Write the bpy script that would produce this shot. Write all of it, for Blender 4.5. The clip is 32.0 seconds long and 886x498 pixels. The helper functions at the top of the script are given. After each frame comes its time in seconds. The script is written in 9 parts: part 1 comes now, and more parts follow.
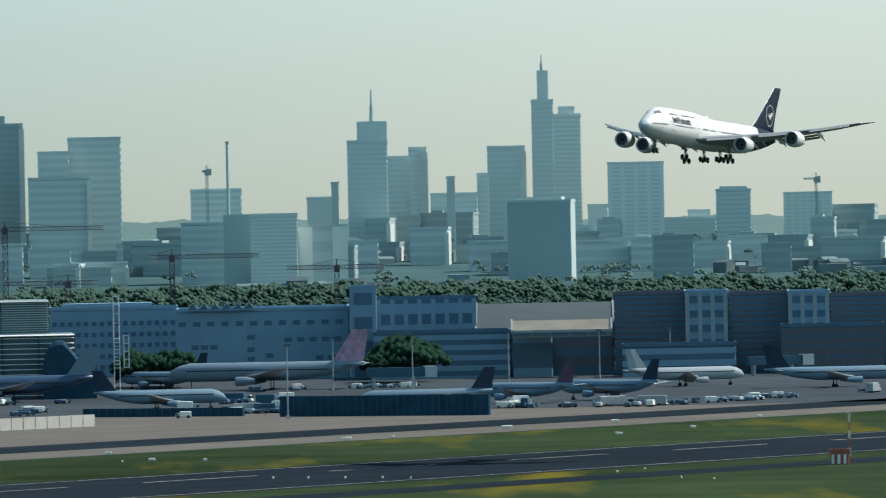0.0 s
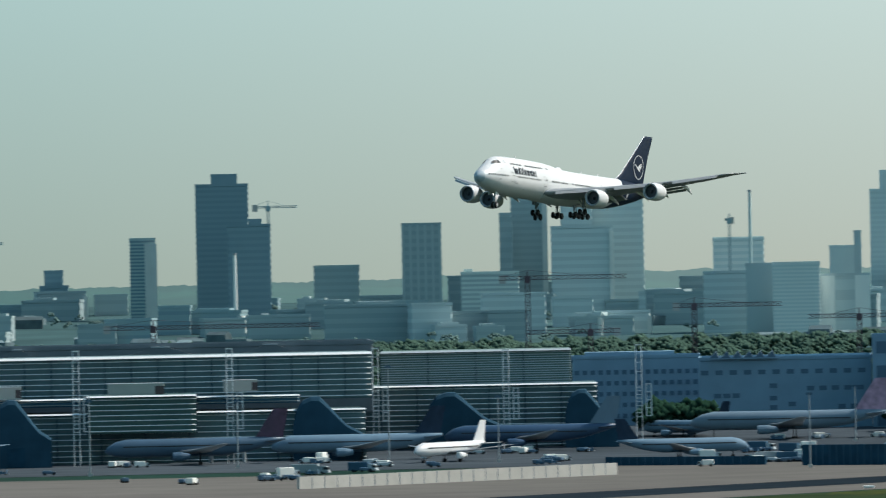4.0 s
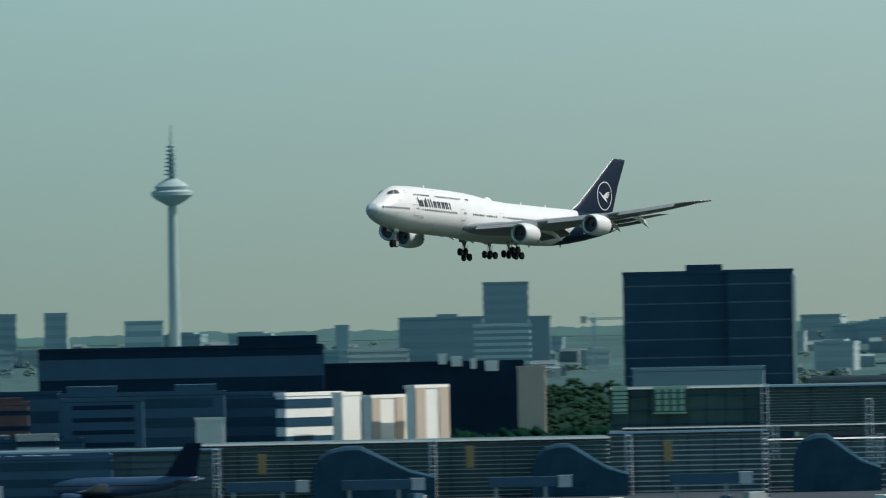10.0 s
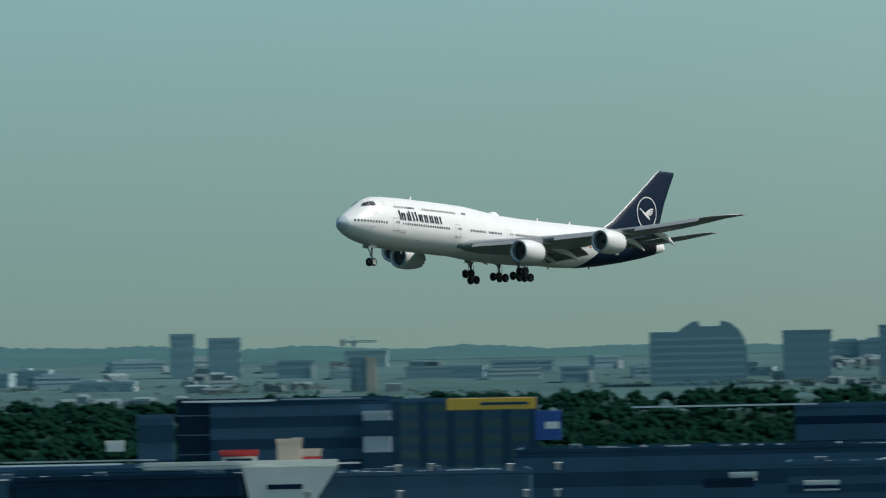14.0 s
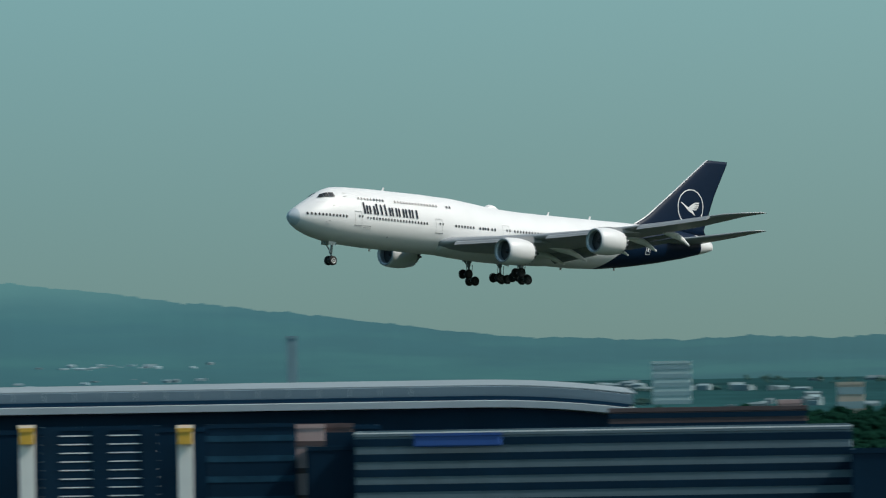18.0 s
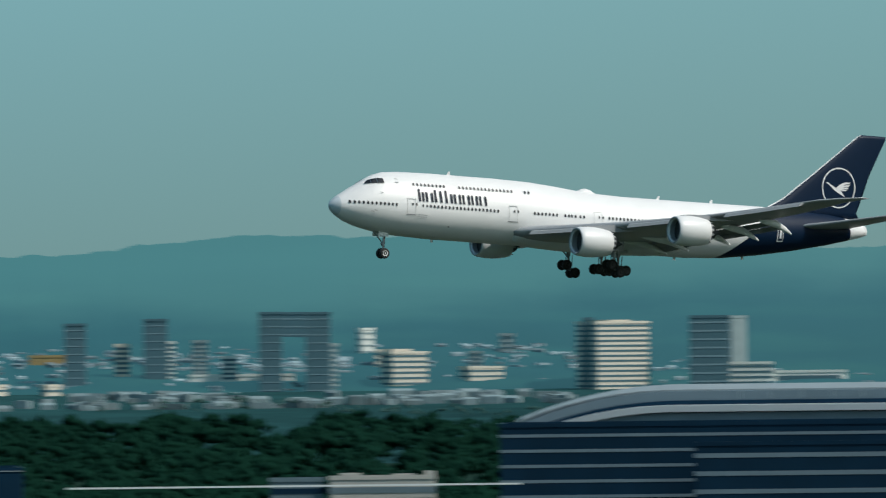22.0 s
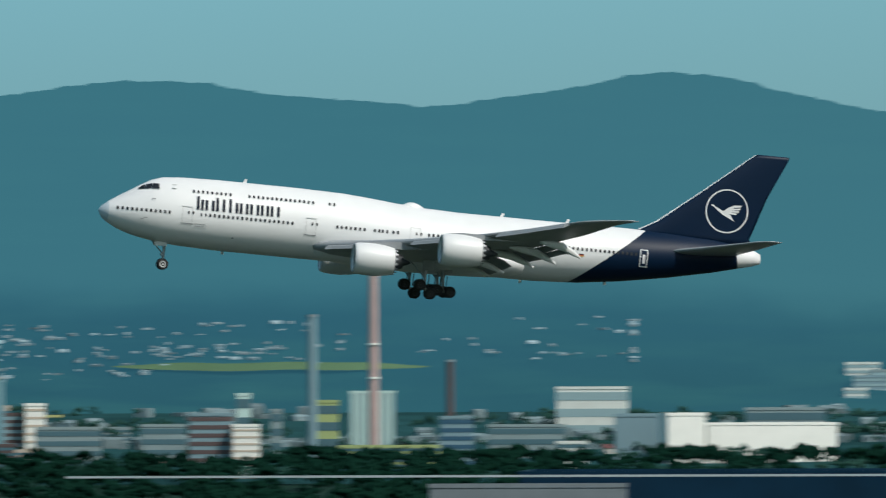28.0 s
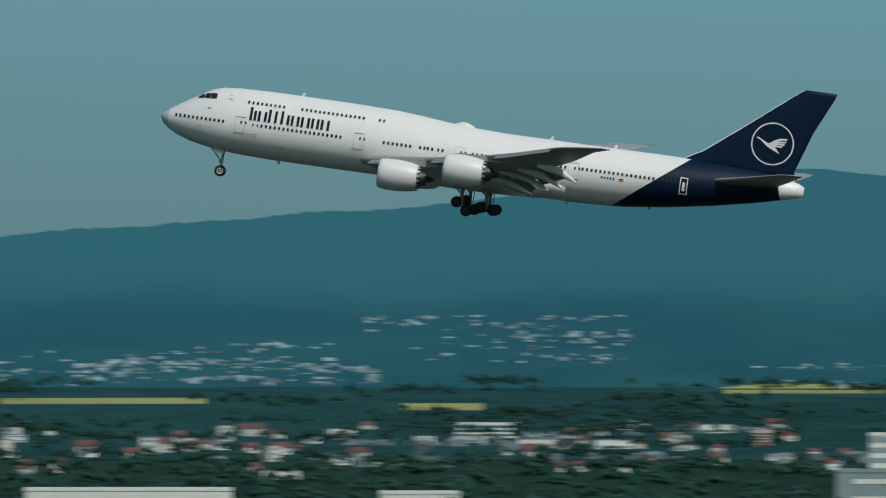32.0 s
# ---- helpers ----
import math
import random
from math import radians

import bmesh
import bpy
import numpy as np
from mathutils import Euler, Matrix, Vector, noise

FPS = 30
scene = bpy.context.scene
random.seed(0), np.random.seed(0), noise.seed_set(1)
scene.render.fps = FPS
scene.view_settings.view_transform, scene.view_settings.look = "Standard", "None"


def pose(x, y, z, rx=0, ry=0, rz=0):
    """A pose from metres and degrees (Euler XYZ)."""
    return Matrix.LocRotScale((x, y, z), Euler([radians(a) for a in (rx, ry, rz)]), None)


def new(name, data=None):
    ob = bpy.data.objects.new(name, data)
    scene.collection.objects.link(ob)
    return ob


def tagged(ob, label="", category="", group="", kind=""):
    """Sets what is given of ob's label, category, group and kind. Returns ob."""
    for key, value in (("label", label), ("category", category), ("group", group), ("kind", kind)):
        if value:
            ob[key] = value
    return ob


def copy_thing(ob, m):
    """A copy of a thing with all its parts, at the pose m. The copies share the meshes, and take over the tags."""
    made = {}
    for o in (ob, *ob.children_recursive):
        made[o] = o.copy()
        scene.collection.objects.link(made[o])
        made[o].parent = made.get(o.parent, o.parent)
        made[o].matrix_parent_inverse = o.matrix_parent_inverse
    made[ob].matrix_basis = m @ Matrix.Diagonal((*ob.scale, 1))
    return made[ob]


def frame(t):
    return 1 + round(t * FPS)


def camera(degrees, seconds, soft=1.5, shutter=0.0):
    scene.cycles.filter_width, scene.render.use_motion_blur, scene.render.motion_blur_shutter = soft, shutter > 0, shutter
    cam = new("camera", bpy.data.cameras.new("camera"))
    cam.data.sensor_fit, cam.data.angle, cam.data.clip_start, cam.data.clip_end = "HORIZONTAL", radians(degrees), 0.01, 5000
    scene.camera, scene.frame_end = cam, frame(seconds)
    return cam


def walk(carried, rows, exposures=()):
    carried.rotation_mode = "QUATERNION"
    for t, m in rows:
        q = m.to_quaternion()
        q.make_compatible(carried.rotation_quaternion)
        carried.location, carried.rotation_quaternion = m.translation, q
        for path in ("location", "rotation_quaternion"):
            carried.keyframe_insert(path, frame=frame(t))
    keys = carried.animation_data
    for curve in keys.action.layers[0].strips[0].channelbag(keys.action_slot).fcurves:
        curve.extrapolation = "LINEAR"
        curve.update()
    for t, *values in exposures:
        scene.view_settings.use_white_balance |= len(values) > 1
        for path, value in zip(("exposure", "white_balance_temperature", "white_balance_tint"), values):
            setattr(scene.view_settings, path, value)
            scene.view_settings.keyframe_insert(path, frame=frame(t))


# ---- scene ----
cam = camera(4.7, 32.0, 1.15, 0.45)
EYE = 60.0


def turn(t, yaw, pitch, roll):
    return t, pose(0, 0, EYE, 90 + pitch, roll, yaw)


walk(cam, [
    turn(0.0, 0.000, -0.297, 1.15),
    turn(0.5, 0.212, -0.266, 1.15),
    turn(1.0, 0.490, -0.209, 1.15),
    turn(1.5, 0.753, -0.162, 1.15),
    turn(2.0, 1.107, -0.140, 1.15),
    turn(2.5, 1.595, -0.094, 1.15),
    turn(4.5, 3.233, 0.047, 1.15),
    turn(5.0, 3.769, 0.079, 1.15),
    turn(5.5, 4.237, 0.106, 1.15),
    turn(6.0, 4.824, 0.154, 1.15),
    turn(6.5, 5.279, 0.163, 1.15),
    turn(7.0, 5.912, 0.170, 1.15),
    turn(7.5, 6.578, 0.174, 1.15),
    turn(8.0, 7.217, 0.184, 1.15),
    turn(8.5, 7.753, 0.195, 1.15),
    turn(9.0, 8.455, 0.227, 1.15),
    turn(9.5, 8.896, 0.224, 1.15),
    turn(10.0, 9.562, 0.222, 1.15),
    turn(10.5, 10.290, 0.237, 1.15),
    turn(11.0, 11.085, 0.259, 1.15),
    turn(11.5, 11.790, 0.273, 1.15),
    turn(12.0, 12.581, 0.283, 1.15),
    turn(12.5, 13.334, 0.292, 1.14),
    turn(13.0, 14.207, 0.300, 1.13),
    turn(13.5, 15.083, 0.311, 1.12),
    turn(14.0, 16.048, 0.330, 1.12),
    turn(14.5, 16.954, 0.348, 1.11),
    turn(15.0, 18.094, 0.366, 1.10),
    turn(15.5, 19.173, 0.384, 1.08),
    turn(17.5, 23.342, 0.443, 0.98),
    turn(18.0, 24.449, 0.456, 0.95),
    turn(18.5, 25.595, 0.486, 0.93),
    turn(19.0, 26.918, 0.501, 0.90),
    turn(19.5, 28.334, 0.520, 0.86),
    turn(20.0, 29.783, 0.531, 0.82),
    turn(20.5, 31.268, 0.552, 0.78),
    turn(21.0, 32.723, 0.544, 0.74),
    turn(21.5, 34.148, 0.434, 0.70),
    turn(22.0, 35.771, 0.492, 0.66),
    turn(22.5, 37.277, 0.503, 0.62),
    turn(23.0, 38.644, 0.516, 0.58),
    turn(23.5, 40.090, 0.527, 0.54),
    turn(24.0, 41.536, 0.540, 0.50),
    turn(24.5, 43.042, 0.545, 0.46),
    turn(26.5, 49.914, 0.605, 0.31),
    turn(27.0, 51.930, 0.622, 0.28),
    turn(27.5, 53.745, 0.629, 0.24),
    turn(28.0, 55.371, 0.604, 0.20),
    turn(28.5, 57.093, 0.582, 0.18),
    turn(29.0, 59.201, 0.615, 0.15),
    turn(29.5, 60.953, 0.616, 0.12),
    turn(30.0, 62.453, 0.628, 0.10),
    turn(30.5, 64.454, 0.631, 0.08),
    turn(31.0, 66.719, 0.475, 0.05),
    turn(31.5, 68.513, 0.434, 0.02),
    turn(32.0, 70.381, 0.477, 0.00),
], exposures=[(0.0, 0.25), (3.0, 0.15), (8.0, -0.02), (10.0, -0.09), (14.0, -0.12), (20.0, -0.16), (31.3, -0.16), (32.0, -0.62)])


# ---- light ----
SKY = 0.09
SUN_AZ, SUN_EL = 76.0, 48.0   # degrees right of the first view, and above the horizon
HAZE_AZ = 63.0                # where the haze glows most

world = bpy.data.worlds.new("sky")
scene.world = world
world.use_nodes = True
wn, wl = world.node_tree.nodes, world.node_tree.links
wn.clear()
sky = wn.new("ShaderNodeTexSky")
sky.sky_type, sky.sun_disc = "NISHITA", False
sky.sun_elevation, sky.sun_rotation = radians(SUN_EL), radians(SUN_AZ)
sky.air_density, sky.dust_density, sky.ozone_density, sky.altitude = 1.0, 1.5, 1.5, 100
# morning haze: a pale veil low down, brighter and warmer towards the sun
tc, sep, dot = wn.new("ShaderNodeTexCoord"), wn.new("ShaderNodeSeparateXYZ"), wn.new("ShaderNodeVectorMath")
dot.operation = "DOT_PRODUCT"
dot.inputs[1].default_value = (math.sin(radians(HAZE_AZ)), math.cos(radians(HAZE_AZ)), 0)
toward = wn.new("ShaderNodeMapRange")
toward.inputs["From Min"].default_value, toward.inputs["From Max"].default_value = -1, 1
veil = wn.new("ShaderNodeValToRGB")
stops = ((0.101, (0.188, 0.368, 0.415)), (0.228, (0.196, 0.415, 0.455)), (0.500, (0.200, 0.362, 0.355)), (0.604, (0.25, 0.41, 0.385)), (0.687, (0.362, 0.5, 0.468)), (0.735, (0.525, 0.625, 0.575)), (1.0, (0.80, 0.84, 0.72)))
while len(veil.color_ramp.elements) < len(stops):
    veil.color_ramp.elements.new(0.5)
for e, (at, c) in zip(veil.color_ramp.elements, stops):
    e.position, e.color = at, (*c, 1)
low = wn.new("ShaderNodeMapRange")
low.inputs["From Min"].default_value, low.inputs["From Max"].default_value = -0.002, 0.036
warm = wn.new("ShaderNodeMix")
warm.data_type, warm.blend_type = "RGBA", "MULTIPLY"
warm.inputs["Factor"].default_value = 1.0
shade = wn.new("ShaderNodeMix")
shade.data_type = "RGBA"
shade.inputs["A"].default_value, shade.inputs["B"].default_value = (0.89, 0.81, 0.77, 1), (1.12, 1.19, 1.27, 1)
high = wn.new("ShaderNodeMapRange")
high.inputs["From Min"].default_value, high.inputs["From Max"].default_value = 0.08, 0.7
high.inputs["To Min"].default_value, high.inputs["To Max"].default_value = 0.0, 0.75
clear = wn.new("ShaderNodeMix")
clear.data_type, clear.blend_type = "RGBA", "MULTIPLY"
clear.inputs["Factor"].default_value = 1.0
clear.inputs["B"].default_value = (SKY * 0.55, SKY * 0.85, SKY * 1.1, 1)
both = wn.new("ShaderNodeMix")
both.data_type = "RGBA"
back = wn.new("ShaderNodeBackground")
back.inputs["Strength"].default_value = 1.0
wout = wn.new("ShaderNodeOutputWorld")
wl.new(tc.outputs["Generated"], sep.inputs[0])
wl.new(tc.outputs["Generated"], dot.inputs[0])
wl.new(dot.outputs["Value"], toward.inputs["Value"])
wl.new(toward.outputs["Result"], veil.inputs["Fac"])
wl.new(sep.outputs["Z"], low.inputs["Value"])
wl.new(low.outputs["Result"], shade.inputs["Factor"])
wl.new(veil.outputs["Color"], warm.inputs["A"])
wl.new(shade.outputs["Result"], warm.inputs["B"])
wl.new(sep.outputs["Z"], high.inputs["Value"])
wl.new(high.outputs["Result"], both.inputs["Factor"])
wl.new(sky.outputs["Color"], clear.inputs["A"])
wl.new(warm.outputs["Result"], both.inputs["A"])
wl.new(clear.outputs["Result"], both.inputs["B"])
wl.new(both.outputs["Result"], back.inputs["Color"])
wl.new(back.outputs["Background"], wout.inputs["Surface"])

sun = new("sun", bpy.data.lights.new("sun", "SUN"))
sun.data.energy, sun.data.angle, sun.data.color = 4.0, radians(0.6), (1.0, 0.95, 0.86)
sun_way = Vector((math.sin(radians(SUN_AZ)) * math.cos(radians(SUN_EL)), math.cos(radians(SUN_AZ)) * math.cos(radians(SUN_EL)), math.sin(radians(SUN_EL))))
sun.matrix_world = Matrix.Translation((0, 0, 900)) @ sun_way.to_track_quat("Z", "Y").to_matrix().to_4x4()


# ---- materials ----
def mat(name, color, rough=0.7, metal=0.0, vary=0.15, scale=0.3, bump=0.0, per_object=0.0, coat=0.0, spec=0.5, island=0.0):
    m = bpy.data.materials.new(name)
    m.use_nodes = True
    n, l = m.node_tree.nodes, m.node_tree.links
    p = n["Principled BSDF"]
    p.inputs["Roughness"].default_value, p.inputs["Metallic"].default_value = rough, metal
    p.inputs["Coat Weight"].default_value, p.inputs["Specular IOR Level"].default_value = coat, spec
    geo = n.new("ShaderNodeTexCoord")
    big, fine = n.new("ShaderNodeTexNoise"), n.new("ShaderNodeTexNoise")
    big.inputs["Scale"].default_value, fine.inputs["Scale"].default_value = scale * 0.12, scale
    big.inputs["Detail"].default_value, fine.inputs["Detail"].default_value = 2, 5
    l.new(geo.outputs["Object"], big.inputs["Vector"])
    l.new(geo.outputs["Object"], fine.inputs["Vector"])
    add = n.new("ShaderNodeMath")
    add.operation = "ADD"
    l.new(big.outputs["Fac"], add.inputs[0])
    l.new(fine.outputs["Fac"], add.inputs[1])
    total = add.outputs[0]
    if island:
        per_object = island
    if per_object:
        info, mul, plus = n.new("ShaderNodeNewGeometry" if island else "ShaderNodeObjectInfo"), n.new("ShaderNodeMath"), n.new("ShaderNodeMath")
        mul.operation, plus.operation = "MULTIPLY", "ADD"
        mul.inputs[1].default_value = per_object
        l.new(info.outputs["Random Per Island" if island else "Random"], mul.inputs[0])
        l.new(mul.outputs[0], plus.inputs[0])
        l.new(total, plus.inputs[1])
        total = plus.outputs[0]
    span = n.new("ShaderNodeMapRange")
    span.inputs["From Min"].default_value, span.inputs["From Max"].default_value = 0.5, 1.5 + per_object
    span.inputs["To Min"].default_value, span.inputs["To Max"].default_value = 1 - vary, 1 + vary
    l.new(total, span.inputs["Value"])
    mix = n.new("ShaderNodeMix")
    mix.data_type, mix.blend_type = "RGBA", "MULTIPLY"
    mix.inputs["Factor"].default_value = 1.0
    mix.inputs["A"].default_value = (*color, 1)
    l.new(span.outputs["Result"], mix.inputs["B"])
    l.new(mix.outputs["Result"], p.inputs["Base Color"])
    if bump:
        b = n.new("ShaderNodeBump")
        b.inputs["Strength"].default_value, b.inputs["Distance"].default_value = bump, 0.3 / scale
        l.new(fine.outputs["Fac"], b.inputs["Height"])
        l.new(b.outputs["Normal"], p.inputs["Normal"])
    return m


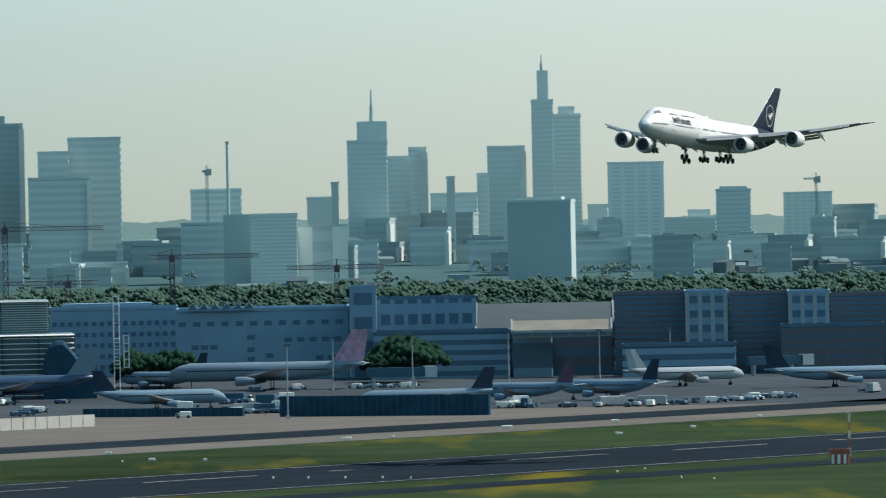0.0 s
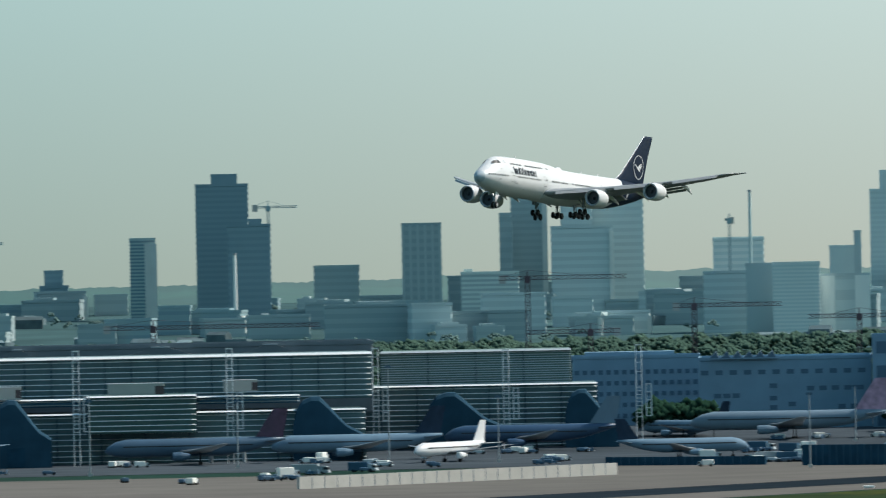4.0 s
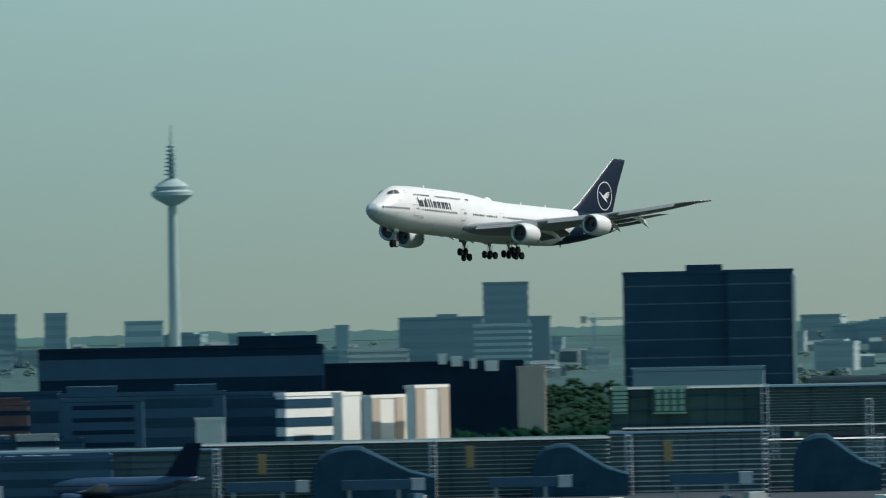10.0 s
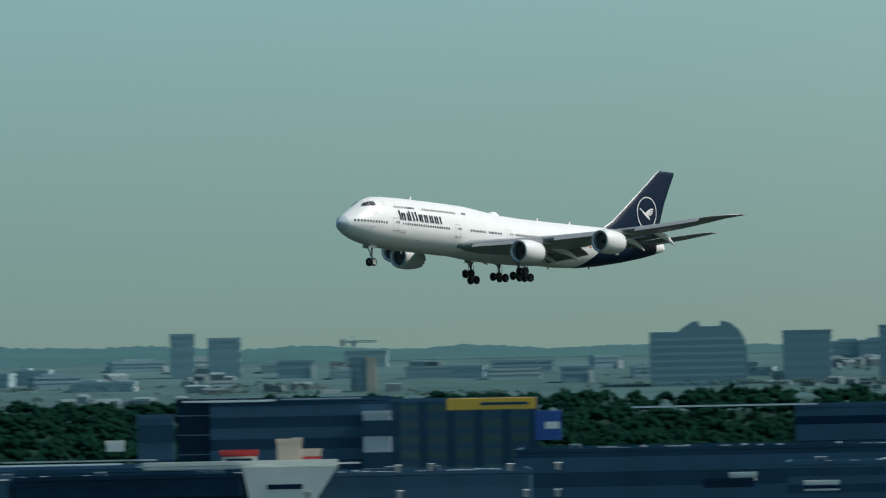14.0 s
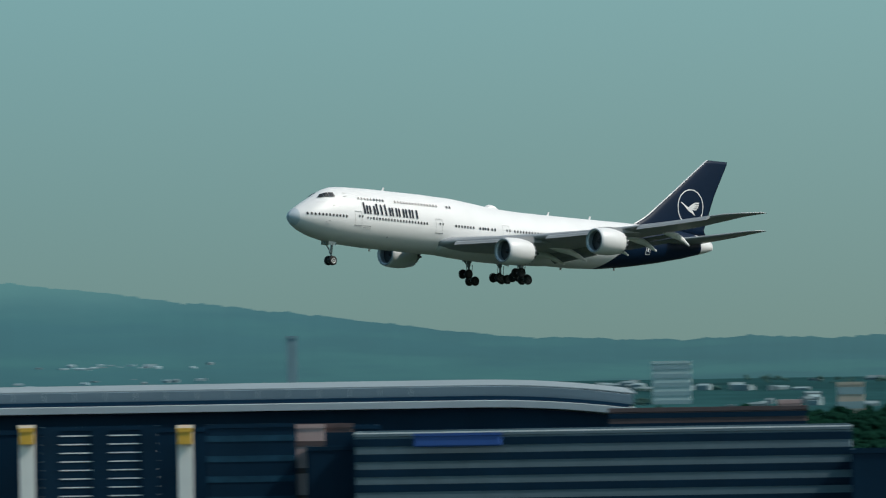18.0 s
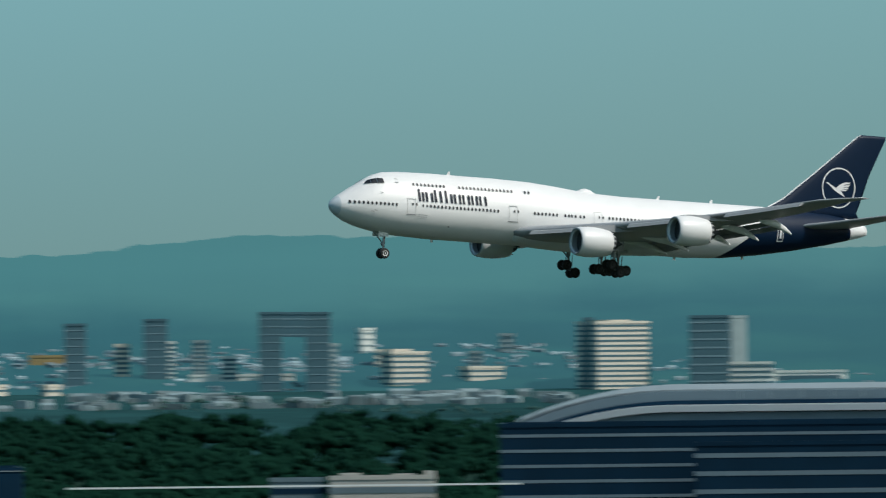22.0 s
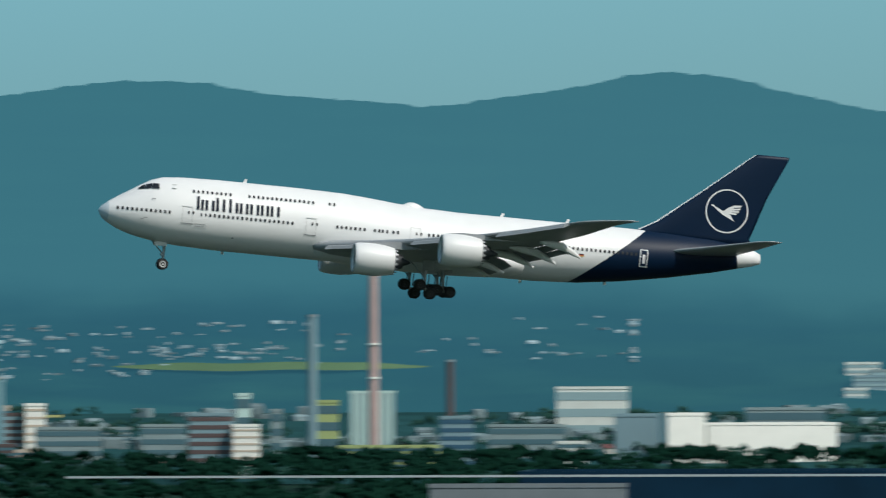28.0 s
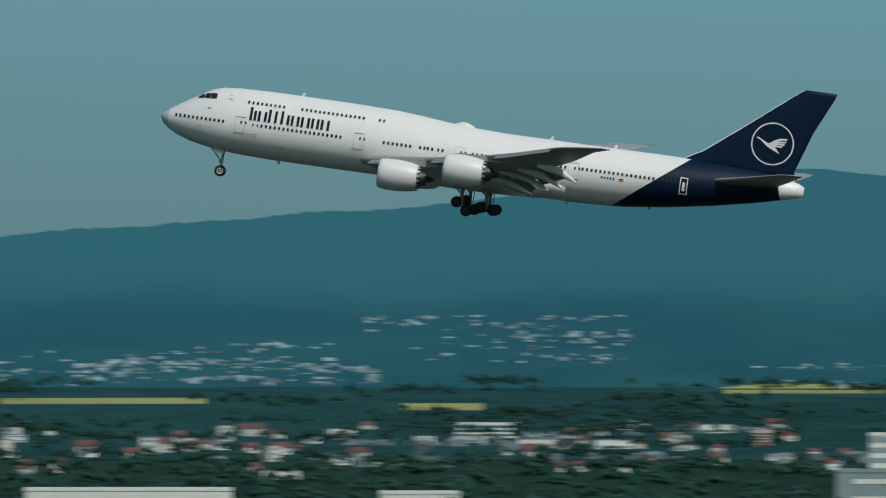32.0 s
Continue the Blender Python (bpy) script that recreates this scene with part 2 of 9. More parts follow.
M = {
    # far tower walls: haze is put into the base colour, paler and bluer
    "tower_pale": mat("hazed_pale_wall", (0.40, 0.52, 0.52), 0.5, vary=0.06, scale=0.05),
    "tower_mid": mat("hazed_blue_grey_wall", (0.265, 0.38, 0.405), 0.6, vary=0.07, scale=0.05, spec=0.2),
    "tower_dark": mat("hazed_slate_wall", (0.195, 0.295, 0.335), 0.6, vary=0.08, scale=0.05, spec=0.2),
    "tower_line": mat("hazed_floor_line", (0.218, 0.322, 0.362), 0.6, vary=0.07, scale=0.05, spec=0.2),
    "hazy_line": mat("pale_hazed_floor_line", (0.54, 0.635, 0.632), 0.7, vary=0.06, scale=0.05, spec=0.2),
    "dim_line": mat("dim_hazed_floor_line", (0.335, 0.42, 0.43), 0.7, vary=0.08, scale=0.05, spec=0.2),
    "floor_line": mat("pale_blue_floor_edge", (0.085, 0.155, 0.190), 0.6, vary=0.5, scale=0.3, spec=0.2),
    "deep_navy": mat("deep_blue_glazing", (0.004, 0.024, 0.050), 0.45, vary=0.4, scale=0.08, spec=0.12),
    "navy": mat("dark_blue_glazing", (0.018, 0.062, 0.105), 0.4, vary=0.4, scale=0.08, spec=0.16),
    # shade_*: navy_grey, navy and brown again, lightened for haze on shaded fronts
    "shade_blue": mat("haze_lifted_blue_panel", (0.190, 0.310, 0.410), 0.7, vary=0.2, scale=0.1, spec=0.3),
    "shade_navy": mat("haze_lifted_glazing", (0.070, 0.135, 0.205), 0.4, vary=0.3, scale=0.08, spec=0.4),
    "shade_brown": mat("haze_lifted_brown_slats", (0.135, 0.135, 0.160), 0.8, vary=0.2, scale=0.2, spec=0.2),
    # television tower concrete, its colour lightened to stand for haze
    "tower_haze": mat("hazed_tower_concrete", (0.33, 0.43, 0.44), 0.7, vary=0.08, scale=0.05, spec=0.2),
    "car_grey": mat("grey_car_park_concrete", (0.125, 0.180, 0.210), 0.8, vary=0.2, scale=0.2, spec=0.2),
    # town_grey: concrete cooled towards blue in place of haze
    "town_grey": mat("hazed_grey_render", (0.22, 0.29, 0.30), 0.85, vary=0.2, scale=0.2),
    # slate_dim: slate with shade and haze mixed into its colour
    "slate_dim": mat("shaded_hazed_slate", (0.072, 0.145, 0.175), 0.7, vary=0.12, scale=0.1, spec=0.2),
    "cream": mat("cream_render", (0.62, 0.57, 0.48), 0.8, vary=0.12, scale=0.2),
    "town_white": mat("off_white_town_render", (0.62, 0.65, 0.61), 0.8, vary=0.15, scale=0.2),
    # leaf colour lightened for the haze before the city
    "leaf_mid": mat("hazed_park_leaves", (0.062, 0.108, 0.084), 0.95, vary=0.25, scale=0.2, spec=0.0, island=0.3),
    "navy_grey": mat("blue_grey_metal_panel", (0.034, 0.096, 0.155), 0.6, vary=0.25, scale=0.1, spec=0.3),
    "steel": mat("galvanised_steel", (0.30, 0.34, 0.36), 0.5, 0.3, vary=0.15, scale=0.5),
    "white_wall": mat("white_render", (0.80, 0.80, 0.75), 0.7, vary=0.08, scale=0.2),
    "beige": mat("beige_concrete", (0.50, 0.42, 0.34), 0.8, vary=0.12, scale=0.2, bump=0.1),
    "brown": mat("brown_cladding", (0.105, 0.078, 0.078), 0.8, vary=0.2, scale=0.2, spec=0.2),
    "concrete": mat("weathered_concrete", (0.42, 0.41, 0.38), 0.85, vary=0.15, scale=0.2, bump=0.2),
    "asphalt": mat("runway_asphalt", (0.020, 0.029, 0.037), 0.95, vary=0.3, scale=0.05, spec=0.0),
    # ground among parked jets, its colour darkened for the shade there
    "stand": mat("shade_darkened_apron", (0.064, 0.078, 0.090), 0.95, vary=0.35, scale=0.05, spec=0.0),
    "apron": mat("apron_concrete", (0.142, 0.133, 0.122), 0.95, vary=0.25, scale=0.04, spec=0.0),
    "paint": mat("white_road_paint", (0.32, 0.32, 0.31), 0.8, vary=0.2, scale=0.4, spec=0.1),
    "red": mat("red_crane_paint", (0.28, 0.06, 0.06), 0.5, vary=0.15, scale=0.5),
    "crane_dark": mat("dark_red_crane_paint", (0.090, 0.052, 0.064), 0.6, vary=0.15, scale=0.5),
    "terminal_glass": mat("grey_green_curtain_glass", (0.078, 0.132, 0.142), 0.35, vary=0.4, scale=0.12, spec=0.4),
    "hut_red": mat("faded_red_paint", (0.36, 0.10, 0.075), 0.7, vary=0.3, scale=0.5),
    # brick dulled to grey-purple, haze and shade being in the colour
    "brick_red": mat("hazed_brick", (0.10, 0.085, 0.105), 0.85, vary=0.2, scale=0.5),
    "roof_red": mat("red_clay_roof", (0.125, 0.058, 0.055), 0.85, vary=0.3, scale=0.4, per_object=0.6),
    "roof_grey": mat("grey_roofing_felt", (0.16, 0.19, 0.21), 0.85, vary=0.2, scale=0.2),
    "louvre": mat("white_painted_louvre", (0.74, 0.76, 0.76), 0.5, vary=0.1, scale=0.3),
    "roof_blue": mat("weathered_zinc_roof", (0.13, 0.19, 0.23), 0.6, vary=0.2, scale=0.08),
    # stack steel tinted to the blue of the haze
    "stack_mist": mat("hazed_steel_stack", (0.12, 0.235, 0.275), 0.6, vary=0.12, scale=0.1),
    "gate_shell": mat("dark_slate_metal_shell", (0.022, 0.066, 0.104), 0.85, vary=0.3, scale=0.2, spec=0.1),
    "wing_glass": mat("pale_green_curtain_glass", (0.105, 0.175, 0.150), 0.4, vary=0.3, scale=0.15, spec=0.3),
    "annex_roof": mat("pale_felt_roof", (0.235, 0.225, 0.195), 0.9, vary=0.25, scale=0.15, spec=0.0),
    "roof_slate": mat("grey_sheet_roofing", (0.072, 0.092, 0.100), 0.85, vary=0.2, scale=0.1, spec=0.1),
    "gate_blue": mat("dark_blue_metal_shell", (0.014, 0.058, 0.098), 0.7, vary=0.55, scale=0.25, spec=0.1),
    "green_roof": mat("lime_green_metal_cladding", (0.20, 0.33, 0.12), 0.6, vary=0.1, scale=0.1),
    "ochre": mat("ochre_metal_cladding", (0.34, 0.24, 0.10), 0.6, vary=0.12, scale=0.1),
    "pale_green": mat("pale_green_lit_glass", (0.34, 0.50, 0.38), 0.4, vary=0.2, scale=0.4),
    "pink": mat("pale_pink_concrete", (0.46, 0.33, 0.31), 0.85, vary=0.12, scale=0.2),
    "silver": mat("silver_standing_seam_roof", (0.42, 0.47, 0.50), 0.5, 0.2, vary=0.12, scale=0.1),
    "house": mat("pale_house_render", (0.50, 0.49, 0.44), 0.85, vary=0.35, scale=0.3, per_object=0.8),
    "green_glass": mat("green_tinted_glass", (0.055, 0.110, 0.104), 0.4, vary=0.35, scale=0.15, spec=0.3),
    "yellow": mat("yellow_sign_panel", (0.72, 0.42, 0.05), 0.5, vary=0.05, scale=0.3),
    "blue_sign": mat("blue_sign_panel", (0.02, 0.085, 0.32), 0.5, vary=0.05, scale=0.3),
    "lime": mat("lime_green_panel", (0.34, 0.41, 0.17), 0.6, vary=0.1, scale=0.1),
    "tank": mat("pale_blue_tank_paint", (0.40, 0.58, 0.70), 0.5, vary=0.1, scale=0.2),
    "stack_blue": mat("pale_steel_stack", (0.50, 0.66, 0.62), 0.5, vary=0.1, scale=0.1),
    # hazy_* carry the strongest painted haze, dim_* a darker step of it
    "hazy_dark": mat("pale_hazed_slate", (0.47, 0.565, 0.57), 0.7, vary=0.10, scale=0.05, spec=0.2),
    "hazy_mid": mat("pale_hazed_wall", (0.60, 0.695, 0.685), 0.7, vary=0.10, scale=0.05, spec=0.2),
    "hazy_pale": mat("pale_hazed_stone", (0.74, 0.79, 0.76), 0.7, vary=0.08, scale=0.05, spec=0.2),
    "dim_dark": mat("dim_hazed_slate", (0.29, 0.375, 0.39), 0.7, vary=0.08, scale=0.05, spec=0.2),
    "dim_mid": mat("dim_hazed_wall", (0.38, 0.47, 0.475), 0.7, vary=0.08, scale=0.05, spec=0.2),
    "dim_pale": mat("dim_hazed_stone", (0.58, 0.66, 0.63), 0.7, vary=0.08, scale=0.05, spec=0.2),
    # far leaves and houses: copies toned pale and blue in place of haze
    "leaf_far": mat("hazed_far_leaves", (0.120, 0.185, 0.170), 0.95, vary=0.4, scale=0.2, spec=0.0, island=0.5),
    "house_far": mat("hazed_house_render", (0.165, 0.225, 0.24), 0.9, vary=0.75, scale=0.2, spec=0.0, island=0.8),
    "house_hill": mat("hazed_hillside_render", (0.23, 0.31, 0.34), 0.9, vary=0.75, scale=0.2, spec=0.0, island=0.8),
    # again a leaf copy with haze in its colour
    "leaf_dim": mat("hazed_green_leaves", (0.070, 0.125, 0.118), 0.95, vary=0.3, scale=0.2, spec=0.0, island=0.5),
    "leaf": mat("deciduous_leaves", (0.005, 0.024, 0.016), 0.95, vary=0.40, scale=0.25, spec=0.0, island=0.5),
    # darker copy of leaf_mid, shade put into the colour
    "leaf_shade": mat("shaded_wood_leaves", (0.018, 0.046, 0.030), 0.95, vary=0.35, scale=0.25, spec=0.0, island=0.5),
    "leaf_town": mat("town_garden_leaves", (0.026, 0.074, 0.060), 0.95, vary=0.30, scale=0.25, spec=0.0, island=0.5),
    # tree belts on the plain, haze mixed into the leaf colour
    "leaf_belt": mat("hazed_belt_leaves", (0.050, 0.105, 0.095), 0.95, vary=0.4, scale=0.2, spec=0.0, island=0.6),
    "hay": mat("pale_green_hill_meadow", (0.085, 0.150, 0.085), 0.95, vary=0.3, scale=0.02, spec=0.0),
    "steam": mat("white_steam", (0.60, 0.68, 0.68), 1.0, vary=0.05, scale=0.1, spec=0.0),
    "rape": mat("yellow_rape_field", (0.27, 0.275, 0.090), 0.9, vary=0.2, scale=0.02),
    # aircraft
    "plane_white": mat("white_aircraft_paint", (0.70, 0.70, 0.70), 0.42, vary=0.06, scale=0.4),
    "plane_navy": mat("dark_blue_aircraft_paint", (0.002, 0.012, 0.034), 0.45, vary=0.1, scale=0.4, spec=0.15),
    # below wing_grey: wing shadow on the flaps is in this grey; also sills, hatches
    "flap_grey": mat("grey_flap_skin", (0.20, 0.21, 0.22), 0.5, vary=0.15, scale=0.8),
    "panel_line": mat("pale_grey_panel_line", (0.50, 0.50, 0.49), 0.5, vary=0.1, scale=1.0),
    "hub": mat("bright_wheel_hub", (0.66, 0.67, 0.66), 0.4, 0.2, vary=0.1, scale=2.0),
    # grey-blue radome paint, with the nose's shade added to the colour
    "radome": mat("radome_paint_and_shade", (0.50, 0.56, 0.60), 0.5, vary=0.05, scale=0.4),
    "wing_grey": mat("light_grey_wing_skin", (0.30, 0.315, 0.33), 0.4, 0.1, vary=0.15, scale=0.8),
    "dark_metal": mat("dark_engine_metal", (0.05, 0.055, 0.06), 0.45, 0.6, vary=0.2, scale=1.5),
    "title_ink": mat("dark_blue_lettering_paint", (0.004, 0.008, 0.02), 0.5, vary=0.1, scale=0.4, spec=0.2),
    "tyre": mat("black_rubber_tyre", (0.015, 0.015, 0.016), 0.8, vary=0.2, scale=3.0),
    "black_glass": mat("dark_cabin_glass", (0.008, 0.010, 0.014), 0.4, vary=0.05, scale=1.0),
    "flag_red": mat("red_marking", (0.5, 0.03, 0.03), 0.4, vary=0.05, scale=1.0),
    "flag_gold": mat("gold_marking", (0.6, 0.35, 0.02), 0.4, vary=0.05, scale=1.0),
}
M["steam"].node_tree.nodes["Principled BSDF"].inputs["Alpha"].default_value = 0.22


# ---- building blocks ----
def ground_z(d):
    """Height of the land at a distance from the viewpoint: level airfield, then a gentle rise."""
    return max(0.0, min((d - 3600) * 0.0375, 39.0, 39.0 - (d - 4900) * 0.1))


def spot(az, d, z=None, turned=0.0):
    """A pose at az degrees left of the first view, d metres off: x runs across, y away, z up."""
    a = radians(az)
    return pose(-d * math.sin(a), d * math.cos(a), ground_z(d) if z is None else z, 0, 0, az + turned)


def add_box(bm, x0, x1, y0, y1, z0, z1, mi=0):
    v = [bm.verts.new(c) for c in ((x0, y0, z0), (x1, y0, z0), (x1, y1, z0), (x0, y1, z0), (x0, y0, z1), (x1, y0, z1), (x1, y1, z1), (x0, y1, z1))]
    for i in ((0, 3, 2, 1), (4, 5, 6, 7), (0, 1, 5, 4), (1, 2, 6, 5), (2, 3, 7, 6), (3, 0, 4, 7)):
        bm.faces.new([v[j] for j in i]).material_index = mi
    return v


def add_tube(bm, p, q, r0, r1=None, n=8, mi=0, caps=True):
    p, q = Vector(p), Vector(q)
    r1 = r0 if r1 is None else r1
    z = (q - p).normalized()
    x = z.orthogonal().normalized()
    y = z.cross(x)
    rings = []
    for c, r in ((p, r0), (q, r1)):
        rings.append([bm.verts.new(c + (x * math.cos(k * math.tau / n) + y * math.sin(k * math.tau / n)) * r) for k in range(n)])
    for k in range(n):
        bm.faces.new((rings[0][k], rings[0][(k + 1) % n], rings[1][(k + 1) % n], rings[1][k])).material_index = mi
    if caps:
        bm.faces.new(rings[0][::-1]).material_index = mi
        bm.faces.new(rings[1]).material_index = mi


def add_loft(bm, rings, closed=True, caps=True, mi=0):
    """Skin a row of rings (lists of points of one length)."""
    vs = [[bm.verts.new(c) for c in ring] for ring in rings]
    n = len(vs[0])
    for a, b in zip(vs, vs[1:]):
        for k in range(n if closed else n - 1):
            bm.faces.new((a[k], a[(k + 1) % n], b[(k + 1) % n], b[k])).material_index = mi
    if caps and closed:
        bm.faces.new(vs[0][::-1]).material_index = mi
        bm.faces.new(vs[-1]).material_index = mi
    return vs


def mesh_of(bm, name, *mats, smooth=False):
    bmesh.ops.recalc_face_normals(bm, faces=bm.faces)
    me = bpy.data.meshes.new(name)
    bm.to_mesh(me)
    bm.free()
    for m in mats:
        me.materials.append(m)
    if smooth:
        me.polygons.foreach_set("use_smooth", [True] * len(me.polygons))
    return me


def part(name, bm, material, parent, label="", smooth=False):
    ob = new(name, mesh_of(bm, name, *(material if isinstance(material, tuple) else (material,)), smooth=smooth))
    ob.parent = parent
    return tagged(ob, label)


def shared(name, me, parent, m):
    ob = new(name, me)
    ob.parent = parent
    ob.matrix_basis = m
    return ob


def thing(name, bm, material, m, label, category, group="", kind="", smooth=False):
    ob = part(name, bm, material, None, smooth=smooth)
    ob.matrix_basis = m
    return tagged(ob, label, category, group, kind)


def box_mesh(name, material, *dims):
    bm = bmesh.new()
    add_box(bm, *dims)
    return mesh_of(bm, name, material)


def block(name, az, d, w, top, wall, label, dep=0, turned=0.0, bands=0, band="navy", gap=0.0, ribs=0, rib="tower_pale",
          caps=(), base=None, category="building", group="", crown=0.0, bright=0.0, fill=0.5):
    """A building: walls, floors of glazing as bands, upright ribs, roof storeys (x from, x to, height), a parapet."""
    z0 = ground_z(d) - 1 if base is None else base
    h = top - z0
    dep = dep or min(w * 0.7, 34)
    m = spot(az, d, z0, turned)
    bm = bmesh.new()
    add_box(bm, -w / 2, w / 2, 0, dep, 0, h)
    bmesh.ops.bevel(bm, geom=[e for e in bm.edges], offset=min(0.35, w * 0.02), segments=1, affect="EDGES")
    ob = thing(name, bm, M[wall], m, label, category, group)
    edge = bmesh.new()
    ring = [[(sx * (w / 2 + o), dep / 2 + sy * (dep / 2 + o), z) for o, z in ((.2, h - .2), (.2, h + .9), (-.3, h + .9), (-.3, h - .2))] for sx, sy in ((-1, -1), (1, -1), (1, 1), (-1, 1), (-1, -1))]
    add_loft(edge, ring, caps=False)
    part("parapet", edge, M[wall], ob)
    if bands:
        step = h / bands
        me = box_mesh("window_band", M[band], -w / 2 + gap - .12, w / 2 - gap + .12, -.12, dep + .12, 0, step * fill)
        for k in range(bands):
            shared("window_band", me, ob, pose(0, 0, step * (k + 0.3)))
    if ribs:
        rw = w / ribs * 0.3
        me = box_mesh("facade_rib", M[rib], -rw / 2, rw / 2, -.35, 0.1, 0.5, h)
        for k in range(ribs + 1):
            shared("facade_rib", me, ob, pose(-w / 2 + rw / 2 + (w - rw) * k / ribs, 0, 0))
    # bright: a white strip up the right edge that paints sunlight on that side
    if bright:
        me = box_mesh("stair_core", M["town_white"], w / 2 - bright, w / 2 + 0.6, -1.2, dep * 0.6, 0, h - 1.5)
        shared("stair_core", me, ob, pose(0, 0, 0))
    for k, (a, b, up) in enumerate(caps):
        cm = bmesh.new()
        add_box(cm, a * w, b * w, dep * 0.12, dep * 0.85, h, h + up)
        part("roof_storey", cm, M[wall], ob)
    return ob


def mast(parent, x, y, z0, z1, r=0.5, wall="tower_mid", name="antenna"):
    bm = bmesh.new()
    add_tube(bm, (x, y, z0), (x, y, z0 + (z1 - z0) * 0.5), r, r * 0.7)
    add_tube(bm, (x, y, z0 + (z1 - z0) * 0.5), (x, y, z1), r * 0.5, r * 0.25)
    return part(name, bm, M[wall], parent)


# ---- land ----
def sheet(name, az0, az1, dists, lift, material, label, category, kind="structure", wobble=0.0, steps=0):
    """A strip of land: a grid in distance and direction that follows the rise of the ground."""
    n = steps or max(8, int((az1 - az0) * 3))
    bm = bmesh.new()
    grid = []
    for d in dists:
        row = []
        for k in range(n + 1):
            a = radians(az0 + (az1 - az0) * k / n)
            dd = d + (wobble * noise.noise((k * 0.21, d * 0.013, 4.2)) if wobble else 0)
            row.append(bm.verts.new((-dd * math.sin(a), dd * math.cos(a), ground_z(dd) + lift)))
        grid.append(row)
    for a, b in zip(grid, grid[1:]):
        for k in range(n):
            bm.faces.new((a[k], a[k + 1], b[k + 1], b[k]))
    return thing(name, bm, material, Matrix(), label, category, kind=kind)


def grass_material():
    """Mown airfield grass with drifts of yellow flowers along the runway."""
    m = mat("airfield_grass", (0.033, 0.052, 0.026), 0.95, vary=0.5, scale=0.03, spec=0.0)
    n, l = m.node_tree.nodes, m.node_tree.links
    p = n["Principled BSDF"]
    green = p.inputs["Base Color"].links[0].from_socket
    co, mp, tex, span, mix = n.new("ShaderNodeTexCoord"), n.new("ShaderNodeMapping"), n.new("ShaderNodeTexNoise"), n.new("ShaderNodeMapRange"), n.new("ShaderNodeMix")
    mp.inputs["Rotation"].default_value = (0, 0, radians(31))
    mp.inputs["Scale"].default_value = (1.0, 0.12, 1.0)
    tex.inputs["Scale"].default_value, tex.inputs["Detail"].default_value = 0.035, 6
    span.inputs["From Min"].default_value, span.inputs["From Max"].default_value = 0.55, 0.72
    mix.data_type = "RGBA"
    mix.inputs["B"].default_value = (0.135, 0.118, 0.022, 1)
    l.new(co.outputs["Object"], mp.inputs["Vector"])
    l.new(mp.outputs["Vector"], tex.inputs["Vector"])
    l.new(tex.outputs["Fac"], span.inputs["Value"])
    l.new(span.outputs["Result"], mix.inputs["Factor"])
    l.new(green, mix.inputs["A"])
    l.new(mix.outputs["Result"], p.inputs["Base Color"])
    return m


M["grass"] = grass_material()
M["meadow"] = mat("far_meadow_and_scrub", (0.016, 0.042, 0.032), 0.95, vary=0.5, scale=0.02, spec=0.02)

sheet("ground", -120, 240, [0.5, 30, 200, 500, 900, 1300, 1700, 2100, 2600, 3100, 3600, 3800, 4000, 4200, 4400, 4600, 4640, 4750, 4900, 5300, 9000], 0, M["meadow"],
      "wide green plain of grass and scrub rising to the hills", "ground", steps=180)


def hill_material(name, color, air, share):
    """The backdrop of distance behind everything: wooded hills, haze painted as glow, bluer westward."""
    m = mat(name, color, 0.95, vary=0.5, scale=0.02, spec=0.0)
    n, l = m.node_tree.nodes, m.node_tree.links
    # woods and paler clearings in long level bands
    p = n["Principled BSDF"]
    wood = p.inputs["Base Color"].links[0].from_socket
    tc, mp, tex, cut, two = n.new("ShaderNodeTexCoord"), n.new("ShaderNodeMapping"), n.new("ShaderNodeTexNoise"), n.new("ShaderNodeMapRange"), n.new("ShaderNodeMix")
    mp.inputs["Scale"].default_value = (1.0, 1.0, 9.0)
    tex.inputs["Scale"].default_value, tex.inputs["Detail"].default_value = 0.012, 7
    cut.inputs["From Min"].default_value, cut.inputs["From Max"].default_value = 0.46, 0.66
    two.data_type = "RGBA"
    two.inputs["B"].default_value = (0.030, 0.105, 0.090, 1)
    l.new(tc.outputs["Object"], mp.inputs["Vector"])
    l.new(mp.outputs["Vector"], tex.inputs["Vector"])
    l.new(tex.outputs["Fac"], cut.inputs["Value"])
    l.new(cut.outputs["Result"], two.inputs["Factor"])
    l.new(wood, two.inputs["A"])
    l.new(two.outputs["Result"], p.inputs["Base Color"])
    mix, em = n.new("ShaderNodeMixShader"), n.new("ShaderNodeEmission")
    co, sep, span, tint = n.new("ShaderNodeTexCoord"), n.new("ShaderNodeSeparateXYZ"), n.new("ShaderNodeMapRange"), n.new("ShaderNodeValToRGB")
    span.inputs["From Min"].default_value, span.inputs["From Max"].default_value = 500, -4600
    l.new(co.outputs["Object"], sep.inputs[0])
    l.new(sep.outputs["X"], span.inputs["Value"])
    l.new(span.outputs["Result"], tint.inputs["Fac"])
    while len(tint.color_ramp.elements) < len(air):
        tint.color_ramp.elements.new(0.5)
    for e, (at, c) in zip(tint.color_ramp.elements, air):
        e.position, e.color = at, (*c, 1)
    # haze glow cut along the foot, painting a nearer, darker wooded range, edge uneven
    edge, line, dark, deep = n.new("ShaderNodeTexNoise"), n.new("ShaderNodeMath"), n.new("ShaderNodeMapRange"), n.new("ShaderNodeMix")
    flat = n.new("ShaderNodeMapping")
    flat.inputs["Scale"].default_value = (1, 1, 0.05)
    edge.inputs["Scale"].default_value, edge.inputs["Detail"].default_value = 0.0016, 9
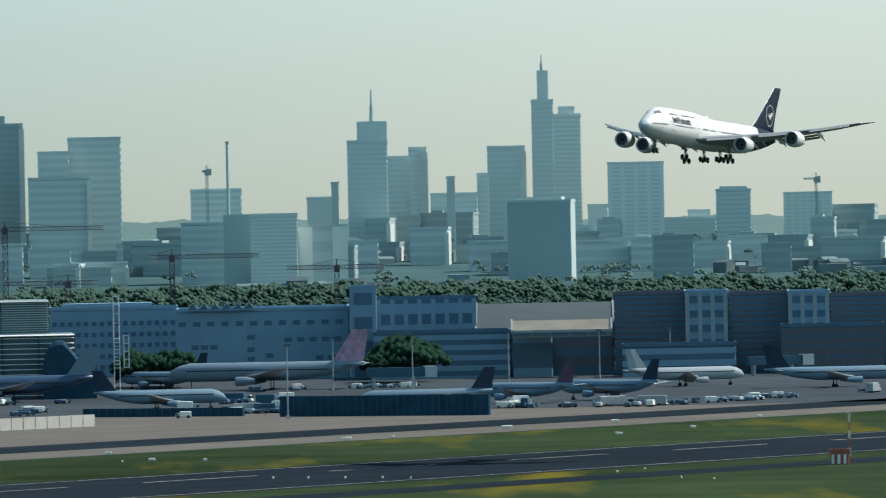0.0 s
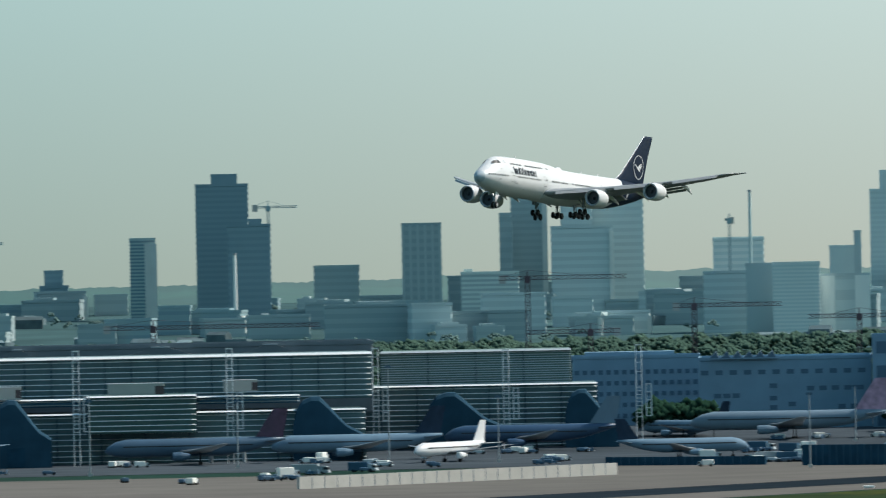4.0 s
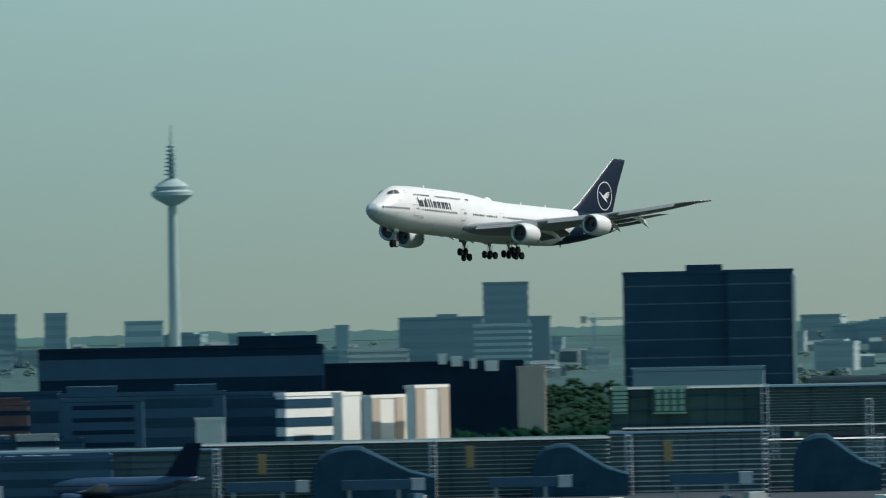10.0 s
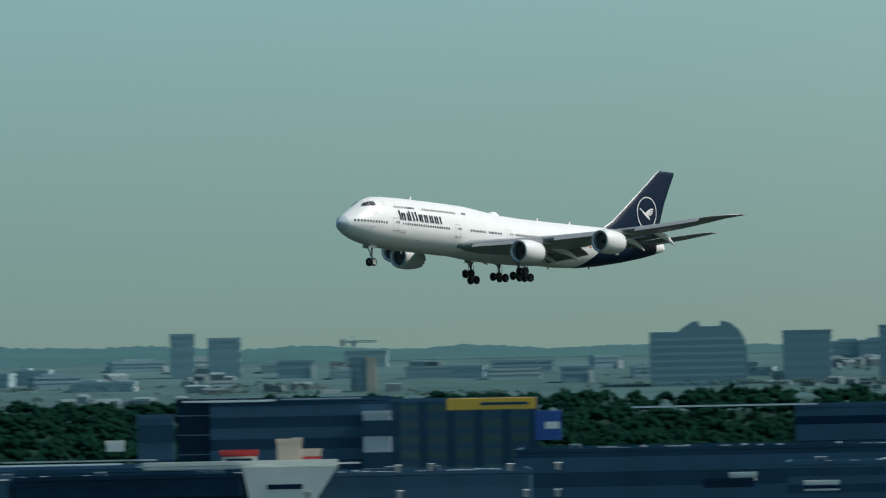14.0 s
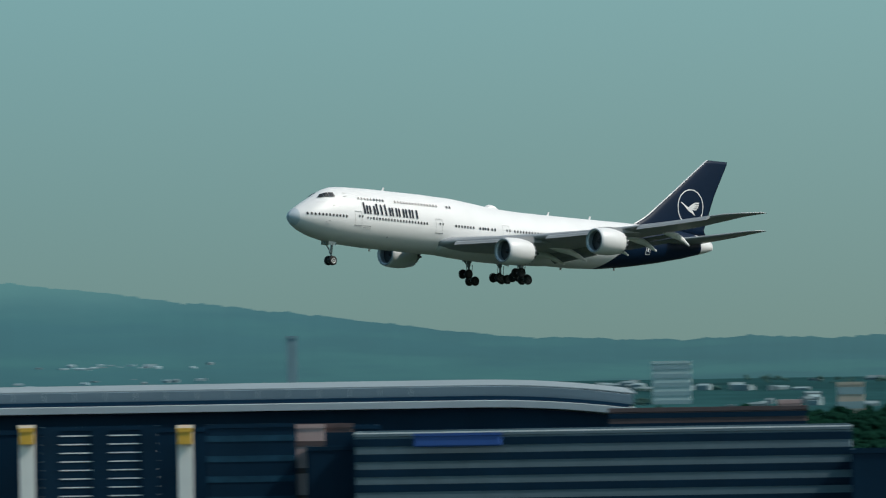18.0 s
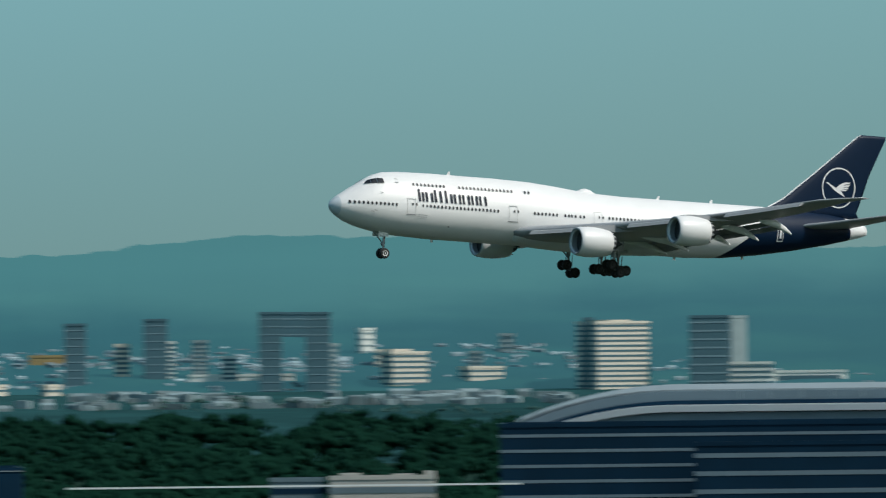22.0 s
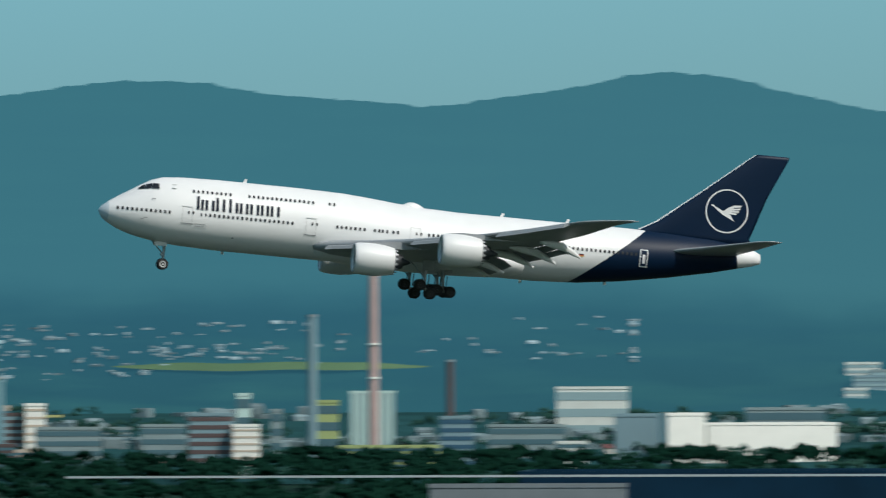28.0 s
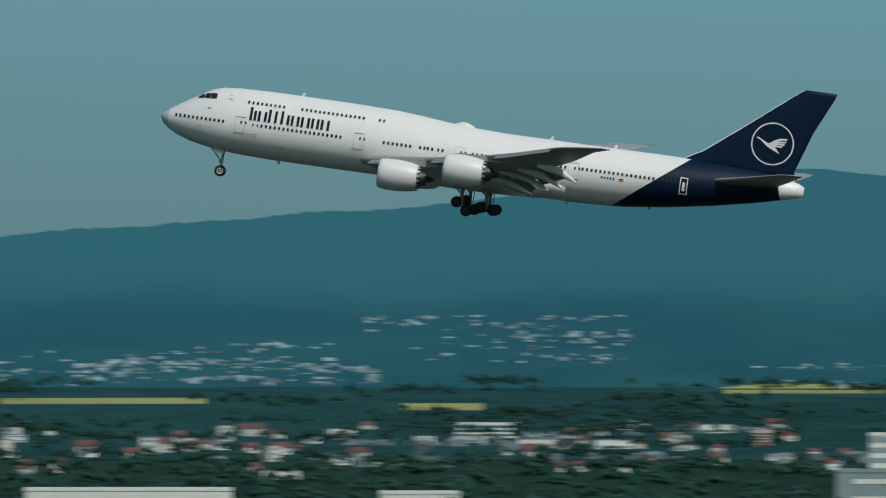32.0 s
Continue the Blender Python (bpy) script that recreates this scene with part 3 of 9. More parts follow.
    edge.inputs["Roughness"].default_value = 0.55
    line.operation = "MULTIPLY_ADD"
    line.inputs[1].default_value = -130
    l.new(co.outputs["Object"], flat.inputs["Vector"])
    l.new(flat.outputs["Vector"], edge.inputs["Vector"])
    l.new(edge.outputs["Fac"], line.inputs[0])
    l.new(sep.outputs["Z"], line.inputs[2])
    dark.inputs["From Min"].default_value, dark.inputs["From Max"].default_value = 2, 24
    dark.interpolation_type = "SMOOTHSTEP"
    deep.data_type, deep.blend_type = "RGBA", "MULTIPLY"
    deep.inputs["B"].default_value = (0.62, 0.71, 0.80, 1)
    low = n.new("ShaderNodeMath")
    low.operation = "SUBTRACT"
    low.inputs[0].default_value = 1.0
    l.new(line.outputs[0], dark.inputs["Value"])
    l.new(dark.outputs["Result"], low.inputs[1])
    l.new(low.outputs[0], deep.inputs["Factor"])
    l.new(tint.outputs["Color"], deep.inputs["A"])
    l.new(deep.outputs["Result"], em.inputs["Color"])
    # more glow towards the crest, so the haze seems thicker up there
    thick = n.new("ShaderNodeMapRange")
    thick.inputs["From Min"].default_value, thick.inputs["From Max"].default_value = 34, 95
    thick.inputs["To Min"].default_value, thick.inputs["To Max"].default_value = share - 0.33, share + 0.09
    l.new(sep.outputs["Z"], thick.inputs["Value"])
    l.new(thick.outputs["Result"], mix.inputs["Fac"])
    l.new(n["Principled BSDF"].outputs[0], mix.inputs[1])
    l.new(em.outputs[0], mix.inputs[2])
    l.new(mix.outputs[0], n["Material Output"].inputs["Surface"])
    return m


HILL_D, HILL_RUN = 4880.0, 260.0


def hill_top(az):
    top = HILL_BASE + sum(h * math.exp(-((az - c) / w) ** 2) for c, w, h in HUMPS)
    return top + 2.0 * (noise.noise((az * 2.3, 5, 1)) + 0.5 * noise.noise((az * 9, 5, 2)) + 0.35 * noise.noise((az * 31, 5, 3)) + 0.28 * noise.noise((az * 90, 5, 9)))


def hill_point(az, f):
    """A place on the hillside, f from its foot (0) to its crest (1): distance and height."""
    d = HILL_D - HILL_RUN * (1 - f)
    low = ground_z(HILL_D - HILL_RUN) - 2
    return d, low + (hill_top(az) - low) * (0.55 * f + 0.45 * f * f)


def ridge(name, material, label, az0=-6.0, az1=74.0):
    """The hills: smooth humps on a level (direction, width, height), with a ragged wooded crest."""
    bm = bmesh.new()
    n, rows = 3200, 14
    grid = []
    for r in range(rows + 1):
        row = []
        for k in range(n + 1):
            az = az0 + (az1 - az0) * k / n
            d, z = hill_point(az, r / rows)
            a = radians(az)
            z += 3.0 * noise.noise((az * 1.7, r * 0.6, 7)) * (1 if 0 < r < rows else 0)
            row.append(bm.verts.new((-d * math.sin(a), d * math.cos(a), z)))
        grid.append(row)
    for a, b in zip(grid, grid[1:]):
        for k in range(n):
            bm.faces.new((a[k], a[k + 1], b[k + 1], b[k]))
    return thing(name, bm, material, Matrix(), label, "hills", kind="structure", smooth=True)


# ---- trees ----
def crown_points(rng, r, h, lumps, fine=1.0):
    """One tree crown as lumpy clumps of leaves round a loose dome."""
    clumps = []
    for k in range(lumps):
        a, q = rng.random() * math.tau, r * rng.uniform(0.15, 0.8)
        clumps.append((q * math.cos(a), q * math.sin(a), h * (0.9 - 0.42 * (q / r) ** 1.5) * rng.uniform(0.82, 1.02), r * fine * rng.uniform(0.26, 0.46)))
    return clumps


PHI = 1.618
BALL = [Vector(c).normalized() for c in ((-1, PHI, 0), (1, PHI, 0), (-1, -PHI, 0), (1, -PHI, 0), (0, -1, PHI), (0, 1, PHI), (0, -1, -PHI), (0, 1, -PHI), (PHI, 0, -1), (PHI, 0, 1), (-PHI, 0, -1), (-PHI, 0, 1))]
BALL_F = [(0, 11, 5), (0, 5, 1), (0, 1, 7), (0, 7, 10), (0, 10, 11), (1, 5, 9), (5, 11, 4), (11, 10, 2), (10, 7, 6), (7, 1, 8), (3, 9, 4), (3, 4, 2), (3, 2, 6), (3, 6, 8), (3, 8, 9), (4, 9, 5), (2, 4, 11), (6, 2, 10), (8, 6, 7), (9, 8, 1)]


SPRAY = [(1, 0, .2), (-.4, .9, -.2), (-.5, -.9, .1), (0, 0, 1), (.1, 0, -1)]
SPRAY_F = [(0, 1, 3), (1, 2, 3), (2, 0, 3), (1, 0, 4), (2, 1, 4), (0, 2, 4)]


def slope_spot(az, want):
    """The place on the hillside that lies on a slope of sight: distance and height."""
    lo, hi = 0.0, 0.95
    for _ in range(12):
        f = (lo + hi) / 2
        d, z = hill_point(az, f)
        lo, hi = (f, hi) if (z - EYE) / d < want else (lo, f)
    return hill_point(az, lo)


def hill_patch(az0, az1, lo, hi, material, label):
    """A field on the hillside between two slopes of sight, its edges uneven."""
    bm = bmesh.new()
    grid = []
    n = max(8, int((az1 - az0) * 14))
    for r in range(5):
        row = []
        for k in range(n + 1):
            az = az0 + (az1 - az0) * k / n
            taper = min(1, 5 * min(k, n - k) / n)
            mid = (lo + hi) / 2 + (hi - lo) * .12 * noise.noise((az * 3, 1, 5))
            d, z = slope_spot(az, mid + (hi - lo) * .7 * (r / 4 - .5) * (.15 + .85 * taper))
            m = spot(az, d - 2.5, z + .35)
            row.append(bm.verts.new(m.translation))
        grid.append(row)
    for a, b in zip(grid, grid[1:]):
        for k in range(n):
            bm.faces.new((a[k], a[k + 1], b[k + 1], b[k]))
    return thing("field", bm, M[material], Matrix(), label, "field", kind="structure")


def forest(name, az0, az1, d0, d1, count, label, seed, tall=(8, 13), leaves="leaf", lumps=8, rows=0):
    rng = random.Random(seed)
    lines = [(rng.uniform(az0, az1), rng.uniform(d0, d1), rng.uniform(.1, .5)) for _ in range(rows)]
    vs, fs = [], []
    for _ in range(count):
        az, d = rng.uniform(az0, az1), rng.uniform(d0, d1)
        if rows:
            c, e, wide = rng.choice(lines)
            az, d = c + rng.gauss(0, wide), e + rng.gauss(0, 5)
        a = radians(az)
        h = rng.uniform(*tall)
        z = ground_z(d)
        x, y = -d * math.sin(a), d * math.cos(a)
        for cx, cy, cz, r in crown_points(rng, h * (0.46 if rows else 0.62), h, int(lumps * 2.4), 0.62):
            o = len(vs)
            tw = rng.random() * 3
            ct, st = math.cos(tw), math.sin(tw)
            for bx, by, bz in SPRAY:
                q = r * rng.uniform(0.7, 1.35)
                vs.append((x + cx + (bx * ct - by * st) * q, y + cy + (bx * st + by * ct) * q, z + cz + bz * q * 0.85))
            fs += [tuple(o + i for i in f) for f in SPRAY_F]
    me = bpy.data.meshes.new(name)
    me.from_pydata(vs, [], fs)
    me.materials.append(M[leaves])
    me.polygons.foreach_set("use_smooth", [True] * len(me.polygons))
    ob = new(name, me)
    return tagged(ob, label, "trees", kind="stuff")


# ---- airfield surfaces ----
RUN = Vector((math.sin(radians(31)), math.cos(radians(31)), 0))   # the runway's way


def strip(name, d0, d1, lift, material, label, category, s0=-3400, s1=2600):
    """A long straight surface parallel to the runway, between two distances straight ahead of the first view."""
    bm = bmesh.new()
    n = 40
    a = [bm.verts.new(Vector((0, d0, lift)) + RUN * (s0 + (s1 - s0) * k / n)) for k in range(n + 1)]
    b = [bm.verts.new(Vector((0, d1, lift)) + RUN * (s0 + (s1 - s0) * k / n)) for k in range(n + 1)]
    for k in range(n):
        bm.faces.new((a[k], a[k + 1], b[k + 1], b[k]))
    return thing(name, bm, material, Matrix(), label, category, kind="structure")


def dashes(name, d, width, length, pitch, s0, s1, lift):
    """Painted dashes along the runway: one surface marking."""
    bm = bmesh.new()
    across = Vector((RUN.y, -RUN.x, 0)) * width / 2
    s = s0
    while s < s1:
        p, q = Vector((0, d, lift)) + RUN * s, Vector((0, d, lift)) + RUN * (s + length)
        bm.faces.new([bm.verts.new(c) for c in (p - across, q - across, q + across, p + across)])
        s += pitch
    return thing(name, bm, M["paint"], Matrix(), "white painted line markings on the asphalt", "marking", kind="structure")


# ---- cranes, masts, lattice ----
def lattice(bm, p, q, size, bays, r=0.12, flat=False):
    """A square lattice boom from p to q."""
    p, q = Vector(p), Vector(q)
    way = (q - p).normalized()
    up = Vector((0, 0, 1)) if abs(way.z) < 0.9 else Vector((1, 0, 0))
    a = way.cross(up).normalized() * size / 2
    b = way.cross(a).normalized() * size / 2
    cs = [a + b, a - b, -a - b, -a + b]
    for c in cs:
        add_tube(bm, p + c, q + c, r, n=4, caps=False)
    for k in range(bays):
        u, v = p + (q - p) * k / bays, p + (q - p) * (k + 1) / bays
        for i in range(4):
            add_tube(bm, u + cs[i], v + cs[(i + 1) % 4], r * 0.7, n=3, caps=False)
            add_tube(bm, u + cs[i], u + cs[(i + 1) % 4], r * 0.7, n=3, caps=False)


def crane(az, d, jib_z, back, ahead, color="red", base=None, turned=0.0, thick=1.6):
    """A tower crane: mast, slewing cab, jib, counter-jib with ballast, tie bars."""
    z0 = ground_z(d) if base is None else base
    h = jib_z - z0
    ob = new("tower_crane")
    ob.matrix_basis = spot(az, d, z0, turned)
    tagged(ob, "dark red lattice tower crane with a long jib" if color in ("red", "crane_dark") else "grey lattice tower crane with a long jib", "crane", "building site cranes")
    m = M[color]
    bm = bmesh.new()
    lattice(bm, (0, 0, 0), (0, 0, h), thick, max(6, int(h / 2.5)), 0.16)
    part("crane_mast", bm, m, ob)
    bm = bmesh.new()
    lattice(bm, (0, 0, h + .4), (ahead, 0, h + .4), thick * .8, max(6, int(abs(ahead) / 2.5)), 0.13)
    part("jib", bm, m, ob)
    bm = bmesh.new()
    lattice(bm, (0, 0, h + .4), (back, 0, h + .4), thick * .8, 4, 0.13)
    part("counter_jib", bm, m, ob)
    bm = bmesh.new()
    e = 1.4 if back > 0 else -1.4
    add_box(bm, min(back, back - e * 1.6), max(back, back - e * 1.6), -.7, .7, h - 1.4, h + 1.4)
    part("ballast", bm, M["concrete"], ob)
    bm = bmesh.new()
    add_box(bm, -1.0, 1.0, -1.9, -.6, h - 1.3, h + .9)
    part("cab", bm, m, ob)
    bm = bmesh.new()
    add_tube(bm, (0, 0, h), (0, 0, h + 3.0), .3, .15, n=5)
    add_tube(bm, (0, 0, h + 3.0), (ahead * .6, 0, h + .9), .07, n=3)
    add_tube(bm, (0, 0, h + 3.0), (back * .9, 0, h + .9), .07, n=3)
    part("tie_bar", bm, m, ob)
    return ob


def light_mast(az, d, h):
    ob = new("light_mast")
    ob.matrix_basis = spot(az, d)
    tagged(ob, "tall grey apron floodlight mast with lamp head", "light mast", "apron floodlights")
    bm = bmesh.new()
    add_tube(bm, (0, 0, 0), (0, 0, h), .22, .13, n=8)
    part("pole", bm, M["steel"], ob)
    bm = bmesh.new()
    add_box(bm, -.8, .8, -.3, .3, h - .15, h + .1)
    for x in (-.65, -.2, .25, .7):
        add_box(bm, x - .2, x + .15, -.5, -.1, h - .6, h - .1)
    part("lamp_head", bm, M["shade_navy"], ob)
    bm = bmesh.new()
    add_box(bm, -.6, .6, -.6, .6, 0, .9)
    part("foot", bm, M["concrete"], ob)


def lattice_tower(az, d, h, w=1.7, base=None):
    ob = new("service_tower")
    ob.matrix_basis = spot(az, d, base)
    tagged(ob, "white steel lattice service tower in front of the terminal", "tower", "terminal service towers")
    for x in (-w / 2, w / 2):
        for y in (0, w):
            bm = bmesh.new()
            add_tube(bm, (x, y, 0), (x, y, h), .13, n=5)
            part("upright", bm, M["louvre"], ob)
    me = box_mesh("rung", M["louvre"], -w / 2, w / 2, -.1, .1, -.1, .1)
    lower = int(h * .34 / 1.1)
    for k in range(lower):
        shared("rung", me, ob, pose(0, 0, h * .3 + 1.1 * k))
    for k in range(3):
        shared("rung", me, ob, pose(0, 0, h * (.74 + .09 * k)))
    bm = bmesh.new()
    add_box(bm, -w * .6, w * .6, -.2, w + .2, h - .1, h + .25)
    part("platform", bm, M["white_wall"], ob)
    if h > 20:
        # the lower open frame beside the ladder
        x0 = w / 2 + 1.3
        bm = bmesh.new()
        for x in (x0, x0 + 1.5):
            add_box(bm, x - .16, x + .16, .2, .5, h * .3, h * .62)
        for k in range(5):
            add_box(bm, x0, x0 + 1.5, .24, .46, h * (.3 + .078 * k), h * (.3 + .078 * k) + .25)
        part("open_frame", bm, M["louvre"], ob, "open white steel frame")


def approach_mast(az, d, h):
    """A slim red and white lattice mast with a lamp bar at the top."""
    ob = new("approach_mast")
    ob.matrix_basis = spot(az, d)
    tagged(ob, "slim red and white lattice mast with lamp bar", "mast")
    for k in range(6):
        bm = bmesh.new()
        lattice(bm, (0, 0, h * k / 6), (0, 0, h * (k + 1) / 6), .45, 3, .035)
        part("mast_section", bm, M["hut_red" if k % 2 == 0 else "white_wall"], ob)
    bm = bmesh.new()
    add_box(bm, -.9, .9, -.1, .1, h - .1, h + .05)
    for x in (-.8, .8):
        add_tube(bm, (x, 0, h), (x, 0, h + .4), .12, n=6)
    part("lamp_bar", bm, M["steel"], ob)


# ---- terminal ----
def terminal(az0, az1, d, z_low, z_high, bars, label, wall="green_glass", thick=0.32, eave=1.1, bar="steel", dep=45, posts=0, rim="louvre", reach=0.55):
    """A glazed terminal front with long horizontal louvres, an eave and upright posts."""
    az = (az0 + az1) / 2
    w = d * radians(abs(az1 - az0))
    ob = block_body("terminal_hall", az, d, w, z_low, z_high, dep, wall, label)
    h = z_high - z_low
    if eave:
        bm = bmesh.new()
        v = add_box(bm, -w / 2, w / 2, -1.8, 2.0, h - eave * .8, h + .1)
        v[4].co.y = v[5].co.y = -.7
        part("eave", bm, M[rim], ob, "pale metal eave")
    bm = bmesh.new()
    v = add_box(bm, -w / 2, w / 2, -reach, -.1, -thick * .3, thick)
    v[4].co.y = v[5].co.y = -.1 - reach * .25
    me = mesh_of(bm, "louvre", M[bar])
    for k in range(bars):
        shared("louvre", me, ob, pose(0, 0, (h - eave) * (k + .5) / bars))
    if posts:
        me = box_mesh("post", M["deep_navy"], -.1, .1, -.9, -.66, 0, h - eave)
        for k in range(posts + 1):
            shared("post", me, ob, pose(-w / 2 + w * k / posts, 0, 0))
    return ob


def block_body(name, az, d, w, z0, z1, dep, wall, label, category="building", turned=0.0):
    bm = bmesh.new()
    add_box(bm, -w / 2, w / 2, 0, dep, 0, z1 - z0)
    bmesh.ops.bevel(bm, geom=[e for e in bm.edges], offset=.2, segments=1, affect="EDGES")
    return thing(name, bm, M[wall], spot(az, d, z0, turned), label, category)


def gate_hall(az, d, w, h, dep=26, base=0.0, lean=0.5):
    """A dark rounded gate building in front of the terminal, its back sloping away."""
    bm = bmesh.new()
    ring = [(x * w, z * h) for x, z in ((-.5, 0), (-.5, .55), (-.43, .8), (-.32, .94), (-.16, 1), (0, 1), (.14, .88), (.5, .55), (.78, .42), (.78, 0))]
    add_loft(bm, [[(x, y, z * f) for x, z in ring] for y, f in ((0, .94), (.8, 1), (dep, 1), (dep + .6, .95))])
    ob = thing("gate_hall", bm, M["gate_shell"], spot(az, d, base), "dark blue rounded gate hall beside the apron", "building", "gate halls", smooth=False)
    bm = bmesh.new()
    add_box(bm, -w * .2, w * .2, -.3, 0.3, .4, h * .3)
    part("window_band", bm, M["gate_blue"], ob)


def roof_box(az, d, w, h, z, name="roof_unit", label="white plant box on the terminal canopy"):
    bm = bmesh.new()
    add_box(bm, -w / 2, w / 2, 0, 5, 0, h)
    bmesh.ops.bevel(bm, geom=bm.edges[:], offset=.12, segments=1, affect="EDGES")
    ob = thing(name, bm, M["concrete"], spot(az, d, z), label, "plant box", "rooftop plant boxes")
    bm = bmesh.new()
    add_box(bm, w * .34, w * .5 + .05, -.08, 4.6, h * .12, h * .8)
    part("end_panel", bm, M["brown"], ob)
    bm = bmesh.new()
    add_box(bm, -w * .5 - .2, w * .5 + .2, -.2, 5.2, h, h + .15)
    part("lid", bm, M["louvre"], ob)
    return ob


def jet_bridge(az, d, length, turned):
    ob = new("jet_bridge")
    ob.matrix_basis = spot(az, d, 0, turned)
    tagged(ob, "grey passenger boarding bridge on wheeled legs", "boarding bridge", "boarding bridges")
    bm = bmesh.new()
    add_box(bm, -length / 2, length / 2, -1.5, 1.5, 4, 6.8)
    part("tunnel", bm, M["navy_grey"], ob)
    bm = bmesh.new()
    add_box(bm, length / 2 - .3, length / 2 + 3.4, -2, 2, 3.7, 7.1)
    part("cab", bm, M["silver"], ob)
    for x in (-length * .4, length * .3):
        bm = bmesh.new()
        add_box(bm, x - .4, x + .4, -1.2, 1.2, 0, 4)
        part("leg", bm, M["steel"], ob)


# ---- parked airliners ----
def jet_parts(name, length, r, fin_mat, hull_mat, label, group):
    """A twin-jet on its wheels; nose towards +x, ground at z 0."""
    ob = new(name)
    tagged(ob, label, "airplane", group)
    c = r + 1.9 * length / 38
    bm = bmesh.new()
    rings = []
    for u, f, dz in ((0, .05, -.3), (.02, .45, -.2), (.06, .8, -.08), (.12, 1, 0), (.65, 1, 0), (.8, .8, .22), (.92, .45, .55), (1, .12, .8)):
        rings.append([(length * (.5 - u), r * f * math.cos(a), c + r * dz + r * f * math.sin(a)) for a in [math.tau * q / 16 for q in range(16)]])
    add_loft(bm, rings)
    hull = part("fuselage", bm, hull_mat, ob, smooth=True)
    bm = bmesh.new()
    for sd in (1, -1):
        add_box(bm, -length * .32, length * .4, sd * (r + .01) - .02, sd * (r + .01) + .02, c + .3, c + .6)
    tagged(part("cabin_glazing", bm, M["black_glass"], hull), kind="stuff")
    for sd in (1, -1):
        bm = bmesh.new()
        add_loft(bm, [foil_like(y * sd, x, ch, z, .12) for y, x, ch, z in ((r * .5, length * .12, length * .2, c - r * .6), (length * .16, length * .02, length * .12, c - r * .3), (length * .46, -length * .13, length * .045, c + r * .45))])
        part("wing", bm, M["wing_grey"], ob, smooth=True)
        bm = bmesh.new()
        add_loft(bm, [foil_like(y * sd, x, ch, z, .1) for y, x, ch, z in ((.3, -length * .38, length * .1, c + r * .5), (length * .17, -length * .455, length * .04, c + r * .7))])
        part("tailplane", bm, hull_mat, ob, smooth=True)
        bm = bmesh.new()
        for x0, x1, ra, rb in ((0, .06, .85, 1), (.06, .5, 1, 1), (.5, 1, 1, .6)):
            add_tube(bm, (length * .13 - x0 * length * .1, sd * length * .155, c - r * .95), (length * .13 - x1 * length * .1, sd * length * .155, c - r * .95), ra * r * .5, rb * r * .5, n=12)
        part("engine", bm, hull_mat, ob)
    bm = bmesh.new()
    add_loft(bm, [[(x0, .12, z), (x0 - ch * .5, .2, z), (x0 - ch, .03, z), (x0 - ch, -.03, z), (x0 - ch * .5, -.2, z), (x0, -.12, z)] for x0, ch, z in ((-length * .33, length * .16, c + r * .8), (-length * .44, length * .08, c + r + length * .155))])
    part("tail_fin", bm, fin_mat, ob)
    for x, y in ((length * .38, 0), (-length * .03, 2.6), (-length * .03, -2.6)):
        bm = bmesh.new()
        add_tube(bm, (x, y, .5), (x, y, c - r * .5), .16, n=6)
        add_tube(bm, (x, y - .45, .52), (x, y + .45, .52), .52, n=12)
        part("landing_gear", bm, M["tyre"], ob)
    return ob


def foil_like(y, x, ch, z, t):
    return [(x - ch * u, y, z + ch * h * t) for u, h in ((0, 0), (.12, .45), (.4, .55), (1, .05), (1, -.02), (.4, -.45), (.12, -.35))]


M["fin_pink"] = mat("pink_patterned_tail_paint", (0.42, 0.25, 0.34), 0.5, vary=0.7, scale=0.6)
M["fin_red"] = mat("red_blue_tail_paint", (0.10, 0.045, 0.085), 0.4, vary=0.5, scale=0.4)
# hull_shade and hull_blue: the blue is shade put into the hull colour
M["hull_shade"] = mat("hull_in_dull_blue_shade", (0.060, 0.115, 0.175), 0.45, vary=0.15, scale=0.3)
M["hull_pale"] = mat("pale_grey_fuselage_paint", (0.170, 0.240, 0.300), 0.6, vary=0.12, scale=0.3, spec=0.2)
M["hull_blue"] = mat("hull_in_pale_blue_shade", (0.150, 0.240, 0.320), 0.6, vary=0.12, scale=0.3, spec=0.2)
JET_SMALL = jet_parts("parked_jet", 37.5, 1.97, M["plane_white"], M["plane_white"], "small white twin-engined jet parked on the apron", "parked jets")
M["hull_bright"] = mat("light_grey_fuselage_paint", (0.30, 0.36, 0.40), 0.6, vary=0.1, scale=0.3, spec=0.2)
# dark blue tail, lifted from plane_navy to stand for haze
M["fin_dusk"] = mat("hazed_blue_tail_paint", (0.022, 0.042, 0.075), 0.6, vary=0.4, scale=0.4, spec=0.2)
JET_NAVY = jet_parts("parked_jet", 44.0, 2.0, M["fin_dusk"], M["hull_blue"], "white twin-engined jet with dark blue tail parked at the terminal", "parked jets")
JET_PINK = jet_parts("parked_jet", 62.0, 2.9, M["fin_pink"], M["hull_pale"], "large pale jet with pink tail parked side-on", "parked jets")
JET_RED = jet_parts("parked_jet", 58.0, 2.8, M["fin_red"], M["hull_shade"], "large pale jet with red and blue tail parked at a gate", "parked jets")
M["hull_dark"] = mat("dark_blue_hull_tone", (0.035, 0.080, 0.150), 0.4, vary=0.1, scale=0.3)
JET_BIG = jet_parts("parked_jet", 60.0, 2.9, M["plane_navy"], M["hull_dark"], "large dark blue jet with tall tail beside a concourse", "parked jets")
JET_LONG = jet_parts("parked_jet", 50.0, 2.6, M["fin_dusk"], M["hull_blue"], "long jet, hull toned blue for shade, dark blue tail", "parked jets")
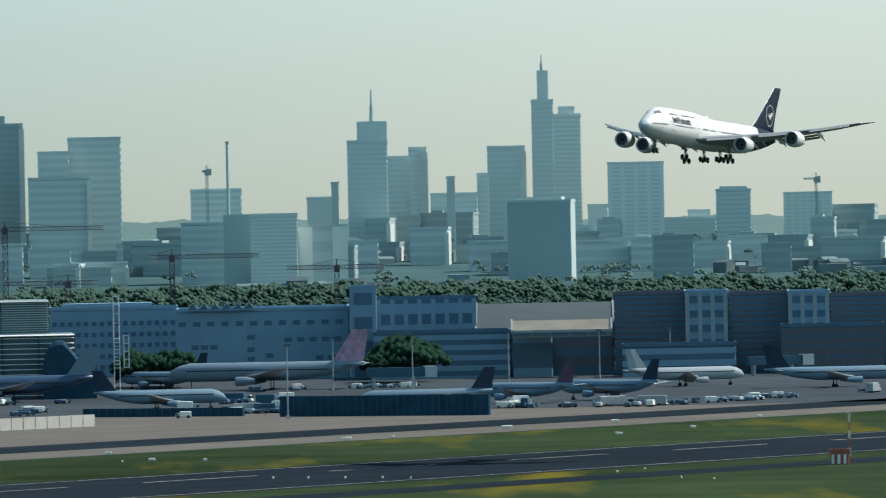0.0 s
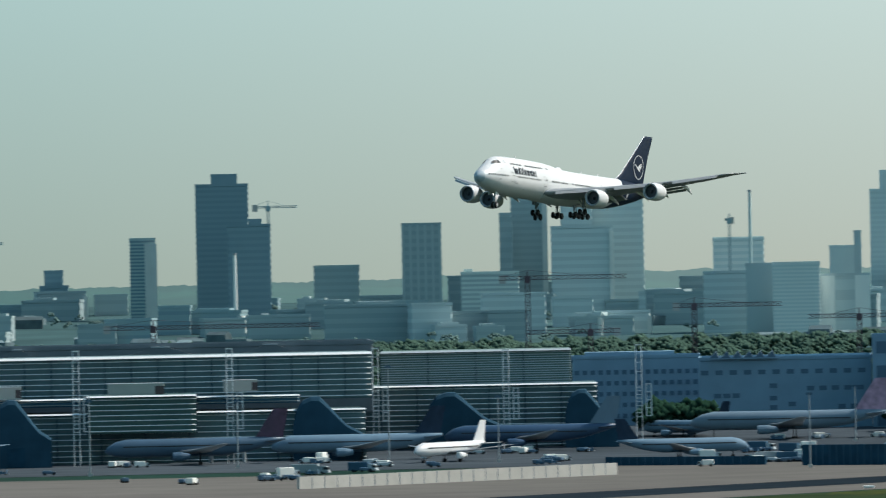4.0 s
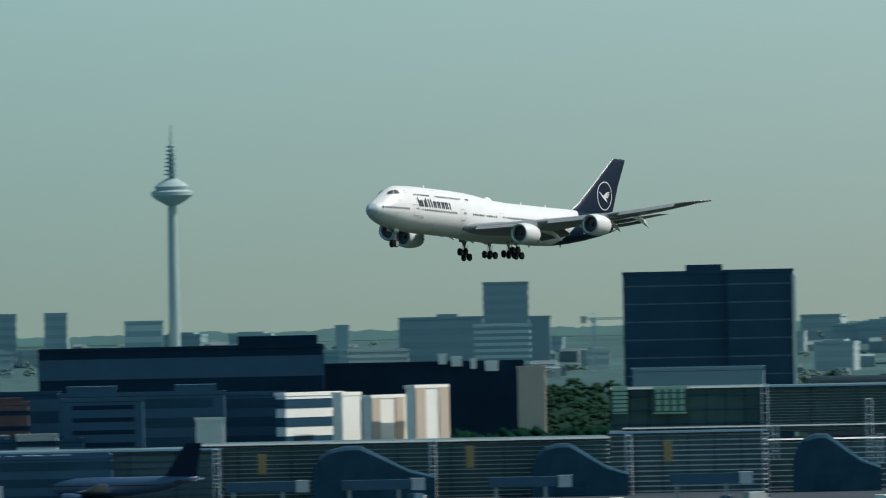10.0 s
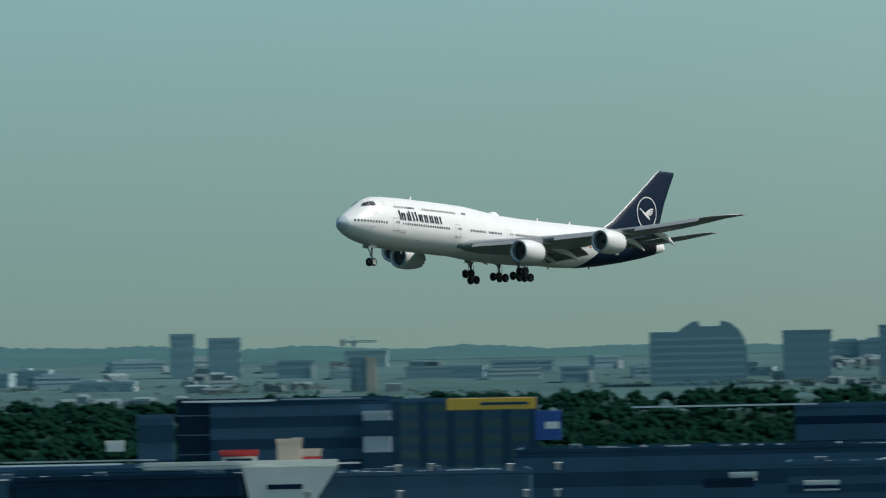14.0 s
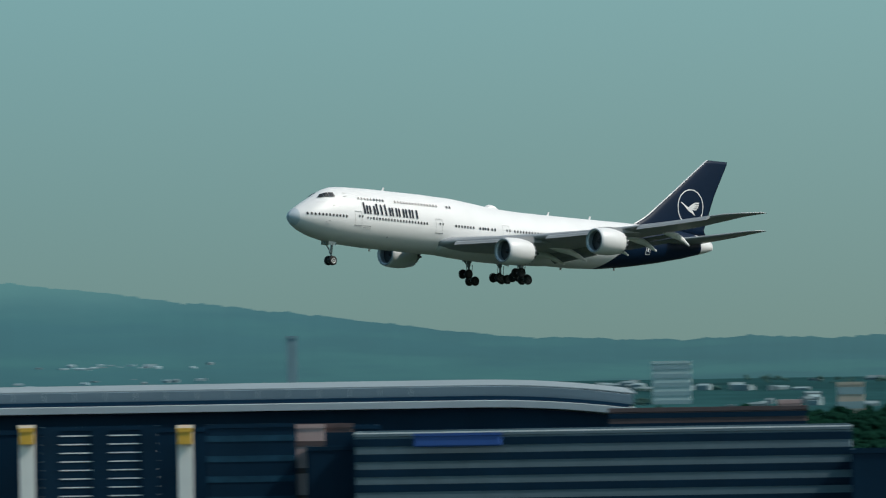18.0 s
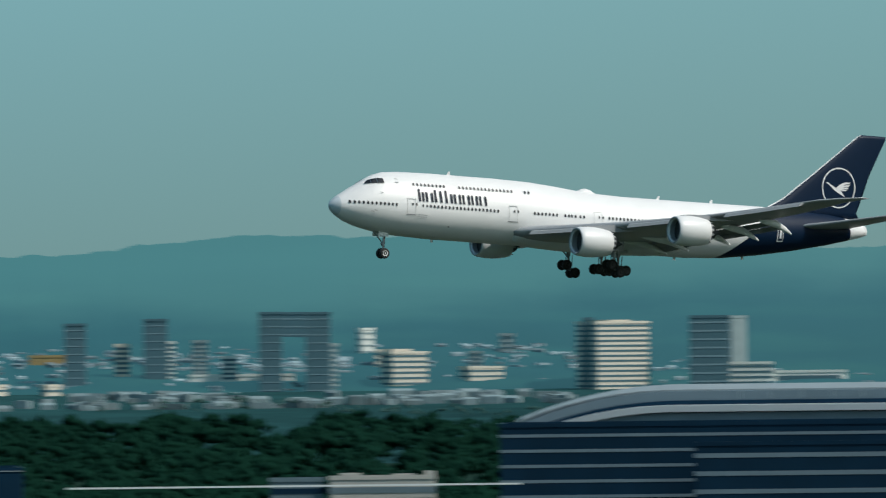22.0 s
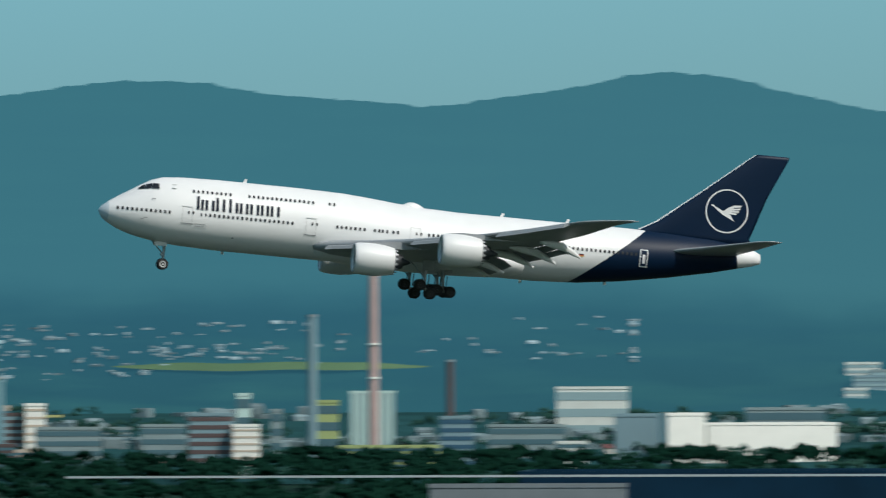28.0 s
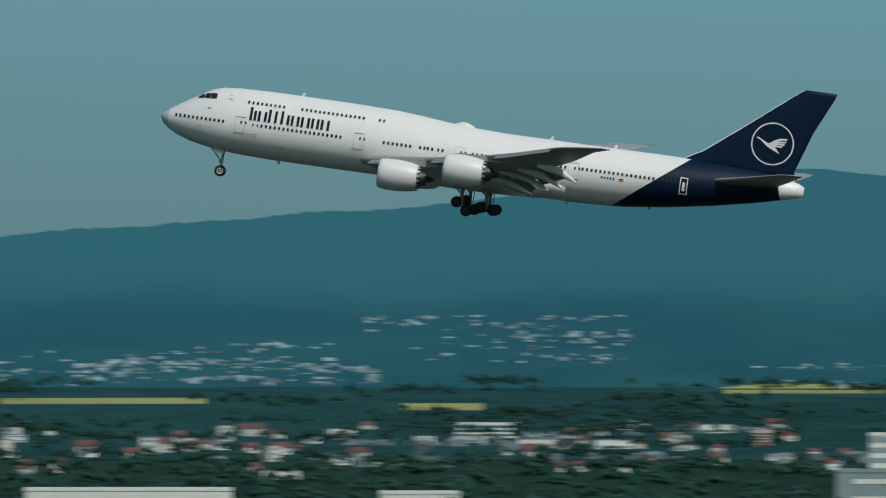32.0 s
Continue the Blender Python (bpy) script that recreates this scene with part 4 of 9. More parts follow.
JET_CRIMSON = jet_parts("parked_jet", 52.0, 2.6, M["fin_red"], M["hull_shade"], "jet with hull toned blue for shade and dark red tail", "parked jets")
# the dark hull colour paints the shadow this jet stands in
JET_SHADE = jet_parts("parked_jet", 52.0, 2.7, M["hull_pale"], M["hull_dark"], "large jet with shade-dark hull and pale tail at a gate", "parked jets")
JET_TRI = jet_parts("parked_jet", 37.5, 2.0, M["fin_red"], M["hull_blue"], "pale twin-engined jet with red and blue tail", "parked jets")
JET_MID = jet_parts("parked_jet", 37.5, 2.0, M["fin_dusk"], M["hull_blue"], "twin-engined jet, hull toned blue for shade, dark tail", "parked jets")
JET_PALE = jet_parts("parked_jet", 37.5, 2.0, M["hull_bright"], M["hull_bright"], "pale grey twin-engined jet parked far back", "parked jets")
JET_USED = set()


def jet(proto, az, d, heading):
    m = spot(az, d, 0, heading)
    if proto.name in JET_USED:
        return copy_thing(proto, m)
    JET_USED.add(proto.name)
    proto.matrix_basis = m
    return proto


# ---- apron vehicles ----
def vehicle(kind, label, color, length, height, cab="silver", width=1.0):
    ob = new(kind)
    tagged(ob, label, "vehicle", "apron vehicles")
    bm = bmesh.new()
    add_box(bm, -length * .5, length * .2, -width, width, .45, height)
    bmesh.ops.bevel(bm, geom=bm.edges[:], offset=.12, segments=1, affect="EDGES")
    part("body", bm, M[color], ob)
    bm = bmesh.new()
    v = add_box(bm, length * .2, length * .5, -width * .95, width * .95, .45, height * .78)
    v[5].co.x -= length * .08
    v[6].co.x -= length * .08
    part("cab", bm, M[cab], ob)
    bm = bmesh.new()
    add_box(bm, length * .34, length * .47, -width * .97, width * .97, height * .45, height * .68)
    part("windscreen", bm, M["black_glass"], ob)
    for x in (-.32, .32):
        bm = bmesh.new()
        add_tube(bm, (length * x, -width - .02, .42), (length * x, width + .02, .42), .42, n=10)
        part("wheel", bm, M["tyre"], ob)
    return ob


def baggage_cart():
    """A low dark cart with a tow bar and a heap of cases."""
    ob = new("baggage_cart")
    tagged(ob, "low dark baggage cart with a few cases", "cart", "apron vehicles")
    bm = bmesh.new()
    add_box(bm, -1.3, 1.3, -.75, .75, .4, .55)
    for x in (-1.25, 1.25):
        add_box(bm, x - .05, x + .05, -.75, .75, .55, 1.5)
    part("deck", bm, M["shade_navy"], ob)
    bm = bmesh.new()
    add_box(bm, -1.0, -.1, -.5, .5, .55, 1.1)
    add_box(bm, .0, .9, -.55, .4, .55, .95)
    part("case", bm, M["navy_grey"], ob)
    bm = bmesh.new()
    add_tube(bm, (1.3, 0, .45), (2.2, 0, .35), .05, n=5)
    part("tow_bar", bm, M["steel"], ob)
    for x in (-.9, .9):
        bm = bmesh.new()
        add_tube(bm, (x, -.78, .22), (x, .78, .22), .22, n=8)
        part("wheel", bm, M["tyre"], ob)
    return ob


FLEET = [vehicle("van", "small white apron service van", "white_wall", 4.4, 1.9),
         vehicle("tug", "low dark apron baggage tug", "shade_navy", 3.2, 1.4, "navy_grey", 0.8),
         vehicle("catering_truck", "tall box-bodied white catering truck", "white_wall", 6.2, 3.2),
         vehicle("bus", "long grey apron bus", "steel", 11.0, 2.9, "steel"),
         vehicle("fuel_truck", "dark apron fuel tanker truck", "navy_grey", 8.5, 2.8),
         vehicle("car", "small dark grey apron car", "shade_navy", 3.9, 1.35, "shade_navy", 0.8),
         vehicle("car", "small silver apron car", "silver", 3.9, 1.4, "silver", 0.8),
         baggage_cart()]


def park(k, az, d, turned):
    """Places a vehicle of the fleet; the first of a kind is the model itself."""
    proto, m = FLEET[k], spot(az, d, 0, turned)
    if proto.get("placed"):
        return copy_thing(proto, m)
    proto["placed"] = 1
    proto.matrix_basis = m
    return proto


def scatter_vehicles(az0, az1, d0, d1, count, seed):
    rng = random.Random(seed)
    for _ in range(count):
        k = rng.choices(range(8), (3, 4, .6, .7, .8, 4, 2, 4))[0]
        park(k, rng.uniform(az0, az1), rng.uniform(d0, d1), rng.choice((0, 180, 12, -15, 60, 100)) + rng.uniform(-8, 8))


def vehicle_line(p, q, depth, count, seed, mix=(3, 5, .5, .3, .5, 5, 2, 7)):
    """Vehicles and carts bunched along a line between two ground points given as (direction, distance)."""
    rng = random.Random(seed)
    bunches = [rng.random() for _ in range(max(3, count // 4))]
    for _ in range(count):
        u = min(max(rng.choice(bunches) + rng.gauss(0, .035), 0), 1)
        k = rng.choices(range(8), mix)[0]
        park(k, p[0] + (q[0] - p[0]) * u, p[1] + (q[1] - p[1]) * u + rng.uniform(-depth, depth), rng.choice((0, 180, 20, -20, 75)) + rng.uniform(-8, 8))


def wall_run(name, p, q, height, thick, material, label, category, panels=0, base=0.0):
    """An upright wall between two ground points given as (direction, distance)."""
    a, b = spot(*p).translation, spot(*q).translation
    w = (b - a).length
    mid = (a + b) / 2 + Vector((0, 0, base))
    bm = bmesh.new()
    add_box(bm, -w / 2, w / 2, -thick / 2, thick / 2, 0, height)
    m = Matrix.Translation(mid) @ Euler((0, 0, math.atan2(b.y - a.y, b.x - a.x))).to_matrix().to_4x4()
    ob = thing(name, bm, M[material], m, label, category)
    if panels:
        me = box_mesh("joint", M["navy_grey"], -.08, .08, -thick / 2 - .05, thick / 2 + .05, 0, height)
        for k in range(1, panels):
            shared("joint", me, ob, pose(-w / 2 + w * k / panels, 0, 0))
    return ob


# ---- town ----
def house(w, dep, h, rise, roof, wall):
    ob = new("house")
    tagged(ob, "small pale rendered house with a pitched roof", "house", "town houses")
    bm = bmesh.new()
    add_box(bm, -w / 2, w / 2, -dep / 2, dep / 2, 0, h)
    body = part("wall", bm, M[wall], ob)
    bm = bmesh.new()
    o = .4
    v = [bm.verts.new(c) for c in ((-w / 2 - o, -dep / 2 - o, h - .1), (w / 2 + o, -dep / 2 - o, h - .1), (w / 2 + o, dep / 2 + o, h - .1), (-w / 2 - o, dep / 2 + o, h - .1), (-w / 2 - o, 0, h + rise), (w / 2 + o, 0, h + rise))]
    for f in ((0, 1, 5, 4), (2, 3, 4, 5), (0, 4, 3), (1, 2, 5), (3, 2, 1, 0)):
        bm.faces.new([v[i] for i in f])
    part("roof", bm, M[roof], ob)
    me = box_mesh("window", M["navy_grey"], -.5, .5, -.06, .06, 0, 1.2)
    for k in range(2):
        for z in ((1.2, 4.0) if h > 5 else (1.2,)):
            shared("window", me, ob, pose(-w / 2 + w * (k + .5) / 2, -dep / 2, z))
    return ob


def flat_block(w, dep, h, wall):
    ob = new("apartment_block")
    tagged(ob, "pale flat-roofed apartment block with window rows", "building", "town blocks")
    bm = bmesh.new()
    add_box(bm, -w / 2, w / 2, -dep / 2, dep / 2, 0, h)
    part("wall", bm, M[wall], ob)
    me = box_mesh("window_band", M["tower_dark"], -w / 2 + .6, w / 2 - .6, -dep / 2 - .06, dep / 2 + .06, 0, 1.3)
    for k in range(int(h / 3)):
        shared("window_band", me, ob, pose(0, 0, 1.1 + 3 * k))
    bm = bmesh.new()
    add_box(bm, -w / 2 - .15, w / 2 + .15, -dep / 2 - .15, dep / 2 + .15, h, h + .5)
    part("parapet", bm, M["roof_grey"], ob)
    return ob


HOUSES = [house(9, 7, 4.2, 2.6, "roof_red", "house"), house(7, 7, 4.0, 2.8, "roof_red", "town_white"), house(12, 8, 5.4, 2.8, "roof_red", "house"), house(8, 6, 3.2, 2.0, "roof_grey", "white_wall"),
          flat_block(14, 8, 6, "town_white"), flat_block(9, 8, 9.5, "house"), flat_block(22, 8, 5.5, "town_white")]


def town(az0, az1, d0, d1, count, seed, weights=(5, 4, 3, 3, 2, 1, 1), size=1.0):
    rng = random.Random(seed)
    for k in range(count):
        proto = rng.choices(HOUSES, weights)[0]
        az, d = rng.uniform(az0, az1), rng.uniform(d0, d1)
        m = spot(az, d, ground_z(d) - .2, rng.uniform(-40, 40))
        if proto.get("placed"):
            ob = copy_thing(proto, m)
        else:
            proto["placed"] = 1
            ob = proto
            ob.matrix_basis = m
        s = size * rng.uniform(.75, 1.15)
        ob.scale = (s, s, s)


def field(az0, az1, d0, d1, material, label):
    return sheet("field", az0, az1, [d0 + (d1 - d0) * k / 6 for k in range(7)], 0.35, M[material], label, "field", wobble=6)


def stack(az, d, z1, r, material="stack_blue", label="pale steel exhaust stack", base=None, taper=.8, name="chimney", rings=0):
    z0 = ground_z(d) - 1 if base is None else base
    bm = bmesh.new()
    add_tube(bm, (0, 0, 0), (0, 0, z1 - z0), r, r * taper, n=16)
    ob = thing(name, bm, M[material], spot(az, d, z0), label, "chimney", "industrial chimneys", smooth=False)
    bm = bmesh.new()
    add_tube(bm, (0, 0, z1 - z0 - .6), (0, 0, z1 - z0 + .3), r * taper + .25, n=16)
    part("rim", bm, M["steel"], ob)
    for k in range(rings):
        bm = bmesh.new()
        z = (z1 - z0) * (.45 + .17 * k)
        add_tube(bm, (0, 0, z), (0, 0, z + .8), r + .2, n=16)
        part("gallery", bm, M["white_wall"], ob)
    return ob


def dome(az, d, w, h, material, label, name="storage_dome", base=None, drum=0.3):
    z0 = ground_z(d) if base is None else base
    bm = bmesh.new()
    rings = [[(w / 2 * math.cos(a), w / 2 * math.sin(a), 0) for a in [math.tau * q / 24 for q in range(24)]]]
    for k in range(7):
        b = math.pi / 2 * k / 6.3
        rings.append([(w / 2 * math.cos(b) * math.cos(a), w / 2 * math.cos(b) * math.sin(a), h * drum + h * (1 - drum) * math.sin(b)) for a in [math.tau * q / 24 for q in range(24)]])
    add_loft(bm, rings)
    ob = thing(name, bm, M[material], spot(az, d, z0), label, "tank", smooth=True)
    bm = bmesh.new()
    add_tube(bm, (0, 0, h * drum - .3), (0, 0, h * drum + .3), w / 2 + .15, n=24)
    part("rim", bm, M["steel"], ob)
    return ob


def plume(az, d, z0, reach, rise, seed, size=2.0):
    """Drifting steam: loose heaps of soft rigid puffs that spread and part as they rise."""
    rng = random.Random(seed)
    vs, fs = [], []
    heaps = [(f, 0.5 + 0.9 * f + rng.uniform(-.15, .25)) for f in (0.02, 0.08, 0.15, 0.22, 0.30, 0.40, 0.48, 0.62, 0.70, 0.78, 0.92, 1.0)]
    for k in range(46):
        f, wide = rng.choice(heaps)
        spread = size * wide * 0.55
        r = size * wide * rng.uniform(.35, .7)
        cx, cz = reach * f + rng.gauss(0, spread), rise * f ** .75 + rng.gauss(0, spread * .55)
        o = len(vs)
        for bx, by, bz in BALL:
            q = r * rng.uniform(.8, 1.2)
            vs.append((cx + bx * q * 1.25, rng.uniform(-.2, .2) + by * q, cz + bz * q * .85))
        fs += [tuple(o + i for i in g) for g in BALL_F]
    me = bpy.data.meshes.new("steam_plume")
    me.from_pydata(vs, [], fs)
    me.materials.append(M["steam"])
    me.polygons.foreach_set("use_smooth", [True] * len(me.polygons))
    ob = new("steam_plume", me)
    ob.matrix_basis = spot(az, d, z0)
    return tagged(ob, "white drifting plume of industrial steam", "steam", kind="stuff")


def tv_tower(az, d, top, pod_z, pod_w):
    """A slim concrete tower with a disc-shaped pod and a banded antenna."""
    z0 = ground_z(d) - 1
    ob = new("television_tower")
    ob.matrix_basis = spot(az, d, z0)
    tagged(ob, "slim hazy concrete television tower with a round pod", "tower")
    p = pod_z - z0
    bm = bmesh.new()
    add_tube(bm, (0, 0, 0), (0, 0, p), 2.5, 1.7, n=16)
    part("shaft", bm, M["tower_haze"], ob)
    bm = bmesh.new()
    prof = ((p - 4.5, 2.0), (p - 2.0, pod_w * .38), (p - .3, pod_w * .5), (p + 1.2, pod_w * .5), (p + 2.0, pod_w * .4), (p + 3.4, pod_w * .42), (p + 5.0, pod_w * .3), (p + 7.0, 1.6))
    add_loft(bm, [[(r * math.cos(a), r * math.sin(a), z) for a in [math.tau * q / 24 for q in range(24)]] for z, r in prof])
    part("pod", bm, M["tower_haze"], ob)
    bm = bmesh.new()
    hh = top - z0
    add_tube(bm, (0, 0, p + 7), (0, 0, p + 7 + (hh - p - 7) * .45), 1.3, 1.1, n=10)
    add_tube(bm, (0, 0, p + 7 + (hh - p - 7) * .45), (0, 0, hh), .7, .2, n=8)
    for k in range(8):
        z = p + 7 + (hh - p - 7) * (.05 + .075 * k)
        add_tube(bm, (0, 0, z), (0, 0, z + .7), 3.1 - .17 * k, n=12)
    part("antenna", bm, M["tower_mid"], ob)
    return ob


def arched_hall(az, d, w, h, base=None):
    """A low exhibition hall whose vault is carried by pale arched ribs."""
    z0 = ground_z(d) if base is None else base
    bm = bmesh.new()
    add_loft(bm, [[(w / 2 * math.cos(a), y, h * f * math.sin(a)) for a in [math.pi * q / 24 for q in range(25)]] for y, f in ((0, .9), (6, 1), (30, 1))])
    ob = thing("arched_hall", bm, M["tower_dark"], spot(az, d, z0), "low vaulted hall with pale arched ribs", "building", smooth=False)
    for k in range(9):
        bm = bmesh.new()
        s = .35 + .65 * k / 8
        pts = [(w / 2 * math.cos(math.pi * q / 20) * s - w * .02 * (8 - k), -1.2 - k * .2, h * math.sin(math.pi * q / 20) * s ** .5 + .4) for q in range(21)]
        for p, q in zip(pts, pts[1:]):
            add_tube(bm, p, q, .42, n=5, caps=False)
        part("arch_rib", bm, M["tower_pale"], ob)
    return ob


def sign_board(az, d, w, h, z, material, label, dep=1.2):
    bm = bmesh.new()
    add_box(bm, -w / 2, w / 2, -dep, 0, 0, h)
    bmesh.ops.bevel(bm, geom=bm.edges[:], offset=.1, segments=1, affect="EDGES")
    ob = thing("sign", bm, M[material], spot(az, d, z), label, "sign")
    bm = bmesh.new()
    add_box(bm, -w * .12, w * .42, -dep - .06, -dep + .02, h * .38, h * .62)
    part("text_bar", bm, M["navy" if material == "yellow" else "white_wall"], ob)
    return ob


def runway_light(az, d):
    bm = bmesh.new()
    add_tube(bm, (0, 0, 0), (0, 0, .3), .06, n=6)
    lamp = thing("runway_light", bm, M["yellow"], spot(az, d, 0), "small white runway edge light on a short post", "light", "runway lights")
    bm = bmesh.new()
    add_tube(bm, (0, 0, .28), (0, 0, .62), .22, .16, n=8)
    part("lens", bm, M["white_wall"], lamp)


def long_roof(az0, az1, d, top, az_low):
    """The long station: a rounded silver roof in layers over a recessed dark storey, its ends curving down."""
    ob = new("station_roof")
    az = (az0 + az1) / 2
    ob.matrix_basis = spot(az, d, 0)
    tagged(ob, "very long rounded silver roof of a railway station hall", "building")
    n = 90
    u0 = (az_low - az) / ((az1 - az0) / 2)
    def layer(name, z_off, y0, thick, reach, material, u0=-1.0, u1=1.0):
        bm = bmesh.new()
        rings = []
        for k in range(n + 1):
            u = u0 + (u1 - u0) * k / n
            a = radians((az1 - az0) / 2 * u * reach)
            drop = (-9.0 if u > 0 else -3.2) * max(0, abs(u) - 0.86) ** 2 / 0.0196
            x, y = -math.sin(a) * (d + y0), math.cos(a) * (d + y0) - d
            z = top + z_off + drop
            rings.append([(x, y, z), (x, y, z - thick), (x, y + 24, z - thick + 1.5), (x, y + 24, z + 1.5)])
        add_loft(bm, rings)
        part(name, bm, M[material], ob)
    layer("ridge_cap", 0, 6, .3, 1.0, "steel")
    layer("roof_shell", -.5, 4, 2.7, .997, "roof_blue")
    layer("gutter", -3.2, 3, 1.3, .995, "deep_navy")
    layer("fascia", -4.6, 0, 1.9, 1.0, "silver")
    layer("lower_fascia", -6.8, 1.5, 3.1, 1.0, "roof_blue", u0)
    layer("lower_edge", -9.9, .8, .9, 1.0, "silver", u0)
    layer("recess", -6.9, 5, 13.0, .99, "deep_navy")
    seam = box_mesh("seam", M["silver"], -.09, .09, -.1, .1, -2.3, 0)
    for k in range(60):
        a = radians((az1 - az0) / 2 * (-.8 + 1.6 * k / 59))
        shared("seam", seam, ob, pose(-math.sin(a) * (d + 4), math.cos(a) * (d + 4) - d, top - .6))


def drum_block(az, d, w, z0, h):
    """A broad office block with a round-shouldered drum, notched between two ears, beside a square wing."""
    prof = [(-.5, 0), (-.5, .84), (-.21, .84), (-.16, .9), (-.06, .985), (0.0, 1.0), (.02, .915), (.22, .915), (.24, 1.0), (.33, .96), (.42, .86), (.48, .72), (.5, .56), (.5, 0)]
    bm = bmesh.new()
    add_loft(bm, [[(x * w, y, z * h) for x, z in prof] for y in (0, 26)])
    ob = thing("office_block", bm, M["tower_dark"], spot(az, d, z0), "hazy dark office block with a notched round top", "building")
    for k in range(7):
        bm = bmesh.new()
        z = h * (.08 + .105 * k)
        add_box(bm, -w * .485, w * .47, -.15, 0.1, z, z + h * .04)
        part("window_band", bm, M["tower_mid"], ob)
    return ob


def gable(az, d, w, h, z, dep=20):
    bm = bmesh.new()
    add_loft(bm, [[(-w / 2, y, 0), (w / 2, y, 0), (w * .12, y, h), (-w * .12, y, h)] for y in (0, dep)])
    ob = thing("roof_light", bm, M["roof_grey"], spot(az, d, z), "low grey gabled roof light on the terminal", "roof light", "terminal roof lights")
    bm = bmesh.new()
    add_box(bm, -w * .14, w * .14, -.3, dep, h - .05, h + .2)
    part("ridge_cap", bm, M["silver"], ob)
    return ob


def hill_block(az, want, w, h, wall, label):
    """A larger building on the hillside, its base on a slope of sight."""
    d, z = slope_spot(az, want)
    return block("town_building", az, d - 3, w, z + h, wall, label, dep=7, bands=max(2, int(h / 1.6)), band="tower_mid", base=z - 2)


def shed_roof(az, d, w, z0, z1, dep, base, material, label):
    """A hangar whose single roof slope rises away from the apron."""
    bm = bmesh.new()
    add_loft(bm, [[(x, 0, 0), (x, 0, z0 - base), (x, dep, z1 - base), (x, dep, 0)] for x in (-w / 2, w / 2)])
    ob = thing("hangar", bm, M[material], spot(az, d, base), label, "building")
    bm = bmesh.new()
    add_box(bm, -w / 2 - .3, w / 2 + .3, -.5, .3, z0 - base - .5, z0 - base + .3)
    part("gutter", bm, M["steel"], ob)
    for k in (-1, 1):
        bm = bmesh.new()
        x = k * (w / 2 + .1)
        add_loft(bm, [[(x - .3, 0, z0 - base), (x + .3, 0, z0 - base), (x + .3, 0, z0 - base + .5), (x - .3, 0, z0 - base + .5)], [(x - .3, dep, z1 - base), (x + .3, dep, z1 - base), (x + .3, dep, z1 - base + .5), (x - .3, dep, z1 - base + .5)]])
        part("verge", bm, M["steel"], ob)
    me = box_mesh("hangar_door", M["shade_navy"], -2.6, 2.6, -.15, .1, .5, (z0 - base) * .7)
    for k in range(int(w / 6)):
        shared("hangar_door", me, ob, pose(-w / 2 + 3.2 + 6 * k, 0, 0))
    return ob


def far_houses(az0, az1, lo, hi, count, seed, size, on_hill=True, tall=1.0):
    """A far settlement: many small blocks and gables, too small to tell apart, as one."""
    rng = random.Random(seed)
    vs, fs = [], []
    rows = [(rng.uniform(az0, az1), rng.random()) for _ in range(max(3, count // 9))]
    for k in range(count):
        ca, cw = rng.choice(rows)
        az = min(max(ca + rng.gauss(0, .28), az0), az1)
        want = lo + (hi - lo) * min(max(cw + rng.gauss(0, .05), 0), 1)
        if on_hill:
            d, z = slope_spot(az, want)
        else:
            d = want
            z = ground_z(d)
        w, dep, h = size * rng.uniform(4, 13), size * rng.uniform(4, 7), size * tall * rng.uniform(2.0, 4.5) * (.6 if on_hill else 1)
        m = spot(az, d - 2, z - 0.6, rng.uniform(-35, 35))
        o, rise = len(vs), (size * rng.uniform(0.6, 1.6) if rng.random() < .6 else 0.1)
        for c in ((-w, -dep, 0), (w, -dep, 0), (w, dep, 0), (-w, dep, 0), (-w, -dep, h), (w, -dep, h), (w, dep, h), (-w, dep, h), (-w, 0, h + rise), (w, 0, h + rise)):
            vs.append(tuple(m @ Vector((c[0] / 2, c[1] / 2, c[2]))))
        fs += [tuple(o + i for i in q) for q in ((0, 1, 5, 4), (2, 3, 7, 6), (1, 2, 6, 9, 5), (3, 0, 4, 8, 7), (4, 5, 9, 8), (6, 7, 8, 9))]
    me = bpy.data.meshes.new("far_houses")
    me.from_pydata(vs, [], fs)
    me.materials.append(M["house_hill" if on_hill else "house_far"])
    return tagged(new("far_houses", me), "far settlement of small pale houses in the mist", "houses", kind="stuff")


# ---- hills ----
HILL_BASE = 41.3
HUMPS = [
    (57.6, 7.0, 127.9),
    (41.5, 7.0, 94.4),
    (70.2, 7.0, 72.8),
    (28.2, 7.0, 49.4),
    (49.9, 3.5, 47.6),
    (54.1, 0.9, 32.6),
    (64.6, 0.9, 15.8),
    (39.4, 1.8, -22.9),
    (24.0, 1.8, -17.2),
    (1.6, 7.0, 6.9),
    (67.4, 1.8, 8.4),
    (41.5, 0.9, -7.0),
    (52.7, 0.9, 14.1),
    (47.8, 1.8, 10.0),
    (38.0, 0.9, -9.2),
    (69.5, 0.9, 4.2),
    (33.1, 0.9, 4.7),
    (56.9, 0.9, 15.2),
    (44.3, 0.9, 10.0),
    (58.3, 0.9, 2.4),
    (20.5, 1.8, -4.7),
    (31.0, 0.9, -4.7),
    (26.1, 0.9, -3.1),
    (63.9, 0.9, 11.8),
    (7.2, 1.8, -1.9),
    (34.5, 1.8, 3.0),
    (68.8, 0.9, 10.1),
    (66.0, 0.9, 9.1),
    (59.7, 0.9, 12.1),
    (61.8, 0.9, 9.5),
    (55.5, 0.9, 8.3),
    (1.6, 0.9, 1.9),
]
